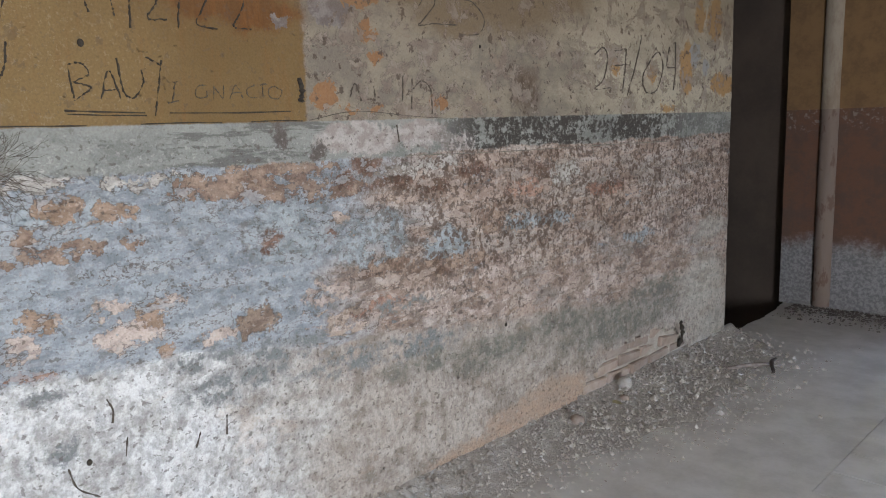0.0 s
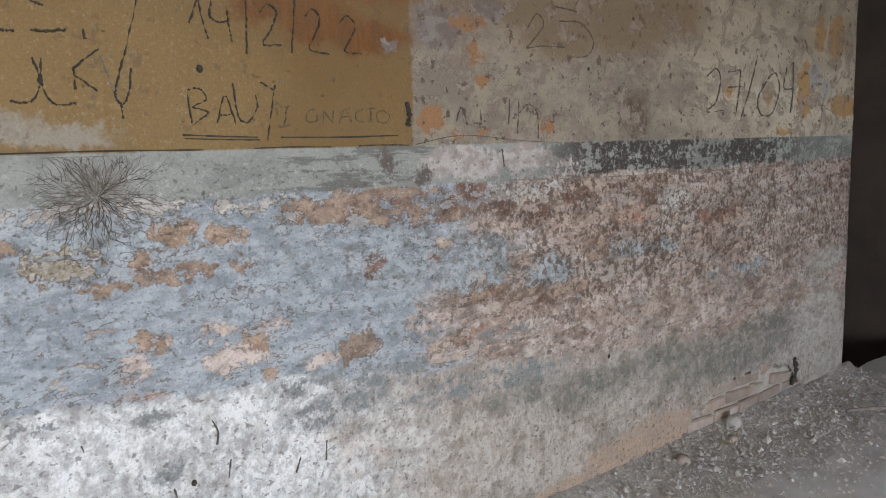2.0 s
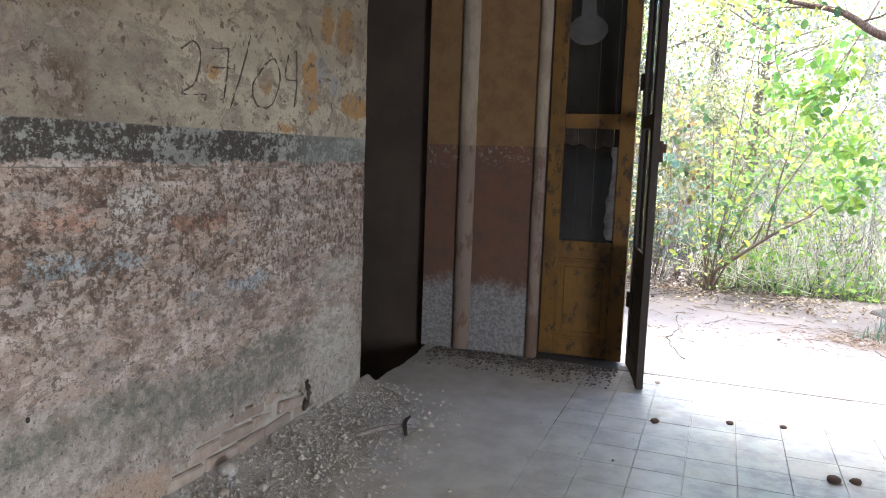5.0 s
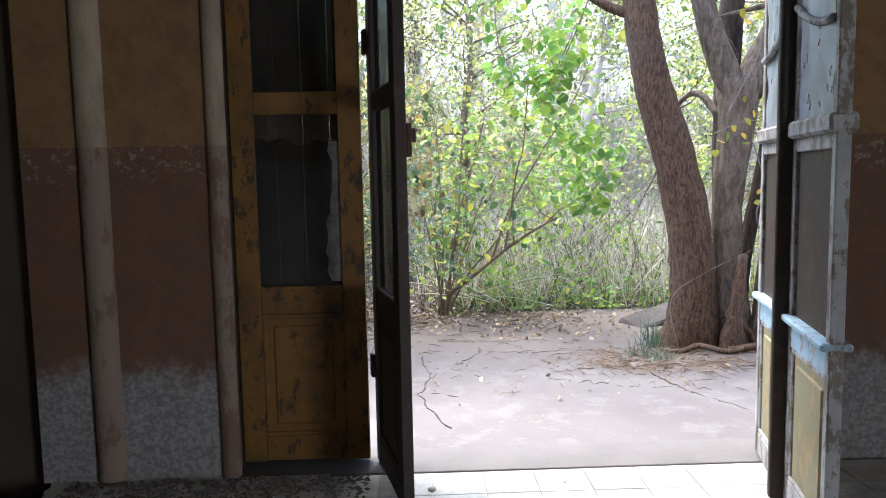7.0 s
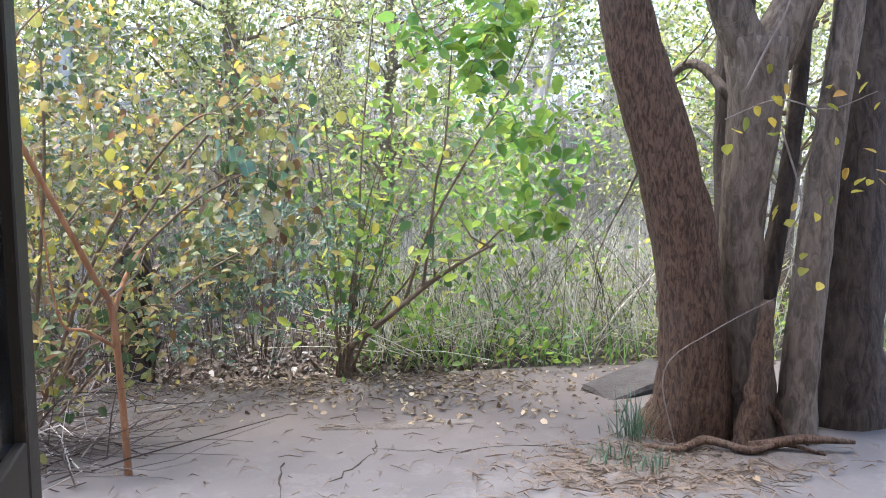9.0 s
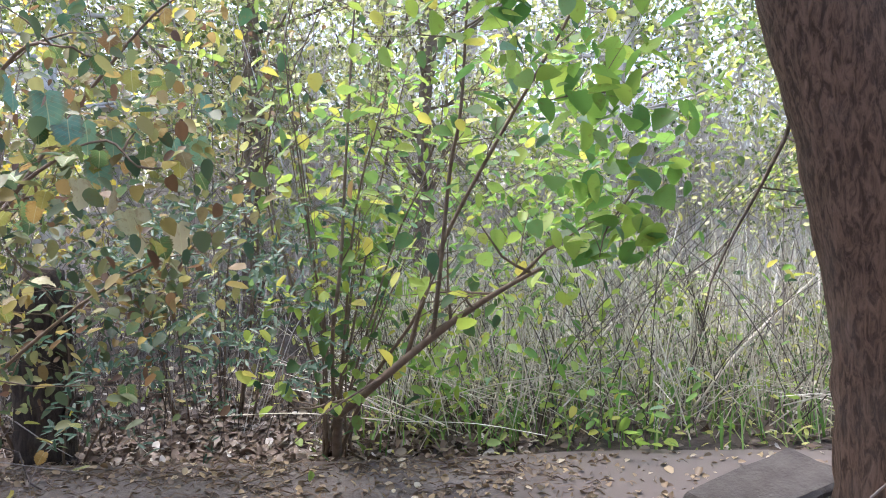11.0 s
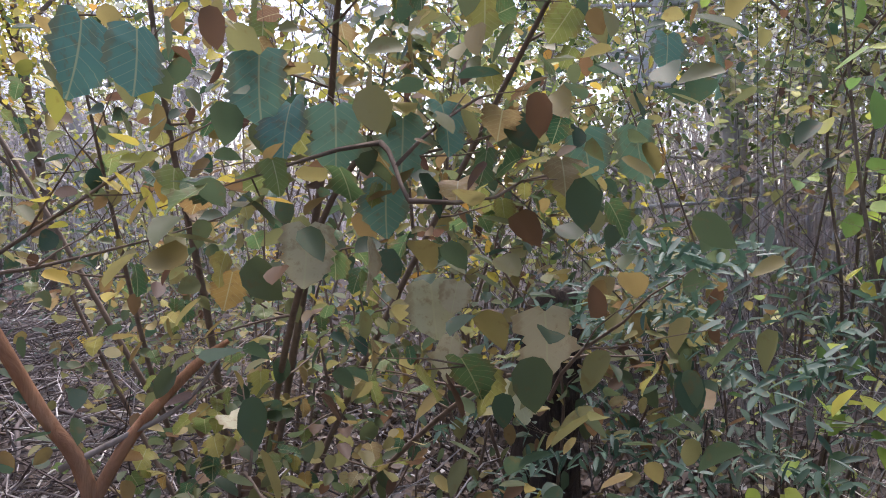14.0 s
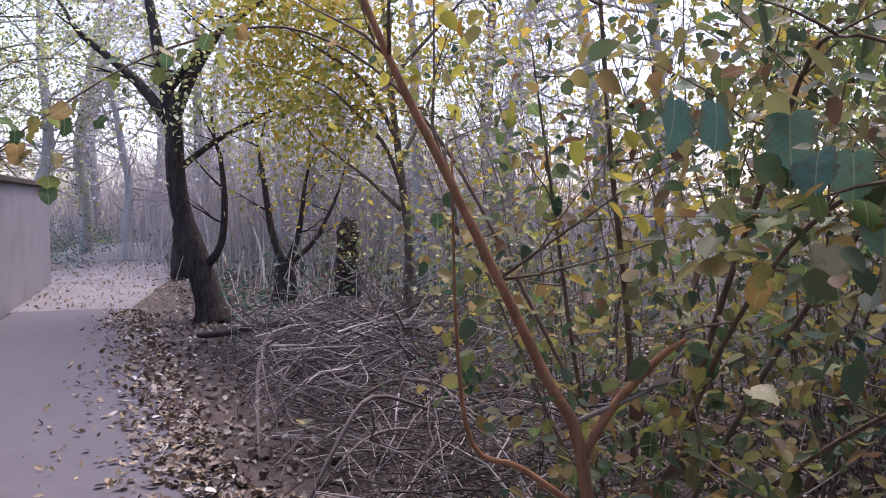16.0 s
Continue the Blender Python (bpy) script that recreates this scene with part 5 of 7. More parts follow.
# radiating soot web below the line
V, F = [], []
wr = random.Random(12)
for i in range(260):
    a = wr.uniform(0, 2 * math.pi)
    r0 = wr.uniform(0.0, 0.13)
    L = max(0.03, wr.uniform(0.05, 0.19) - r0 * 0.6)
    pts = [(0.897 + r0 * math.cos(a), 1.505 + r0 * math.sin(a) * 0.85)]
    for s in range(4):
        a += wr.gauss(0, 0.42)
        pts.append((pts[-1][0] + math.cos(a) * L / 4, min(1.612, pts[-1][1] + math.sin(a) * L / 4)))
    tube_into(V, F, [Vector((A_X + 0.0006 + wall_lump(y, z), y, z)) for y, z in pts], [0.0007, 0.0007, 0.0006, 0.0005, 0.0003], 4)
solo("soot_web", mesh_of("soot_web", V, F, M_SOOT), None, "dark root-like web of cracks on plaster", "stain", "stuff")

# holes and plugs in the wall
for y, z, r in ((1.206, 1.857, 0.010), (2.91, 1.93, 0.007), (0.785, 1.81, 0.008), (3.05, 0.63, 0.009), (1.1, 0.62, 0.009)):
    bm = bmesh.new()
    bmesh.ops.create_uvsphere(bm, u_segments=8, v_segments=5, radius=r, matrix=Matrix.Translation((A_X + 0.003, y, z)) @ Matrix.Diagonal((0.5, 1, 1.2, 1)))
    solo("wall_plug", bm, M_CHARCOAL, "small dark broken plug hole in the plaster", "wall plug", group="plug holes in the wall", smooth=True)
# rubble along the foot of the wall
V, F = [], []
nx, ny = 14, 90
for j in range(ny + 1):
    y = 1.2 + 4.45 * j / ny
    wd = 0.16 + 0.42 * max(0, min(1, (y - 1.6) / 2.2)) * (1 - max(0, (y - 5.2) / 0.45) ** 2 if y > 5.2 else 1)
    wd *= 1 + 0.25 * noise.noise((y * 2.1, 7, 1))
    for i in range(nx + 1):
        u = i / nx
        hgt = (0.075 * (1 - u) ** 1.4 + 0.02 * max(0, noise.noise((y * 7, u * 4, 2)))) * (1 - u ** 4)
        V.append((A_X - 0.03 + wd * u, y, hgt + 0.0015 - 0.004 * u))
for j in range(ny):
    for i in range(nx):
        a = j * (nx + 1) + i
        F.append((a, a + 1, a + nx + 2, a + nx + 1))
rubble = solo("rubble_heap", mesh_of("rubble_heap", V, F, M_RUBBLE, True), None, "low heap of crumbled plaster along the wall", "rubble", "stuff")


def crumbs(name, spots, sizes, material, label, seed):
    """Many small irregular lumps as one mesh."""
    r = random.Random(seed)
    V, F = [], []
    for (x, y, z), s in zip(spots, sizes):
        k = len(V)
        sq = r.uniform(0.45, 0.9)
        rot = r.uniform(0, 3.14)
        for dx, dy, dz in ((1, 0, 0), (0, 1, 0), (-1, 0, 0), (0, -1, 0), (0, 0, 1), (0, 0, -1)):
            q = r.uniform(0.6, 1.2) * s
            ax, ay = dx * math.cos(rot) - dy * math.sin(rot), dx * math.sin(rot) + dy * math.cos(rot)
            V.append((x + ax * q, y + ay * q * 0.8, z + dz * q * sq))
        for a, b, c in ((0, 1, 4), (1, 2, 4), (2, 3, 4), (3, 0, 4), (1, 0, 5), (2, 1, 5), (3, 2, 5), (0, 3, 5)):
            F.append((k + a, k + b, k + c))
    return solo(name, mesh_of(name, V, F, material), None, label, "rubble", "stuff")


rr = random.Random(21)
spots, sizes = [], []
for _ in range(7000):
    y = rr.triangular(1.8, 5.65, 4.6)
    wd = (0.2 + 0.45 * max(0, min(1, (y - 1.6) / 2.2)))
    u = abs(rr.gauss(0, 0.5))
    if u > 1.25:
        continue
    s = min(0.030, 0.003 + abs(rr.gauss(0, 0.0042)) + (0.012 if rr.random() < 0.03 else 0.0))
    spots.append((A_X + wd * u, y, 0.07 * max(0, 1 - u) ** 1.4 + s * 0.3))
    sizes.append(s)
crumbs("plaster_crumbs", spots, sizes, M_PEBBLE, "scattered grey plaster crumbs and grit", 3)
spots = [(rr.uniform(-1.3, 3.4), rr.uniform(1.0, 6.7), 0.003) for _ in range(160)]
crumbs("floor_grit", spots, [0.003 + abs(rr.gauss(0, 0.004)) for _ in spots], M_PEBBLE, "sparse grit on the floor", 4)
spots = [(rr.uniform(-1.5, -0.05), B_Y - abs(rr.gauss(0, 0.14)) - 0.02 if rr.random() < 0.7 else rr.uniform(6.3, 6.8), 0.004) for _ in range(1500)]
crumbs("debris_strip", spots, [0.004 + abs(rr.gauss(0, 0.006)) for _ in spots], M_DIRT, "plaster debris along the foot of the end wall", 5)


def stone(name, at, r, squash, material, label, seed, category="stone"):
    bm = bmesh.new()
    bmesh.ops.create_icosphere(bm, subdivisions=2, radius=r)
    for v in bm.verts:
        v.co *= 1 + 0.28 * noise.noise(v.co * (2.2 / r) + Vector((seed, 0, 0)))
        v.co.z *= squash
    bmesh.ops.transform(bm, matrix=Matrix.Translation(at), verts=bm.verts[:])
    return solo(name, bm, material, label, category, smooth=True)


stone("round_stone", (-1.44, 4.02, 0.085), 0.045, 0.9, M_RUBBLE, "round grey cement lump against the wall", 1)
stone("brick_fragment", (-1.36, 3.88, 0.05), 0.028, 0.7, M_BRICK, "small red brick fragment on the rubble", 2, "brick fragment")
stone("brick_fragment", (-1.38, 3.45, 0.05), 0.04, 0.8, M_BRICK, "red brick fragment on the rubble", 3, "brick fragment")
for i, (x, y, r) in enumerate(((1.2, 5.3, 0.035), (1.30, 5.33, 0.028), (0.30, 5.78, 0.025), (0.72, 5.95, 0.022), (1.02, 6.02, 0.02), (0.25, 6.6, 0.02), (-0.5, 4.4, 0.012), (-0.75, 4.9, 0.012))):
    stone("dark_lump", (x, y, r * 0.42), r, 0.6, M_IRON if i < 5 else M_MORTAR, "small dark lump of debris on the floor", 10 + i, "debris")
solo("dead_stick", limb_mesh("dead_stick", [(-1.15, 4.72, 0.05), (-1.05, 4.86, 0.06), (-0.98, 4.97, 0.045), (-0.93, 5.02, 0.03)], [0.011, 0.013, 0.011, 0.007], M_DEAD), None, "short pale stick on the rubble", "stick")
solo("dead_stick", limb_mesh("dead_stick", [(-0.92, 4.86, 0.04), (-0.98, 4.98, 0.06), (-1.0, 5.1, 0.05)], [0.010, 0.014, 0.008], M_DARKWOOD), None, "short dark broken stick on the rubble", "stick")
solo("fallen_leaf", leaf_cloud("fallen_leaf", [(-1.30, 3.72, 0.085)], [0.085], M_LEAF_PALE, 5, 0.1, 0.6), None, "pale yellow leaf on the rubble", "leaf")
solo("plastic_scrap", limb_mesh("plastic_scrap", [(-1.25, 2.42, 0.02), (-1.2, 2.5, 0.03), (-1.13, 2.52, 0.02)], [0.008, 0.01, 0.006], plain_material("blue_plastic", (0.10, 0.22, 0.36), (0.14, 0.28, 0.42), 8, 50, 0.4)), None, "small blue plastic scrap", "plastic scrap")

# ---- outdoors: ground ----


def ground_z(x, y):
    if -5.6 < x < 5.2 and y < 7.3:
        return -1.4
    z = -0.13 + 0.03 * noise.noise((x * 0.6, y * 0.6, 0)) + 0.02 * noise.noise((x * 2.3, y * 2.3, 4))
    if y > 14:
        z += 0.035 * (y - 14) ** 1.1 if y < 45 else 0.035 * 31 ** 1.1
    return min(z, 6)


def axis_steps(lo, hi, fine0, fine1, fine, coarse):
    a, out = lo, []
    while a < hi:
        out.append(a)
        a += fine if fine0 <= a < fine1 else coarse
    return out + [hi]


gx, gy = axis_steps(-90, 70, -12, 8, 0.25, 2.5), axis_steps(-50, 95, 6.9, 15, 0.25, 2.5)
V = [(x, y, ground_z(x, y)) for y in gy for x in gx]
F = [(j * len(gx) + i, j * len(gx) + i + 1, (j + 1) * len(gx) + i + 1, (j + 1) * len(gx) + i) for j in range(len(gy) - 1) for i in range(len(gx) - 1)]
ground = solo("ground", mesh_of("ground", V, F, M_SOIL, True), None, "dark woodland soil with rotting leaves", "ground", "structure")


def terrace_edge(x):
    s = max(0.0, min(1.0, (x + 2.9) / 1.3))
    s = s * s * (3 - 2 * s)
    far = 8.62 + max(-0.7, (x + 2.7) * 0.085)
    return far + (11.2 - far) * s + 0.05 * noise.noise((x * 1.3, 3, 1)) + 0.02 * noise.noise((x * 6, 3, 1))


V, F, rows = [], [], 22
xs = [-10.4 + 0.15 * i for i in range(132)]
for x in xs:
    e = terrace_edge(x)
    y0 = OUT_Y + 0.04 if x > -4.1 else 6.3
    for j in range(rows + 1):
        y = y0 + (e - y0) * j / rows
        V.append((x, y, -0.06 + 0.008 * noise.noise((x * 1.1, y * 1.1, 2)) + (0.03 * max(0, 1 - abs(x - 2.2) / 1.6) * max(0, (y - 9.2) / 2))))
    V.append((x, e + 0.02, -0.25))
k = rows + 2
for i in range(len(xs) - 1):
    for j in range(rows + 1):
        a = i * k + j
        F.append((a, a + k, a + k + 1, a + 1))
terrace = solo("terrace", mesh_of("terrace", V, F, M_TERRACE, True), None, "cracked pale concrete terrace dusted with soil", "terrace", "structure")

V, F = [], []
for i in range(41):
    x = -30 + 19.7 * i / 40
    for j in range(9):
        V.append((x, 4.9 + (2.9 + 0.7 * min(1.0, (-10.3 - x) / 5)) * j / 8 + 0.2 * noise.noise((x * 0.5, j, 3)), -0.075 + 0.02 * noise.noise((x, j * 0.6, 1)) - (0.09 if j in (0, 8) else 0)))
for i in range(40):
    for j in range(8):
        F.append((i * 9 + j, i * 9 + 9 + j, i * 9 + 10 + j, i * 9 + 1 + j))
solo("path", mesh_of("path", V, F, M_PATH, True), None, "pale trodden path strewn with leaves", "path", "structure")
lifted = bmesh.new()
box(lifted, -0.34, 0.34, -0.17, 0.17, -0.035, 0.035, 0.02)
bmesh.ops.subdivide_edges(lifted, edges=lifted.edges[:], cuts=3, use_grid_fill=True)
for v in lifted.verts:
    v.co += Vector((noise.noise(v.co * 9), noise.noise(v.co * 9 + Vector((4, 0, 0))), 0.6 * noise.noise(v.co * 9 + Vector((0, 8, 0))))) * 0.03
bmesh.ops.transform(lifted, matrix=pose(2.56, 10.5, 0.005, 9, -10, 24), verts=lifted.verts[:])
solo("concrete_slab", lifted, M_SLAB, "tilted concrete slab lifted by tree roots", "concrete slab")

low_wall = thing("boundary_wall", "low lilac-grey rendered wall with a dark coping", "wall", (-9.6, 6.1, -0.1), kind="structure")
part("wall_body", boxes((-14.5, -4.1, 5.95, 6.25, -0.3, 1.70)), M_CAPPED, low_wall)
part("coping", boxes((-14.56, -4.1, 5.89, 6.31, 1.70, 1.79), bevel=0.015), M_DARKROOM, low_wall, "dark weathered coping")

# ---- trees by the terrace ----


def tree(name, label, trunk, radii, bark, limbs=(), crown=None, category="tree", sides=14, wob=0.05, seed=1, group="", lowest=-1.0, shift=(0, 0, 0)):
    """trunk and limbs: lists of places; crown: (material, leaves, leaf size, spread)."""
    rng = random.Random(seed)
    trunk = [Vector(q) + Vector(shift) for q in trunk]
    limbs = [([Vector(q) + Vector(shift) for q in pts], rad) for pts, rad in limbs]
    t = thing(name, label, category, trunk[0], group)
    part("trunk", limb_mesh("trunk", trunk, radii, bark, sides, 6, rng, wob), None, t)
    tips = []
    for pts, rad in limbs:
        V, F = [], []
        p = smooth_path(pts, 4)
        tube_into(V, F, p, spread(rad, len(p)), 7)
        d = (p[-1] - p[-3]).normalized()
        grow(V, F, tips, p[-1], d, 1.1, rad[-1] * 0.9, 3, rng, 4, 0.3, (2, 4), 0.05)
        for q in p[len(p) // 2::3]:
            grow(V, F, tips, q, Vector((rng.gauss(0, 1), rng.gauss(0, 1), 0.4)), 0.8, rad[-1] * 0.6, 2, rng, 4, 0.3, (2, 3), 0.0)
        part("limb", mesh_of("limb", V, F, bark, True), None, t)
    if crown and tips:
        mat, n, size, sig = crown
        c = scatter([q for q in tips if q.z > lowest], n, sig, seed + 5)
        s = np.random.RandomState(seed).uniform(0.6, 1.25, n) * size
        part("crown", leaf_cloud("crown", c, s, mat, seed + 9), None, t)
    return t


tree("terrace_tree", "rough brown-barked tree leaning over the terrace edge",
     [(2.59, 9.85, -0.1), (2.58, 9.76, 0.12), (2.56, 9.72, 0.45), (2.51, 9.7, 1.0), (2.37, 9.7, 1.6), (2.20, 9.7, 2.15), (2.09, 9.7, 2.7), (2.02, 9.8, 3.6), (1.87, 9.9, 5.0)],
     [0.32, 0.23, 0.19, 0.182, 0.17, 0.152, 0.135, 0.12, 0.09], M_BARK,
     [([(2.09, 9.7, 2.72), (1.82, 9.75, 2.82), (1.52, 9.9, 3.05), (1.07, 10.1, 3.2)], [0.05, 0.042, 0.034, 0.02]),
      ([(2.02, 9.8, 3.6), (2.47, 10.2, 4.2), (2.87, 10.4, 4.9)], [0.08, 0.06, 0.04]),
      ([(1.92, 9.9, 4.4), (1.27, 10.4, 5.0), (0.47, 10.6, 5.5)], [0.07, 0.05, 0.03])],
     (M_LEAF_GREEN, 3000, 0.085, 0.22), seed=11, lowest=2.7, shift=(-0.01, -0.22, 0))
tree("forked_tree", "grey-brown tree forking into two heavy limbs",
     [(2.92, 9.55, -0.1), (2.91, 9.52, 0.15), (2.86, 9.52, 0.7), (2.84, 9.5, 1.2), (2.90, 9.5, 1.8), (2.92, 9.5, 2.2)],
     [0.24, 0.16, 0.118, 0.122, 0.15, 0.18], M_BARK_GREY,
     [([(2.88, 9.5, 2.1), (2.74, 9.52, 2.45), (2.64, 9.55, 2.8), (2.47, 9.7, 3.8), (2.32, 9.8, 4.8)], [0.13, 0.115, 0.10, 0.08, 0.05]),
      ([(2.96, 9.5, 2.1), (3.12, 9.48, 2.4), (3.30, 9.45, 2.8), (3.62, 9.4, 3.8), (3.82, 9.3, 4.9)], [0.15, 0.13, 0.12, 0.09, 0.05]),
      ([(2.78, 9.55, 1.9), (2.67, 9.75, 2.12), (2.57, 9.95, 2.05), (2.50, 10.05, 1.75)], [0.035, 0.03, 0.022, 0.012])],
     (M_LEAF_YELLOW, 1500, 0.075, 0.2), seed=12, lowest=2.9)
tree("slim_tree", "slim grey-brown leaning trunk beside the forked tree",
     [(3.10, 9.36, -0.1), (3.12, 9.37, 0.2), (3.18, 9.38, 0.8), (3.27, 9.4, 1.5), (3.40, 9.4, 2.4), (3.48, 9.4, 3.2), (3.6, 9.5, 4.6)],
     [0.14, 0.105, 0.10, 0.085, 0.075, 0.07, 0.05], M_BARK_GREY,
     [([(3.48, 9.4, 3.2), (3.8, 9.2, 3.8), (4.1, 9.1, 4.4)], [0.05, 0.04, 0.02])], (M_LEAF_YELLOW, 700, 0.075, 0.2), seed=13, lowest=2.9)
# Trunks behind the forked tree, shade put into their bark colour
tree("shaded_tree", "dark trunk in shade behind the forked tree",
     [(3.05, 9.95, -0.15), (3.04, 9.92, 0.4), (3.0, 9.9, 1.2), (2.98, 9.9, 2.2), (3.1, 10.0, 3.6), (3.2, 10.1, 5)], [0.22, 0.14, 0.12, 0.11, 0.10, 0.07], M_BARK_DARK,
     [([(3.1, 10.0, 3.6), (3.5, 10.3, 4.2), (3.9, 10.5, 4.9)], [0.06, 0.05, 0.03])], (M_LEAF_OLIVE, 900, 0.075, 0.2), seed=14)
tree("shaded_tree", "dark red-brown trunk in shade at the terrace end",
     [(3.62, 9.75, -0.15), (3.60, 9.75, 0.4), (3.62, 9.75, 1.2), (3.75, 9.8, 2.2), (3.9, 9.9, 3.6), (4.0, 10, 5)], [0.32, 0.27, 0.24, 0.20, 0.15, 0.1], M_BARK_DARK,
     [([(3.9, 9.9, 3.6), (4.3, 10.2, 4.2), (4.7, 10.4, 4.9)], [0.08, 0.06, 0.03])], (M_LEAF_OLIVE, 900, 0.075, 0.2), seed=15)
tree("shaded_tree", "thin dark leaning trunk between the trees",
     [(3.0, 9.62, -0.1), (3.02, 9.62, 0.5), (3.1, 9.62, 1.0), (3.2, 9.65, 1.5), (3.3, 9.7, 2.1), (3.45, 9.8, 3.6)], [0.09, 0.07, 0.06, 0.05, 0.045, 0.03], M_BARK_DARK, seed=16)
solo("broken_stub", limb_mesh("broken_stub", [(2.80, 9.30, -0.08), (2.82, 9.30, 0.2), (2.87, 9.30, 0.5), (2.90, 9.31, 0.76)], [0.10, 0.06, 0.055, 0.035], M_BARK, 11, 5, random.Random(3), 0.22), None, "broken upright stub at the tree foot", "stump")
for i, pts in enumerate(([(2.2, 9.35, -0.04), (2.36, 9.2, -0.02), (2.52, 9.24, 0.01), (2.7, 9.1, -0.01), (2.9, 9.15, 0.0), (3.1, 9.06, -0.04)], [(2.75, 9.2, -0.03), (3.0, 9.12, 0.03), (3.3, 9.12, 0.0)],
                         [(2.9, 9.45, 0.2), (2.98, 9.35, 0.1), (3.02, 9.27, -0.04)], [(2.95, 9.5, 0.28), (3.05, 9.38, 0.1), (3.1, 9.22, -0.04)])):
    solo("root", limb_mesh("root", pts, [0.010, 0.026, 0.019, 0.007] if len(pts) > 3 else [0.034, 0.028, 0.012], M_BARK, 7, 4, random.Random(i), 0.1), None, "gnarled root running over the terrace", "root", group="roots at the tree foot")


rt = np.random.RandomState(45)
for cx, cy, num in ((2.22, 9.52, 70), (1.95, 9.15, 40), (2.15, 9.05, 45)):
    q = np.stack([rt.normal(cx, 0.07, num), rt.normal(cy, 0.07, num), np.full(num, -0.06)], 1)
    solo("grass_tuft", blade_field("grass_tuft", q, rt.uniform(0.08, 0.30 if num > 50 else 0.15, num), M_FERN, int(rt.randint(1000)), 0.003, 0.6), None, "grey-green grass tuft at the tree foot", "grass", "stuff")


def vine(pts, r=0.006, label="thin climbing vine stem", mat=None):
    return solo("vine", limb_mesh("vine", pts, [r, r, r * 0.8, r * 0.5], mat or M_DEAD, 5, 5), None, label, "vine", group="vines on the trunks")


vine([(2.35, 9.24, -0.05), (2.28, 9.25, 0.4), (2.55, 9.22, 0.62), (2.95, 9.25, 0.8)], 0.004)
vine([(2.62, 9.28, 1.75), (2.9, 9.25, 1.85), (3.2, 9.28, 1.8), (3.5, 9.3, 1.9)], 0.005)
vine([(2.95, 9.3, 1.7), (3.05, 9.26, 1.3), (2.98, 9.26, 1.1), (3.06, 9.26, 0.85)], 0.006)
vine([(2.75, 9.32, 1.9), (2.85, 9.32, 2.1), (3.0, 9.32, 2.4), (3.05, 9.32, 2.8)], 0.007)
rs = np.random.RandomState(41)
solo("vine_leaves", leaf_cloud("vine_leaves", np.array([(3.0, 9.26, 1.15), (2.9, 9.25, 1.85), (2.8, 9.24, 1.72), (3.38, 9.27, 1.5), (3.3, 9.25, 1.88), (3.05, 9.24, 0.95), (3.36, 9.25, 1.35)])[rs.randint(0, 7, 34)] + rs.normal(0, 0.07, (34, 3)), rs.uniform(0.05, 0.085, 34), M_LEAF_YELLOW, 42, 0.6), None, "yellowing vine leaves hanging by the trunks", "vine", "stuff")

# ---- the shrub at the terrace edge ----


def shrub(name, label, stems, leaf_mat, n, size, sig, seed, twig=None, levels=2, category="shrub", twig_len=0.5, narrow=0.75):
    """stems: (places, base radius). Twigs grow off each stem; leaves sit on the twigs."""
    rng = random.Random(seed)
    t = thing(name, label, category, stems[0][0][0])
    tips = []
    for pts, r in stems:
        V, F = [], []
        p = smooth_path(pts, 5)
        tube_into(V, F, p, spread([r, r * 0.8, r * 0.55, r * 0.25], len(p)), 6)
        for q in p[len(p) // 4::2]:
            grow(V, F, tips, q, Vector((rng.gauss(0, 1), rng.gauss(0, 1), rng.gauss(0.4, 0.4))), twig_len * rng.uniform(0.6, 1.3), max(r * 0.3, 0.002), levels - 1, rng, 4, 0.35, (1, 3), 0.05)
        tips += p[len(p) // 2:]
        part("stem", mesh_of("stem", V, F, twig or M_TWIG, True), None, t)
    c = scatter(tips, n, sig, seed + 3)
    s = np.random.RandomState(seed + 1).uniform(0.55, 1.3, n) * size
    part("leaves", leaf_cloud("leaves", c, s, leaf_mat, seed + 2, 0.45, narrow), None, t)
    return t


rng = random.Random(77)
B0 = (0.50, 11.45, -0.15)
stems = [([B0, (0.55, 11.25, 0.16), (0.70, 10.85, 0.36), (1.103, 10.67, 0.713), (1.363, 10.486, 0.912), (1.54, 10.284, 1.036)], 0.030),
         ([B0, (0.72, 11.2, 0.35), (0.98, 10.75, 0.75), (1.1, 10.5, 1.0)], 0.014),
         ([B0, (0.56, 11.0, 0.6), (0.63, 10.88, 1.03), (0.66, 10.95, 1.55), (0.72, 10.9, 2.2), (0.80, 10.85, 2.9)], 0.013),
         ([(1.08, 10.68, 0.69), (1.12, 10.6, 1.0), (1.174, 10.475, 1.464), (1.221, 10.335, 1.70), (1.26, 10.3, 2.2), (1.3, 10.2, 2.7)], 0.012),
         ([(0.95, 10.75, 0.58), (1.12, 10.62, 1.1), (1.40, 10.536, 1.611), (1.72, 10.4, 2.15), (1.9, 10.3, 2.6)], 0.012),
         ([B0, (0.35, 11.3, 0.7), (0.2, 11.25, 1.4), (0.1, 11.2, 2.2)], 0.012)]
for _ in range(12):
    a, b = rng.uniform(-0.3, 0.9), rng.uniform(-0.7, 0.3)
    stems.append(([(B0[0] + rng.uniform(-0.1, 0.1), B0[1] + rng.uniform(-0.08, 0.08), -0.15), (B0[0] + a * 0.3, B0[1] + b * 0.3, 0.6), (B0[0] + a * 0.7, B0[1] + b * 0.8, 1.3), (B0[0] + a * 1.3, B0[1] + b * 1.2, 2.0 + rng.uniform(-0.3, 0.6))], rng.uniform(0.006, 0.011)))
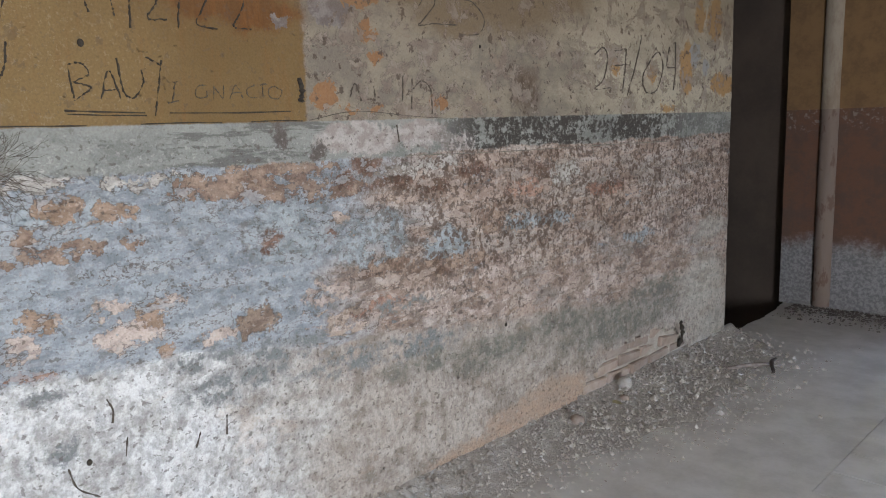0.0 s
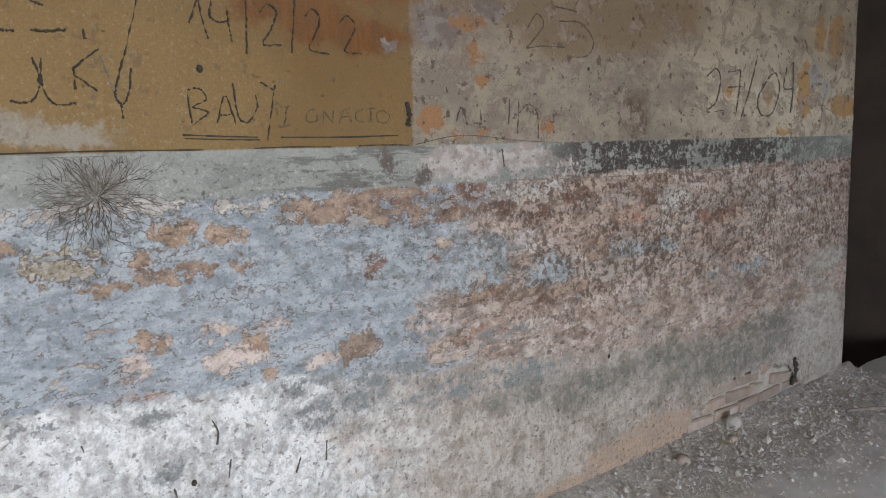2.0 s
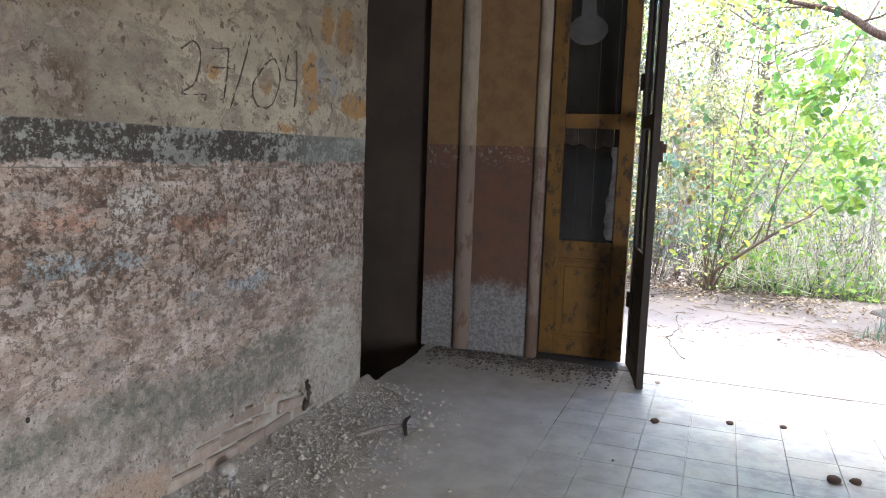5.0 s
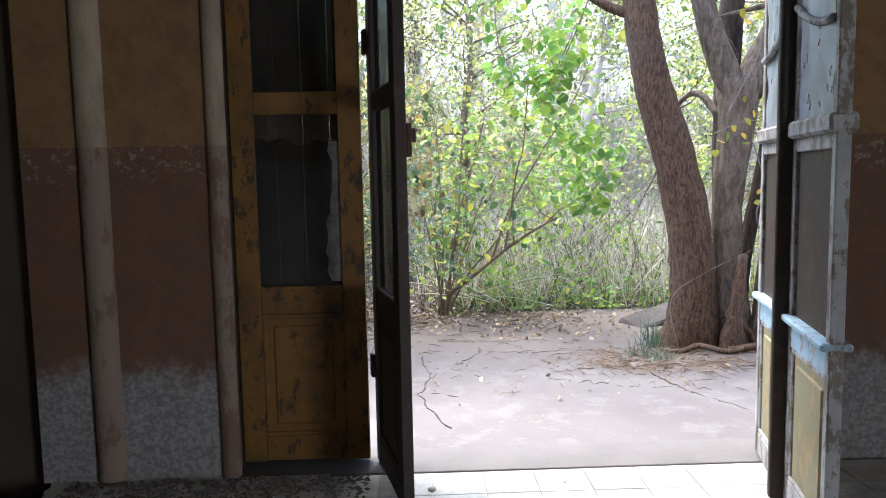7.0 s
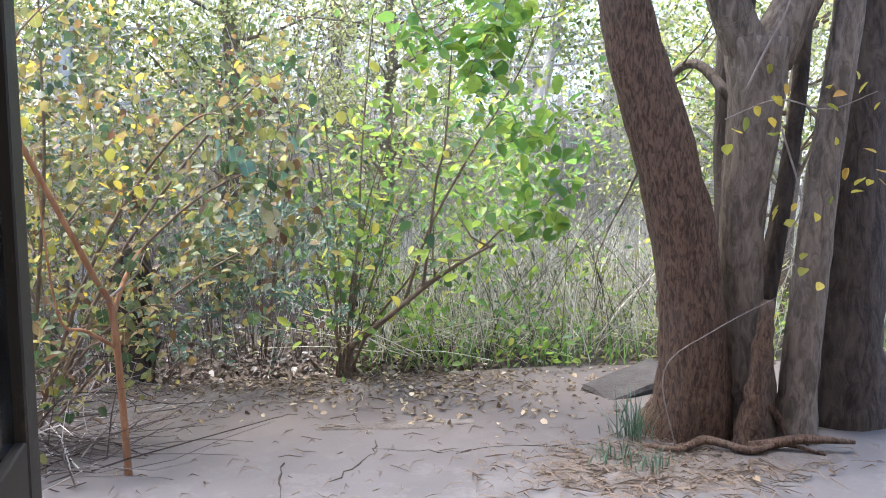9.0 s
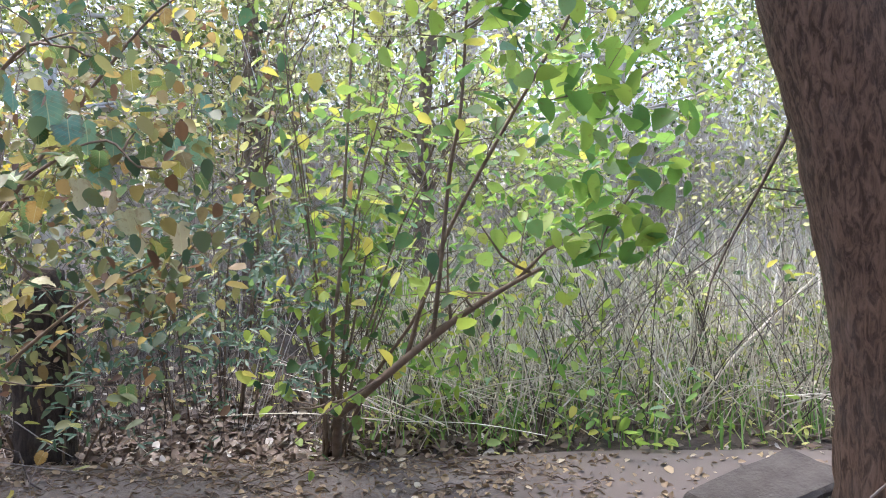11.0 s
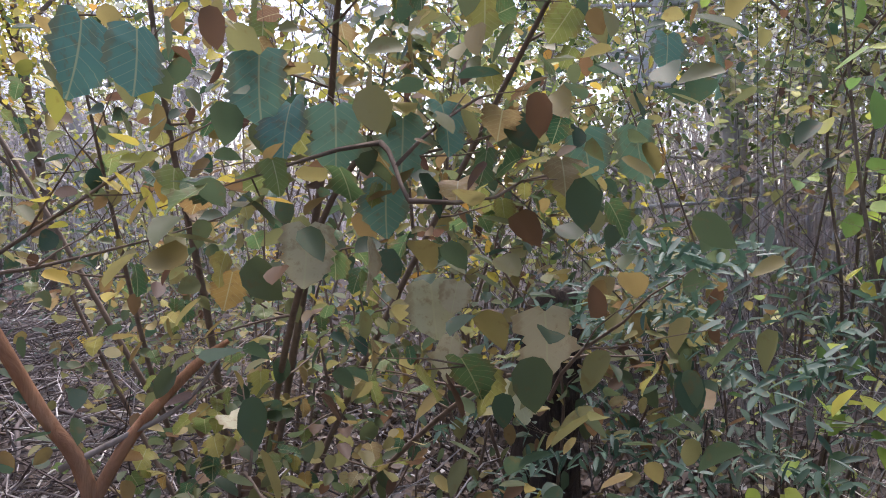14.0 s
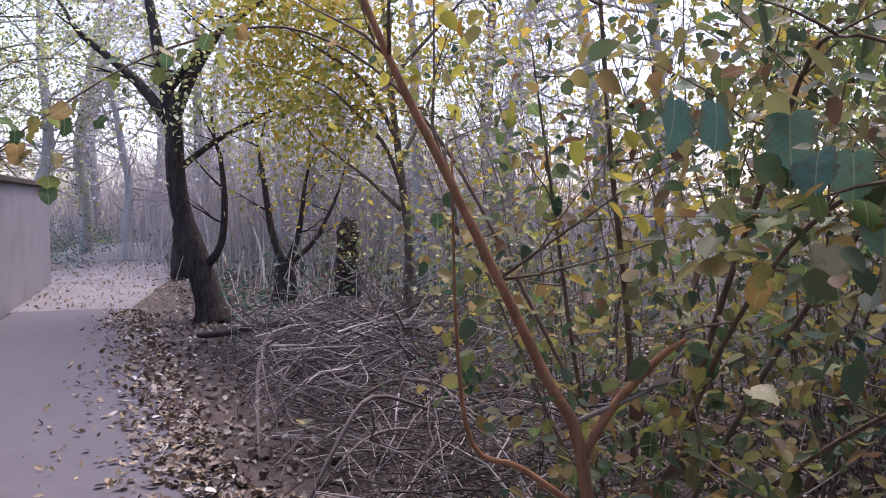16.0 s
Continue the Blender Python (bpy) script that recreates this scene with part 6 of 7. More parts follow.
shrub("terrace_shrub", "many-stemmed shrub with yellow-green leaves at the terrace edge", stems, M_LEAF_GREEN, 820, 0.085, 0.10, 50)

# broad-leaved sprays hanging into view above the shrub
shrub("overhanging_branch", "overhanging branch with broad bright green leaves",
      [([(1.95, 10.40, 3.3), (1.7, 10.20, 2.75), (1.5, 10.10, 2.35), (1.35, 10.05, 2.1)], 0.010), ([(1.75, 10.45, 2.85), (1.55, 10.10, 2.5), (1.40, 9.90, 2.25), (1.3, 9.80, 2.05)], 0.008),
       ([(1.0, 10.70, 3.2), (1.0, 10.40, 2.7), (1.1, 10.20, 2.35), (1.0, 10.10, 2.15)], 0.009), ([(2.1, 10.60, 1.9), (1.85, 10.20, 1.75), (1.65, 10.00, 1.7), (1.5, 9.90, 1.66)], 0.007),
       ([(2.0, 10.50, 1.5), (1.9, 10.20, 1.35), (1.75, 10.00, 1.2), (1.7, 9.90, 1.1)], 0.007)], M_LEAF_BRIGHT, 430, 0.105, 0.09, 51, category="branch", levels=1, twig_len=0.35)

# square dark stump by the path
st = thing("tree_stump", "dark sawn tree stump at the terrace edge", "stump", (-1.17, 11.45, -0.15))
part("trunk", limb_mesh("trunk", [(-1.17, 11.45, -0.2), (-1.17, 11.45, 0.1), (-1.17, 11.45, 0.5), (-1.16, 11.45, 0.8), (-1.14, 11.46, 1.0)], [0.18, 0.165, 0.16, 0.155, 0.10], M_BARK_DARK, 10, 4, random.Random(5), 0.07), None, st)
part("broken_prong", limb_mesh("broken_prong", [(-1.05, 11.42, 0.02), (-1.0, 11.40, 0.15), (-0.93, 11.38, 0.28)], [0.05, 0.04, 0.02], M_BARK_DARK, 7, 3), None, st)

# ---- leafy thicket that the path turns past ----
shrub("vine_thicket", "tangled thicket of yellowing vine leaves over the stump",
      [([(-1.0, 11.3, -0.1), (-0.9, 11.2, 0.7), (-1.1, 11.0, 1.2), (-0.7, 10.9, 1.5)], 0.008), ([(-1.3, 11.4, -0.1), (-1.5, 11.2, 0.8), (-1.4, 11.0, 1.6), (-1.2, 10.9, 2.2)], 0.010),
       ([(-0.9, 11.3, -0.1), (-0.5, 11.2, 0.6), (-0.3, 11.0, 0.9), (-0.2, 10.9, 0.7)], 0.007), ([(-1.6, 11.4, -0.1), (-1.9, 11.3, 0.9), (-1.8, 11.1, 1.9), (-1.6, 11.0, 2.8)], 0.012)],
      M_LEAF_OLIVE, 1500, 0.07, 0.13, 52)
LEAF_SHAPES = []
for i in range(6):
    r = random.Random(100 + i)
    n = 15
    V, F = [(0, 0, 0)], []
    prof = list(np.interp(np.linspace(0, 1, n), [0, 0.06, 0.16, 0.3, 0.45, 0.6, 0.75, 0.88, 1.0], [0.12, 0.35, 0.46, 0.51, 0.51, 0.47, 0.38, 0.24, 0.03]))
    for k in range(n):
        u = k / (n - 1)
        V.append((u, 0, -0.20 * u * u))
    for sgn in (-1, 1):
        for k in range(n):
            u = k / (n - 1)
            w = prof[k] * (r.uniform(0.80, 0.93) if k % 2 else r.uniform(0.98, 1.10))
            if i % 2 == 0:
                w *= 0.92 + 0.24 * math.sin(u * 12.5 + 0.8 * sgn + i)
            V.append((u - 0.10 * (k < 4), sgn * w, -0.20 * u * u + 0.24 * w * (1 if i % 3 else -0.6) + 0.16 * math.sin(u * 7 + i) * w * sgn + r.uniform(-0.025, 0.025)))
    for k in range(n - 1):
        F.append((1 + k, 2 + k, 2 + k + n, 1 + k + n))
        F.append((2 + k, 1 + k, 1 + k + 2 * n, 2 + k + 2 * n))
    LEAF_SHAPES.append((V, F))
leaf_meshes = {mat.name: [mesh_of("leaf", v[0], v[1], mat, True) for v in LEAF_SHAPES] for mat in (M_LEAF_NEAR, M_LEAF_BLUE, M_LEAF_PALE)}


def single_leaf(parent, base, at, size, mat, rng, pitch=None, yaw=None):
    ob = new("leaf", leaf_meshes[mat.name][rng.randint(0, 5)])
    p = rng.gauss(-45, 30) if pitch is None else pitch
    ya = rng.uniform(0, 360) if yaw is None else yaw
    ob.parent = parent
    ob.matrix_basis = Matrix.Translation(Vector(at) - Vector(base)) @ pose(0, 0, 0, rng.gauss(0, 30), -p, ya) @ Matrix.Diagonal((size, size, size, 1))
    return ob


rng = random.Random(9)
NB = (-1.35, 10.0, -0.14)
near_shrub = thing("mulberry_shrub", "leggy shrub with broad green, olive and yellowed leaves", "shrub", NB)
tips = []
near_stems = []
for pts, r in (([NB, (-0.95, 9.95, 0.9), (-0.55, 9.8, 1.5), (-0.2, 9.6, 1.8), (0.05, 9.45, 1.78)], 0.014), ([NB, (-0.8, 9.8, 0.8), (-0.3, 9.6, 1.3), (0.1, 9.45, 1.5), (0.25, 9.4, 1.42)], 0.011),
               ([NB, (-1.15, 9.8, 0.9), (-1.0, 9.6, 1.6), (-0.95, 9.5, 2.2), (-0.9, 9.4, 2.7)], 0.014), ([NB, (-1.0, 9.8, 0.4), (-0.6, 9.6, 0.75), (-0.3, 9.5, 0.8)], 0.010),
               ([NB, (-1.3, 9.7, 0.7), (-1.2, 9.5, 1.45), (-1.2, 9.4, 2.0)], 0.012), ([NB, (-0.9, 10.2, 0.9), (-0.4, 10.2, 1.6), (0.0, 10.1, 2.0), (0.2, 10.0, 2.1)], 0.013),
               ([NB, (-1.1, 9.7, 0.3), (-0.9, 9.5, 0.55), (-0.75, 9.4, 0.6)], 0.009), ([NB, (-0.8, 10.1, 0.5), (-0.3, 10.0, 0.9), (0.1, 9.8, 1.1), (0.25, 9.7, 1.1)], 0.010), ([NB, (-1.7, 9.7, 0.7), (-1.9, 9.5, 1.3), (-2.0, 9.3, 1.9)], 0.011)):
    V, F = [], []
    p = smooth_path(pts, 5)
    tube_into(V, F, p, spread([r, r * 0.8, r * 0.5, r * 0.25], len(p)), 6)
    for q in p[4::2]:
        grow(V, F, tips, q, Vector((rng.gauss(0, 1), rng.gauss(0, 1), rng.gauss(0.2, 0.4))), rng.uniform(0.25, 0.5), 0.004, 1, rng, 4, 0.35, (1, 2), 0.0)
    part("stem", mesh_of("stem", V, F, M_TWIG, True), None, near_shrub)
for i in range(380):
    q = rng.choice(tips) + Vector((rng.gauss(0, 0.05), rng.gauss(0, 0.05), rng.gauss(0, 0.05)))
    q.y = max(q.y, 9.12)
    if q.x > 0.45 or (q - Vector((0.6, 8.7, q.z))).length < 0.55:
        continue
    single_leaf(near_shrub, NB, q, rng.uniform(0.036, 0.074), M_LEAF_NEAR, rng)
for at, size, mat, pit, ya in (((0.10, 9.34, 1.38), 0.085, M_LEAF_PALE, -72, 325), ((0.16, 9.40, 1.36), 0.08, M_LEAF_PALE, -80, 20), ((0.15, 9.53, 1.29), 0.085, M_LEAF_PALE, -60, 330), ((0.21, 9.53, 1.30), 0.05, M_LEAF_PALE, -50, 300), ((0.27, 9.66, 1.25), 0.1, M_LEAF_PALE, -75, 330), ((0.24, 9.62, 1.14), 0.075, M_LEAF_PALE, -30, 340), ((-0.00, 9.27, 1.10), 0.06, M_LEAF_PALE, -5, 10), ((0.18, 9.55, 1.21), 0.07, M_LEAF_PALE, -60, 290), ((-0.01, 9.08, 1.64), 0.1, M_LEAF_BLUE, -75, 330), ((0.04, 9.13, 1.63), 0.085, M_LEAF_BLUE, -70, 345), ((0.04, 9.30, 1.62), 0.1, M_LEAF_BLUE, -72, 320), ((0.09, 9.32, 1.55), 0.09, M_LEAF_BLUE, -60, 300), ((0.11, 9.38, 1.55), 0.095, M_LEAF_BLUE, -75, 335), ((0.14, 9.48, 1.54), 0.09, M_LEAF_BLUE, -70, 320), ((0.18, 9.52, 1.56), 0.08, M_LEAF_BLUE, -60, 350), ((0.09, 9.49, 1.45), 0.09, M_LEAF_BLUE, -70, 310), ((0.20, 9.84, 1.54), 0.09, M_LEAF_BLUE, -75, 330), ((0.26, 9.91, 1.55), 0.1, M_LEAF_BLUE, -75, 320), ((0.32, 10.06, 1.69), 0.09, M_LEAF_BLUE, -70, 340), ((0.26, 10.00, 1.72), 0.08, M_LEAF_BLUE, -65, 310)):
    single_leaf(near_shrub, NB, at, size, mat, rng, pit, ya)
spray = smooth_path([(-1.3, 9.7, 0.7), (-1.75, 9.25, 1.75), (-1.85, 8.75, 2.12), (-1.75, 8.25, 2.0), (-1.66, 7.85, 1.72), (-1.62, 7.7, 1.58)], 6)
V, F = [], []
tube_into(V, F, spray, spread([0.010, 0.006, 0.004, 0.002], len(spray)), 5)
part("stem", mesh_of("stem", V, F, M_TWIG, True), None, near_shrub)
for q in spray[15:]:
    for _ in range(2):
        single_leaf(near_shrub, NB, q + Vector((rng.gauss(0, 0.06), rng.gauss(0, 0.06), rng.gauss(-0.02, 0.05))), rng.uniform(0.05, 0.085), M_LEAF_NEAR, rng)
r = np.random.RandomState(61)
part("small_leaves", leaf_cloud("small_leaves", scatter(tips, 1700, 0.13, 62), r.uniform(0.035, 0.075, 1700), M_LEAF_OLIVE, 63), None, near_shrub)
# pinnate undergrowth
rf = random.Random(640)
fern = []
for k in range(60):
    o = Vector((rf.uniform(-0.6, 0.6), rf.uniform(10.3, 11.3), rf.uniform(0.35, 1.35)))
    d = Vector((rf.gauss(0, 1), rf.gauss(-0.6, 0.6), rf.gauss(-0.1, 0.3))).normalized()
    for s in range(9):
        for sd in (-1, 1):
            fern.append(o + d * (0.035 * s) + Vector((-d.y, d.x, 0)) * (0.025 * sd) + Vector((0, 0, -0.004 * s * s * 0.3)))
for k in range(16):
    o = Vector((rf.gauss(0.32, 0.26), rf.gauss(10.4, 0.22), rf.gauss(1.24, 0.13)))
    d = Vector((rf.gauss(0.3, 1), rf.gauss(-0.5, 0.5), rf.gauss(-0.15, 0.3))).normalized()
    for s in range(9):
        for sd in (-1, 1):
            fern.append(o + d * (0.035 * s) + Vector((-d.y, d.x, 0)) * (0.025 * sd) + Vector((0, 0, -0.0012 * s * s)))
solo("pinnate_undergrowth", leaf_cloud("pinnate_undergrowth", fern, np.full(len(fern), 0.055), M_FERN, 64, 0.25, 0.32), None, "dark blue-green pinnate undergrowth leaves", "undergrowth", "stuff")

# orange-brown sapling with a fork near the ground
SB = (-0.56, 9.34, -0.12)
sap = thing("sapling", "leaning orange-brown sapling forked near the ground", "sapling", SB)
part("trunk", limb_mesh("trunk", [SB, (-0.565, 9.30, 0.4), (-0.575, 9.245, 0.82), (-0.62, 9.175, 0.98), (-0.70, 9.06, 1.25), (-0.79, 8.93, 1.55), (-0.88, 8.80, 1.85), (-0.98, 8.68, 2.2), (-1.1, 8.55, 2.7)], [0.020, 0.018, 0.017, 0.0155, 0.014, 0.013, 0.011, 0.009, 0.005], M_BARK_ORANGE, 9, 4, random.Random(2), 0.05), None, sap)
part("side_stem", limb_mesh("side_stem", [(-0.574, 9.25, 0.78), (-0.55, 9.33, 0.92), (-0.52, 9.45, 1.05), (-0.5, 9.52, 1.10)], [0.015, 0.013, 0.011, 0.006], M_BARK_ORANGE, 8, 4), None, sap)
part("side_stem", limb_mesh("side_stem", [(-0.57, 9.28, 0.62), (-0.66, 9.12, 0.74), (-0.72, 9.0, 0.80), (-0.75, 8.96, 1.1), (-0.78, 8.95, 1.6)], [0.011, 0.009, 0.007, 0.005, 0.003], M_BARK_ORANGE, 8, 4), None, sap)
part("bare_twig", limb_mesh("bare_twig", [(-0.6, 9.2, 0.86), (-0.55, 9.32, 0.92), (-0.5, 9.42, 0.98), (-0.48, 9.5, 1.08)], [0.008, 0.007, 0.005, 0.003], M_DEAD, 5, 4), None, sap, "bleached bare twig")
V, F, st_tips = [], [], []
rng = random.Random(65)
for q in ((-0.79, 8.93, 1.55), (-0.88, 8.8, 1.85), (-0.98, 8.68, 2.2), (-0.7, 9.06, 1.25), (-1.0, 8.65, 2.3)):
    for _ in range(2):
        grow(V, F, st_tips, q, Vector((rng.gauss(-0.3, 0.7), rng.gauss(0.4, 0.7), rng.gauss(0.5, 0.4))), 0.7, 0.006, 2, rng, 4, 0.3, (1, 3), 0.06)
part("twig_work", mesh_of("twig_work", V, F, M_TWIG, True), None, sap)
part("leaves", leaf_cloud("leaves", scatter(st_tips, 190, 0.05, 66), np.random.RandomState(3).uniform(0.035, 0.07, 190), M_LEAF_YELLOW, 67), None, sap)

# twiggy thicket behind the sapling
for i, (x, y, lab, mat, n) in enumerate(((-2.4, 10.6, "thicket of thin brown stems with olive leaves", M_LEAF_OLIVE, 420), (-1.5, 10.9, "thicket of thin stems with yellow leaves", M_LEAF_YELLOW, 380), (-3.8, 11.2, "bare thicket with few yellow leaves", M_LEAF_YELLOW, 360),
                                         (-5.9, 11.4, "bare thicket with few yellow leaves", M_LEAF_YELLOW, 260), (-0.5, 12.4, "thicket of thin stems with olive leaves", M_LEAF_OLIVE, 260), (-3.0, 12.8, "thicket with olive leaves", M_LEAF_OLIVE, 700))):
    r = random.Random(200 + i)
    stems = []
    for _ in range(9):
        a, b = r.uniform(-1.0, 1.0), r.uniform(-0.9, 0.9)
        stems.append(([(x + a * 0.35, y + b * 0.35, -0.15), (x + a * 0.6, y + b * 0.6, 0.9), (x + a + r.gauss(0, 0.15), y + b + r.gauss(0, 0.15), 1.8), (x + a * 1.5, y + b * 1.5, r.uniform(2.3, 3.4))], r.uniform(0.004, 0.010)))
    shrub("thicket", lab, stems, mat, n * 2, 0.06, 0.14, 210 + i, levels=2, twig_len=0.8)

# dark tree by the path
tree("path_tree", "dark-barked leaning tree beside the path",
     [(-9.3, 8.85, -0.15), (-9.35, 8.8, 0.15), (-9.5, 8.65, 0.7), (-9.7, 8.45, 1.4), (-9.75, 8.38, 2.0), (-9.8, 8.36, 2.6), (-9.9, 8.2, 3.4), (-10.1, 8.0, 4.6)], [0.27, 0.19, 0.16, 0.135, 0.125, 0.115, 0.085, 0.05], M_BARK_DARK,
     [([(-9.45, 8.72, 0.55), (-9.3, 8.95, 0.9), (-9.3, 9.0, 1.5), (-9.35, 8.95, 2.1)], [0.07, 0.05, 0.045, 0.03]), ([(-9.8, 8.36, 2.6), (-9.9, 8.6, 3.2), (-10, 9.0, 3.9)], [0.10, 0.08, 0.05]),
      ([(-9.8, 8.36, 2.5), (-9.9, 7.9, 3.1), (-10.1, 7.2, 3.7)], [0.09, 0.07, 0.04]), ([(-9.75, 8.4, 1.9), (-9.5, 8.9, 2.3), (-9.2, 9.4, 2.6)], [0.05, 0.04, 0.02]), ([(-9.8, 8.3, 3.0), (-9.4, 8.9, 3.7), (-8.9, 9.6, 4.2)], [0.07, 0.05, 0.03])],
     (M_LEAF_FAR2, 2500, 0.075, 0.3), seed=31, lowest=1.9)
tree("path_tree", "small dark tree with thin upright limbs beside the path",
     [(-11.2, 10.1, -0.15), (-11.2, 10.1, 0.2), (-11.25, 10.1, 0.5)], [0.24, 0.18, 0.15], M_BARK_DARK,
     [([(-11.2, 10.1, 0.4), (-11.3, 9.9, 1.0), (-11.4, 9.8, 1.7), (-11.5, 9.7, 2.4)], [0.07, 0.06, 0.05, 0.03]), ([(-11.2, 10.1, 0.4), (-11.1, 10.3, 1.0), (-11.1, 10.4, 1.8)], [0.06, 0.05, 0.03]), ([(-11.2, 10.1, 0.4), (-11.2, 10.6, 0.9), (-11.2, 10.9, 1.5)], [0.05, 0.04, 0.03])],
     (M_LEAF_YELLOW, 700, 0.07, 0.25), seed=32)
tree("yellow_tree", "slender tree with dense yellow autumn leaves by the path",
     [(-7.6, 10.3, -0.15), (-7.6, 10.3, 1.0), (-7.7, 10.2, 2.0), (-7.8, 10.1, 3.0), (-7.9, 10.0, 4.2)], [0.07, 0.055, 0.045, 0.035, 0.02], M_TWIG,
     [([(-7.65, 10.25, 1.6), (-7.4, 9.9, 2.2), (-7.2, 9.3, 2.7)], [0.03, 0.025, 0.015]), ([(-7.7, 10.2, 2.2), (-7.5, 9.7, 2.9), (-7.6, 9.1, 3.3)], [0.03, 0.025, 0.015]), ([(-7.6, 10.2, 1.4), (-7.8, 9.8, 1.8), (-7.9, 9.4, 2.1)], [0.03, 0.02, 0.012]), ([(-7.7, 10.2, 2.0), (-8.0, 10.6, 2.6), (-8.2, 10.9, 3.2)], [0.03, 0.025, 0.015]), ([(-7.8, 10.1, 2.8), (-7.5, 9.8, 3.4), (-7.2, 9.5, 3.9)], [0.03, 0.022, 0.012]),
      ([(-7.8, 10.1, 3.0), (-7.6, 10.6, 3.6), (-7.3, 11.0, 4.1)], [0.03, 0.022, 0.012])], (M_LEAF_YELLOW, 7500, 0.075, 0.28), seed=33, shift=(0, 0.75, 0))
for i, (x, y, h) in enumerate(((-15.5, 8.6, 1.3), (-11.5, 11.2, 1.25))):
    solo("tree_snag", limb_mesh("tree_snag", [(x, y, -0.15), (x, y, h * 0.4), (x + 0.05, y, h * 0.8), (x + 0.05, y + 0.03, h)], [0.26, 0.2, 0.19, 0.1], M_BARK_DARK, 9, 4, random.Random(i), 0.1), None, "short dark broken trunk in the litter", "stump")

# heap of dead branches
r = random.Random(71)
V, F = [], []
for _ in range(1900):
    x, y = r.uniform(-6.4, -0.7), 8.95 + abs(r.gauss(0, 0.8)) + 0.15
    h = max(0.02, r.gauss(0.50, 0.30)) * max(0.15, 1 - abs(x + 3.8) / 3.4)
    a = r.uniform(0, 6.283)
    L = r.uniform(0.3, 1.1)
    p = Vector((x, y, h - 0.1))
    d = Vector((math.cos(a), math.sin(a), r.gauss(0, 0.35))).normalized()
    pts = [p.copy()]
    for s in range(4):
        d = (d + Vector((r.gauss(0, 0.25), r.gauss(0, 0.25), r.gauss(0, 0.18)))).normalized()
        p = p + d * L / 4
        p.z = max(p.z, -0.10)
        p.y = max(p.y, 8.75)
        pts.append(p.copy())
    q = r.uniform(0.002, 0.006)
    tube_into(V, F, pts, [q, q * 0.9, q * 0.8, q * 0.6, q * 0.3], 4)
solo("brushwood_heap", mesh_of("brushwood_heap", V, F, M_BRUSH), None, "heap of tangled bleached dead branches", "brushwood", "stuff")
for i, (pts, rad) in enumerate((([(-4.6, 8.95, 0.42), (-4.3, 8.85, 0.25), (-3.9, 8.8, 0.05), (-3.4, 8.75, -0.08)], [0.010, 0.017, 0.015, 0.006]), ([(-5.4, 9.6, 0.25), (-4.6, 9.1, 0.5), (-4.1, 8.85, 0.42), (-3.4, 8.9, -0.05)], [0.006, 0.010, 0.009, 0.004]),
                                ([(-3.9, 9.2, 0.55), (-3.6, 8.9, 0.3), (-3.5, 9.0, 0.0), (-3.2, 8.8, -0.09)], [0.009, 0.012, 0.010, 0.005]), ([(-7.8, 8.6, -0.06), (-6.9, 8.8, 0.1), (-6.0, 9.3, 0.32), (-5.2, 9.9, 0.45)], [0.03, 0.035, 0.03, 0.02]),
                                ([(-2.9, 9.3, -0.06), (-2.3, 9.2, 0.0), (-1.6, 9.15, 0.02), (-1.0, 9.2, -0.04)], [0.012, 0.016, 0.015, 0.008]))):
    solo("dead_branch", limb_mesh("dead_branch", pts, rad, M_BARK_DARK if i == 3 else M_BRUSH, 7, 5, random.Random(i), 0.1), None, "bleached dead branch on the brushwood heap", "branch", group="dead branches")

rb = random.Random(72)
for i in range(16):
    x, y, h = rb.uniform(-5.4, -2.0), rb.uniform(8.95, 9.7), rb.uniform(0.3, 0.62)
    a, q = rb.uniform(-0.5, 0.5), rb.uniform(0.005, 0.012)
    f = rb.choice((-1, 1, 1))
    arc = [(x - 0.35 * f, y + 0.5, h * 0.7), (x, y + 0.1, h), (x + 0.18 * f + a * 0.3, y - 0.12 + rb.gauss(0, 0.05), h * 0.75), (x + 0.3 * f + a * 0.6, y - 0.28 + rb.gauss(0, 0.06), h * 0.2), (x + 0.36 * f + a * 0.8, max(8.7, y - 0.36), -0.06)]
    solo("dead_branch", limb_mesh("dead_branch", arc, [q * 0.8, q, q * 0.9, q * 0.6, q * 0.3], M_BRUSH, 6, 4, rb, 0.12), None, "drooping bleached branch of the brushwood heap", "branch", group="dead branches")

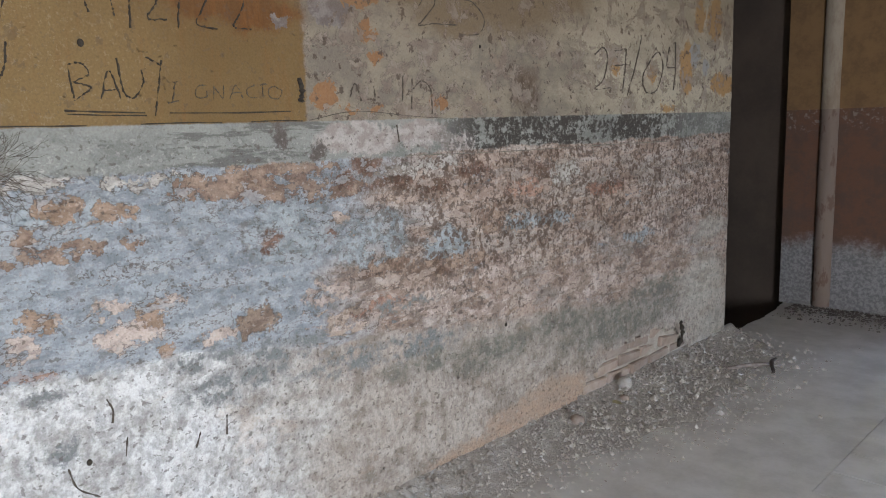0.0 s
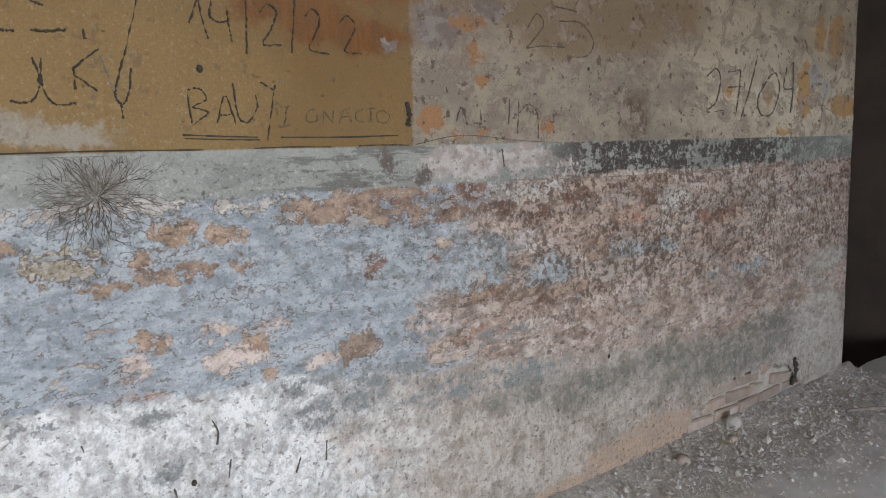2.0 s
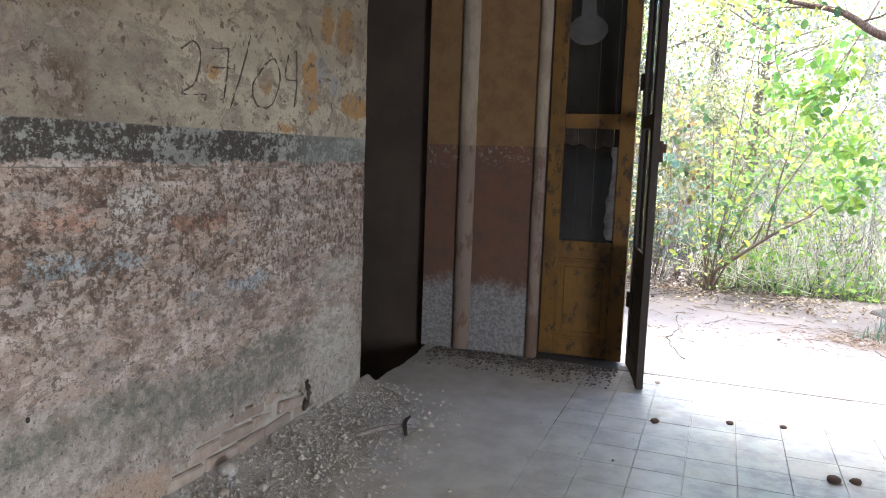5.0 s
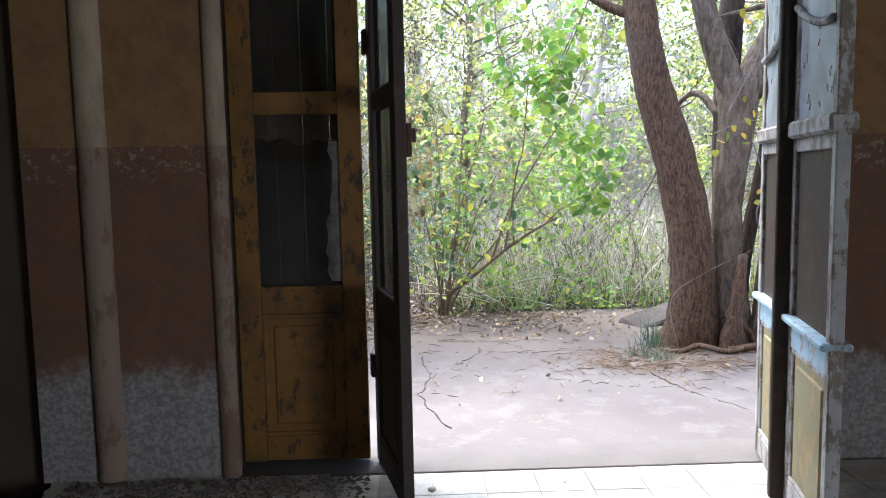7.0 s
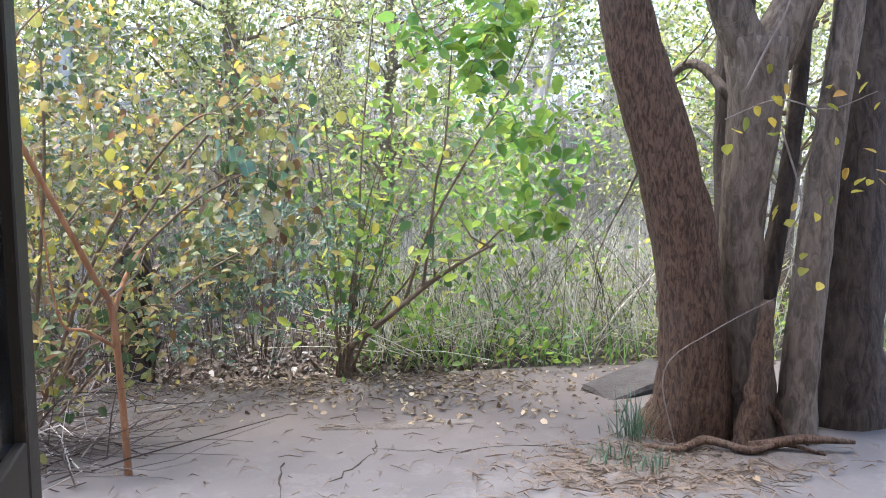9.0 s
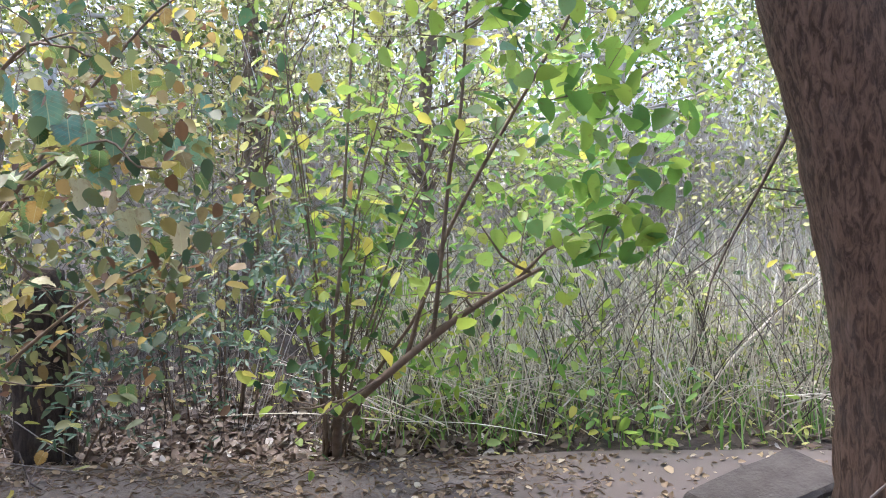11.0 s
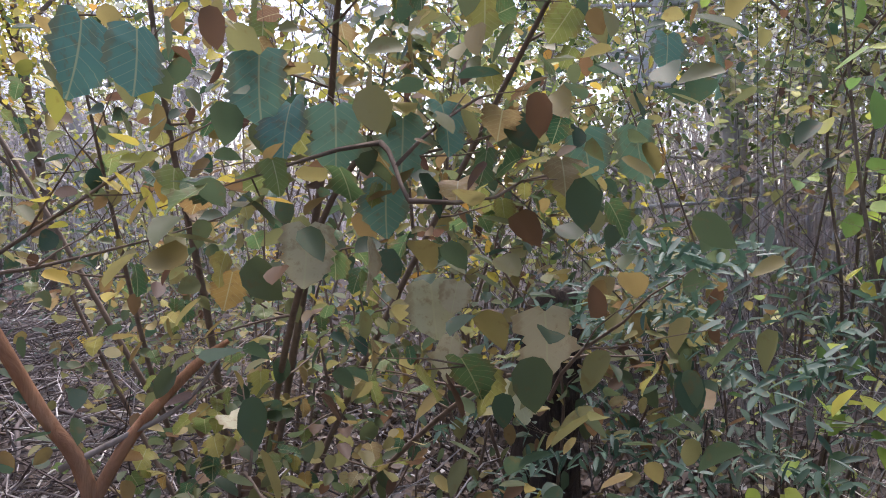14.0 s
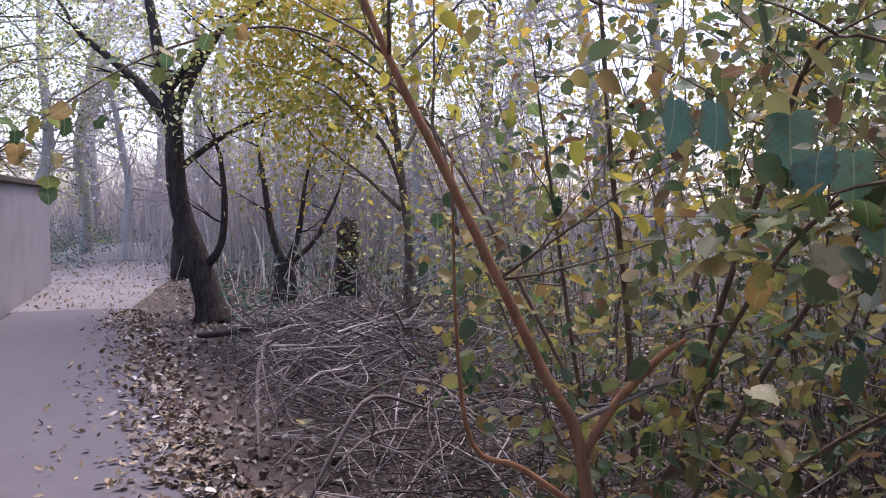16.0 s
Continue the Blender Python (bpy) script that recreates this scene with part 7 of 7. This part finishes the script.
# low mounds of soil and crumbled litter on the terrace
for cx, cy, rx, ry, hh, sd in ((2.15, 9.05, 0.75, 0.30, 0.022, 1), (2.75, 9.15, 0.60, 0.22, 0.03, 2), (0.75, 10.85, 0.9, 0.30, 0.02, 3), (0.9, 9.95, 0.55, 0.10, 0.015, 4), (-0.6, 10.7, 0.9, 0.4, 0.025, 5)):
    V, F = [(cx, cy, -0.056 + hh)], []
    for ring in range(1, 7):
        for k in range(36):
            w = 2 * math.pi * k / 36
            g = ring / 6 * (1 + 0.35 * noise.noise((math.cos(w) * 1.6, math.sin(w) * 1.6, sd * 3.1)) + 0.12 * noise.noise((math.cos(w) * 6, math.sin(w) * 6, sd)))
            V.append((cx + rx * g * math.cos(w), cy + ry * g * math.sin(w), -0.056 + hh * (1 - (ring / 6) ** 2) * (0.75 + 0.5 * noise.noise((ring, k * 0.7, sd))) - (0.016 if ring == 6 else 0)))
    F += [(0, 1 + k, 1 + (k + 1) % 36) for k in range(36)]
    F += [(1 + q * 36 + k, 1 + (q + 1) * 36 + k, 1 + (q + 1) * 36 + (k + 1) % 36, 1 + q * 36 + (k + 1) % 36) for q in range(5) for k in range(36)]
    solo("soil_patch", mesh_of("soil_patch", V, F, M_DIRT, True), None, "low patch of soil and crumbled litter on the terrace", "soil", "stuff")

# fallen leaves
r = np.random.RandomState(81)
pts = []
while len(pts) < 25000:
    x, y = r.uniform(-20, 4), r.uniform(5.2, 14.5)
    if y < 7.4 and x > -10.4:
        continue
    e = terrace_edge(x) if x > -10.4 else 6.0
    d = y - e
    trodden = x < -10.3 and 4.9 < y < 8.4
    keep = 0.35 if trodden else 1.0 if d > 0 else math.exp(d * 1.7) * 1.0 if x < -1.5 else math.exp(d * 2.0) * 0.6
    if r.rand() < max(keep, 0.10 if x < -1.5 else 0.014):
        pts.append((x, y, (-0.052 if d < 0 and x > -10.4 else -0.055 if trodden else ground_z(x, y) + 0.012) + abs(r.normal(0, 0.012))))
pts += [(a, b, -0.045 + c) for a, b, c in zip(r.uniform(0.8, 3.0, 300), r.uniform(9.9, 11.15, 300), np.abs(r.normal(0, 0.01, 300)))]
pts += [(a, b, -0.048 + c) for a, b, c in zip(r.uniform(-1.6, 2.2, 420), 11.15 - np.abs(r.normal(0, 0.4, 420)), np.abs(r.normal(0, 0.01, 420)))]
pts = np.array(pts + [(a, b, ground_z(a, b) + 0.012 + c) for a, b, c in zip(r.uniform(-4.5, 1.6, 7000), 11.1 + np.abs(r.normal(0, 1.0, 7000)), np.abs(r.normal(0, 0.015, 7000)))])
rim = r.uniform(-10.0, -1.9, 2600)
pts = np.concatenate([pts, np.array([(a, terrace_edge(a) - b, -0.050 + c) for a, b, c in zip(rim, np.abs(r.normal(0, 0.24, 2600)), np.abs(r.normal(0, 0.012, 2600)))])])
on_path = pts[:, 2] > -0.075
on_path[-2600:] = r.rand(2600) < 0.25
solo("strewn_leaves", leaf_cloud("strewn_leaves", pts[on_path], r.uniform(0.025, 0.06, on_path.sum()), M_DRYLEAF, 85, 0.0, 0.7), None, "tan and yellow leaves strewn over terrace and path", "leaf litter", "stuff")
pts = pts[~on_path]
solo("fallen_leaves", leaf_cloud("fallen_leaves", pts, r.uniform(0.03, 0.08, len(pts)), M_LITTER, 82, 0.0, 0.7), None, "brown and bleached fallen leaves", "leaf litter", "stuff")
r = np.random.RandomState(83)
n = 2400
pts = np.stack([np.concatenate([r.normal(2.2, 0.40, 1100), r.uniform(-1.2, 1.9, 1000), r.uniform(-0.8, 2.6, 300)]), np.concatenate([r.normal(9.05, 0.22, 1100), 11.15 - np.abs(r.normal(0, 0.35, 1000)), r.uniform(8.2, 10.8, 300)]), np.full(n, -0.048)], 1)
V, F = [], []
rr = random.Random(84)
for x, y, z in pts:
    a = rr.uniform(0, 6.28)
    L = rr.uniform(0.03, 0.16)
    tube_into(V, F, [(x, y, z), (x + math.cos(a) * L / 2, y + math.sin(a) * L / 2, z + rr.uniform(0, 0.025)), (x + math.cos(a + 0.4) * L, y + math.sin(a + 0.4) * L, z)], [0.0015, rr.uniform(0.002, 0.005), 0.001], 3)
solo("twig_litter", mesh_of("twig_litter", V, F, M_TWIG), None, "small dry twigs and straw on the terrace", "twigs", "stuff")

for i, pts in enumerate(([(1.95, 8.75), (2.02, 8.35), (2.12, 8.1), (2.3, 7.75)], [(0.62, 10.6), (0.6, 10.1), (0.72, 9.6), (0.5, 9.1)], [(0.2, 9.4), (0.28, 8.8), (0.22, 8.2), (0.4, 7.6)], [(-1.0, 10.9), (-0.4, 10.95), (0.5, 10.9), (1.4, 10.95)],
                         [(0.7, 9.55), (1.1, 9.45), (1.5, 9.5), (1.8, 9.4)], [(-3.2, 8.3), (-4.4, 8.0), (-5.2, 8.1), (-6.6, 7.6)])):
    V, F = [], []
    rr = random.Random(i)
    p = [q + Vector((rr.gauss(0, 0.012), rr.gauss(0, 0.012), 0)) for q in smooth_path([(x, y, -0.0605) for x, y in pts], 9)]
    tube_into(V, F, p, [rr.uniform(0.002, 0.007) for _ in p], 4)
    solo("crack", mesh_of("crack", V, F, M_CHARCOAL), None, "thin dark crack in the terrace concrete", "crack", "structure")

# ---- reeds, weeds and the wood beyond ----
r = np.random.RandomState(91)


def field(n, x0, x1, y0, y1):
    x, y = r.uniform(x0, x1, n), r.uniform(y0, y1, n)
    return np.array([(a, b, ground_z(a, b) - 0.02) for a, b in zip(x, y)])


q = field(7000, 0.2, 10, 12.6, 19)
solo("reed_bed", blade_field("reed_bed", q, r.uniform(0.3, 1.5, len(q)), M_REED, 92, 0.005, 0.85), None, "pale dry reeds and straw beyond the terrace", "reeds", "stuff")
q = field(2600, 0.6, 8, 11.4, 15)
solo("weeds", blade_field("weeds", q, r.uniform(0.1, 0.4, len(q)), M_GRASS, 93, 0.006, 0.9), None, "green weeds and grass beyond the terrace", "weeds", "stuff")
q = np.concatenate([field(4200, 0.3, 7, 11.4, 14.5)])
q[:, 2] += r.uniform(0.03, 0.75, len(q)) * np.clip((q[:, 1] - 11.3) / 1.0, 0.25, 1)
solo("nettles", leaf_cloud("nettles", q, r.uniform(0.04, 0.08, len(q)), M_LEAF_FAR, 94, 0.2, 0.4), None, "low green leafy weeds beyond the terrace", "weeds", "stuff")
for i, pts in enumerate(([(2.7, 11.9, 0.0), (3.1, 12.1, 0.35), (3.5, 12.3, 0.62), (3.75, 12.4, 0.8)], [(1.9, 12.0, 0.0), (2.1, 12.2, 0.3), (2.3, 12.3, 0.5), (2.4, 12.3, 0.55)])):
    solo("fallen_branch", limb_mesh("fallen_branch", pts, [0.010, 0.011, 0.009, 0.005], plain_material("pale_stripped_wood", (0.55, 0.50, 0.42), (0.40, 0.36, 0.30), 12, 80), 7, 4), None, "pale stripped branch leaning in the weeds", "branch")


# bleached stalks lying and leaning through the weeds
r5 = random.Random(98)
V, F = [], []
for _ in range(470):
    x, y = r5.uniform(0.7, 4.6), 11.5 + abs(r5.gauss(0, 0.9))
    L, a, tilt = r5.uniform(0.4, 1.3), r5.uniform(0, 6.28), r5.choice((r5.uniform(0.1, 0.6), r5.uniform(0.9, 1.5)))
    q = r5.uniform(0.002, 0.0055)
    d = Vector((math.cos(a) * math.cos(tilt), math.sin(a) * math.cos(tilt) * 0.5, math.sin(tilt)))
    p = Vector((x, y, -0.12 + r5.uniform(0, 0.25)))
    tube_into(V, F, smooth_path([p, p + d * L * 0.5 + Vector((0, 0, 0.03)), p + d * L], 3), spread([q, q * 0.8, q * 0.4], 7), 3)
solo("straw_stalks", mesh_of("straw_stalks", V, F, speckled("bleached_straw", (0.30, 0.26, 0.20), (0.52, 0.48, 0.40), (0.66, 0.63, 0.56))), None, "bleached straw stalks leaning through the weeds", "reeds", "stuff")

# a tangle of thin grey stems and straw in front of the wood
r2 = random.Random(97)
V, F = [], []
for _ in range(620):
    x, y = r2.uniform(-2.5, 4.5), 11.6 + abs(r2.gauss(0, 1.0))
    h, a, b = r2.uniform(0.5, 2.3), r2.gauss(0, 0.6), r2.gauss(0, 0.45)
    q = r2.uniform(0.0015, 0.0045)
    pts = [(x, y, -0.15), (x + a * h * 0.4, y + b * h * 0.4, h * 0.5), (x + a * h * 1.15 + r2.gauss(0, 0.06), y + b * h, h)]
    tube_into(V, F, smooth_path(pts, 3), spread([q, q * 0.8, q * 0.3], 7), 3)
    for _ in range(2):
        u = r2.uniform(0.3, 0.8)
        p = Vector((x + a * h * u, y + b * h * u, h * u))
        tube_into(V, F, [p, p + Vector((r2.gauss(0, 0.22), r2.gauss(0, 0.22), r2.uniform(0.0, 0.3)))], [q * 0.5, q * 0.2], 3)
solo("twig_tangle", mesh_of("twig_tangle", V, F, M_BRUSH), None, "tangle of thin grey stems and bramble canes", "brushwood", "stuff")

# low growth along the far path
q = np.concatenate([field(2600, -32, -15, 3, 6.6), field(2400, -34, -22, 6, 14), field(900, -14, -4, 10.5, 14), field(600, -13, -6.5, 8.9, 10.5)])
q[:, 2] += np.abs(r.normal(0, 0.45, len(q)))
solo("undergrowth", leaf_cloud("undergrowth", q, r.uniform(0.05, 0.13, len(q)), M_FERN, 95, 0.2, 0.5), None, "low dull green undergrowth along the path", "undergrowth", "stuff")
q = np.concatenate([field(1500, -34, -10, 9.2, 22)])
solo("dry_stalks", blade_field("dry_stalks", q, r.uniform(0.4, 1.6, len(q)), M_REED, 96, 0.008, 0.4), None, "pale dry stalks between the trees", "reeds", "stuff")


def clumps(n, each, x0, x1, y0, y1, z0, z1, s, seed):
    """Leaf places in uneven clumps with gaps between."""
    g = np.random.RandomState(seed)
    c = np.stack([g.uniform(x0, x1, n), g.uniform(y0, y1, n), g.uniform(z0, z1, n) ** 1.0], 1)
    out = np.repeat(c, each, 0) + g.normal(0, 1, (n * each, 3)) * np.array([s, s, s * 0.8]) * g.uniform(0.5, 1.3, (n, 1)).repeat(each, 0)
    out[:, 2] = np.maximum(out[:, 2], 0.0)
    return out


for nm, pts, sz, mat, sd, lab in (("bramble", clumps(30, 50, 0.35, 2.6, 11.5, 12.6, 0.1, 2.3, 0.24, 1021), (0.05, 0.10), M_LEAF_BRIGHT, 1022, "bright green leaves of the bushes behind the terrace"),
                                  ("bramble", clumps(24, 50, 1.2, 5.0, 11.6, 13.2, 0.1, 2.4, 0.26, 1011), (0.05, 0.09), M_LEAF_GREEN, 1012, "fresh green bramble leaves at the terrace edge"),
                                  ("bramble", clumps(70, 60, -3.5, 7.0, 12.2, 15.5, 0.1, 2.0, 0.30, 1001), (0.04, 0.085), M_LEAF_FAR, 1002, "tangled green bramble leaves beyond the terrace"),
                                  ("bramble", clumps(34, 60, -4.0, 0.4, 11.8, 14.0, 0.2, 2.3, 0.28, 1003), (0.04, 0.085), M_LEAF_OLIVE, 1004, "tangled olive and brown bramble leaves beyond the terrace"),
                                  ("bramble", clumps(130, 90, -9.0, 12.0, 16.0, 24.0, 0.3, 4.6, 0.5, 1005), (0.06, 0.12), M_LEAF_FAR2, 1006, "yellow-green growth deep in the wood, paled for haze"),
                                  ("bramble", clumps(48, 55, -8.5, -1.6, 9.9, 12.2, 0.05, 1.1, 0.28, 1007), (0.03, 0.065), M_LEAF_OLIVE, 1008, "brown and olive bramble leaves beside the path"),
                                  ("bramble", clumps(60, 50, -9.5, -3.5, 10.4, 12.8, 0.4, 2.8, 0.32, 1013), (0.035, 0.07), M_LEAF_FAR2, 1014, "pale yellow leaves over the brushwood")):
    solo(nm, leaf_cloud(nm, pts, np.random.RandomState(sd).uniform(*sz, len(pts)), mat, sd, 0.3, 0.6), None, lab, "bramble", "stuff")


def wood_tree(seed, h, mat, leaves, size, bark, spreadw=0.34, lev=3):
    """One wood tree in local metres: trunk, limbs with twigs, leaves."""
    rng = random.Random(seed)
    V, F, tips = [], [], []
    trunk = [(0, 0, -0.2)]
    for k in range(1, 7):
        trunk.append((trunk[-1][0] + rng.gauss(0, 0.12), trunk[-1][1] + rng.gauss(0, 0.12), h * k / 6))
    p = smooth_path(trunk, 3)
    tube_into(V, F, p, spread([0.13, 0.11, 0.08, 0.02], len(p)), 7)
    for q in p[4:]:
        for _ in range(2):
            grow(V, F, tips, q, Vector((rng.gauss(0, 1), rng.gauss(0, 1), rng.gauss(0.35, 0.3))), h * spreadw * rng.uniform(0.6, 1.1), 0.03, lev - 1, rng, 4, 0.28, (2, 4), 0.06)
    t = new("wood_tree")
    t.empty_display_size = 0.2
    ob = new("trunk", mesh_of("trunk", V, F, bark, True))
    ob.parent = t
    if leaves:
        c = scatter(tips, leaves, 0.16, seed)
        ob = new("crown", leaf_cloud("crown", c, np.random.RandomState(seed).uniform(0.6, 1.3, leaves) * size, mat, seed + 1))
        ob.parent = t
    return t


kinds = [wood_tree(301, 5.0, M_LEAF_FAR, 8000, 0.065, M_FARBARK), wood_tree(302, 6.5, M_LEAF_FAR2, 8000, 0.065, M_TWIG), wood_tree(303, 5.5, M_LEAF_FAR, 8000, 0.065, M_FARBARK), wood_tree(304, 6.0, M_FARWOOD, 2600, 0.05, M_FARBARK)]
names = ["leafy young tree with green leaves in the wood", "young tree with yellow autumn leaves in the wood", "young tree with olive leaves in the wood", "almost bare grey tree in the wood"]
spots = [(0, -2.6, 14.5, 1.0), (2, -4.8, 15.5, 1.1), (1, -1.2, 16.5, 1.1), (3, 1.6, 21.5, 1.2), (0, 3.2, 16.2, 1.0), (3, 4.6, 23, 1.3), (2, 6.2, 15.0, 1.1), (1, 5.4, 13.2, 0.8), (0, 7.6, 17.5, 1.2), (1, 0.2, 20.5, 1.4), (2, -2.0, 21, 1.5),
         (3, 3.0, 24, 1.6), (2, 7.0, 24, 1.7), (1, -5.5, 25, 1.7), (3, 0.0, 27, 1.8), (3, -7.5, 14.5, 1.0), (3, -9.5, 15, 1.2), (3, -12.5, 13.0, 1.1), (3, -14, 15.5, 1.4), (3, -17, 11.5, 1.3), (0, -19, 13.5, 1.4),
         (3, -15, 10.6, 0.7), (3, -22, 9.5, 1.4), (3, -24, 6.0, 1.5), (2, -21, 4.5, 1.4), (3, -28, 8.0, 1.8), (3, -27, 3.0, 1.8), (3, -26, 12.5, 1.8), (1, -18.5, 17, 1.6), (3, -11, 20, 1.7), (3, 10.5, 15, 1.4), (0, 9.0, 12.2, 1.0), (2, 11, 21, 1.8),
         (3, -31, 5.5, 2.0), (3, -32, 10.5, 2.0), (3, -20, 7.4, 1.0), (3, -23, 11, 1.2), (1, -17, 4.6, 1.0), (3, -26, 9.5, 1.4), (0, -3.4, 18.0, 1.3), (1, 1.0, 14.8, 0.75), (2, 2.6, 20.5, 1.5)]
placed = set()
for i, (k, x, y, s) in enumerate(spots):
    m = pose(x, y, ground_z(x, y), 0, 0, (i * 77) % 360) @ Matrix.Diagonal((s, s, s, 1))
    if k not in placed:
        placed.add(k)
        kinds[k].matrix_basis = m
        ob = kinds[k]
    else:
        c0 = kinds[k]
        ob = copy_thing(c0, Matrix.Identity(4))
        ob.matrix_basis = m
    tagged(ob, names[k], "tree", "trees of the wood")


def bare_thicket(seed):
    """Dense brushwood of bare upright stems, its colour paled for haze."""
    r = random.Random(seed)
    V, F = [], []
    for _ in range(150):
        x, y = r.gauss(0, 1.0), r.gauss(0, 0.8)
        h = r.uniform(1.2, 3.2)
        a, b = r.gauss(0, 0.22), r.gauss(0, 0.22)
        q = r.uniform(0.005, 0.012)
        tube_into(V, F, [(x, y, -0.2), (x + a * h * 0.4, y + b * h * 0.4, h * 0.5), (x + a * h * 1.1 + r.gauss(0, 0.1), y + b * h * 1.1, h)], [q, q * 0.8, q * 0.3], 3)
        for _ in range(3):
            u = r.uniform(0.35, 0.9)
            p = Vector((x + a * h * u, y + b * h * u, h * u))
            e = p + Vector((r.gauss(0, 0.3), r.gauss(0, 0.3), r.uniform(0.1, 0.45)))
            tube_into(V, F, [p, e], [q * 0.45, q * 0.15], 3)
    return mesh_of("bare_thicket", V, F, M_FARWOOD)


bt = [bare_thicket(401), bare_thicket(402)]
r = random.Random(403)
for i in range(56):
    x, y = (r.uniform(-8, 11), r.uniform(15.5, 30)) if i < 26 else (r.uniform(-36, -13), r.uniform(9.2, 18)) if i < 50 else (r.uniform(-40, -31), r.uniform(2, 10))
    ob = tagged(new("bare_thicket", bt[i % 2]), "bare brushwood in the wood, paled for haze", "thicket", "bare thickets")
    s = r.uniform(0.9, 1.9)
    ob.matrix_basis = pose(x, y, ground_z(x, y), 0, 0, r.uniform(0, 360)) @ Matrix.Diagonal((s, s, s, 1))

# ---- bricks and tiles ----
bm = bmesh.new()
box(bm, -0.055, 0.055, -0.118, 0.118, -0.03, 0.03, 0.008)
for v in bm.verts:
    v.co += Vector((noise.noise(v.co * 25), noise.noise(v.co * 25 + Vector((5, 0, 0))), noise.noise(v.co * 25 + Vector((0, 7, 0))))) * 0.014
brick_me = bm_mesh("brick", bm, M_BRICK)
r = random.Random(501)
for row in range(5):
    for c in range(6):
        y, z = 3.70 + c * 0.25 + (0.125 if row % 2 else 0), 0.03 + row * 0.072
        if y < 5.1 and bare_brick(y, max(0.0, z - 0.03)):
            ob = new("brick", brick_me)
            ob.parent = wall_west
            ob.matrix_basis = pose(A_X - 0.070 + r.uniform(-0.012, 0.012), y + r.gauss(0, 0.012), z, r.gauss(0, 4), r.gauss(0, 4), r.gauss(0, 3))
bm = bmesh.new()
box(bm, -TS / 2 + 0.002, TS / 2 - 0.002, -TS / 2 + 0.002, TS / 2 - 0.002, -0.012, 0.0, 0.0015)
tile_me = bm_mesh("tile", bm, M_TILE)
r = random.Random(502)
for i in range(int((T1X - T0X) / TS)):
    for j in range(int((T1Y - T0Y) / TS)):
        ob = new("tile", tile_me)
        ob.parent = floor
        ob.matrix_basis = pose(T0X + (i + 0.5) * TS, T0Y + (j + 0.5) * TS, 0.0005 + r.uniform(-0.0015, 0.001), r.gauss(0, 0.15), r.gauss(0, 0.15))
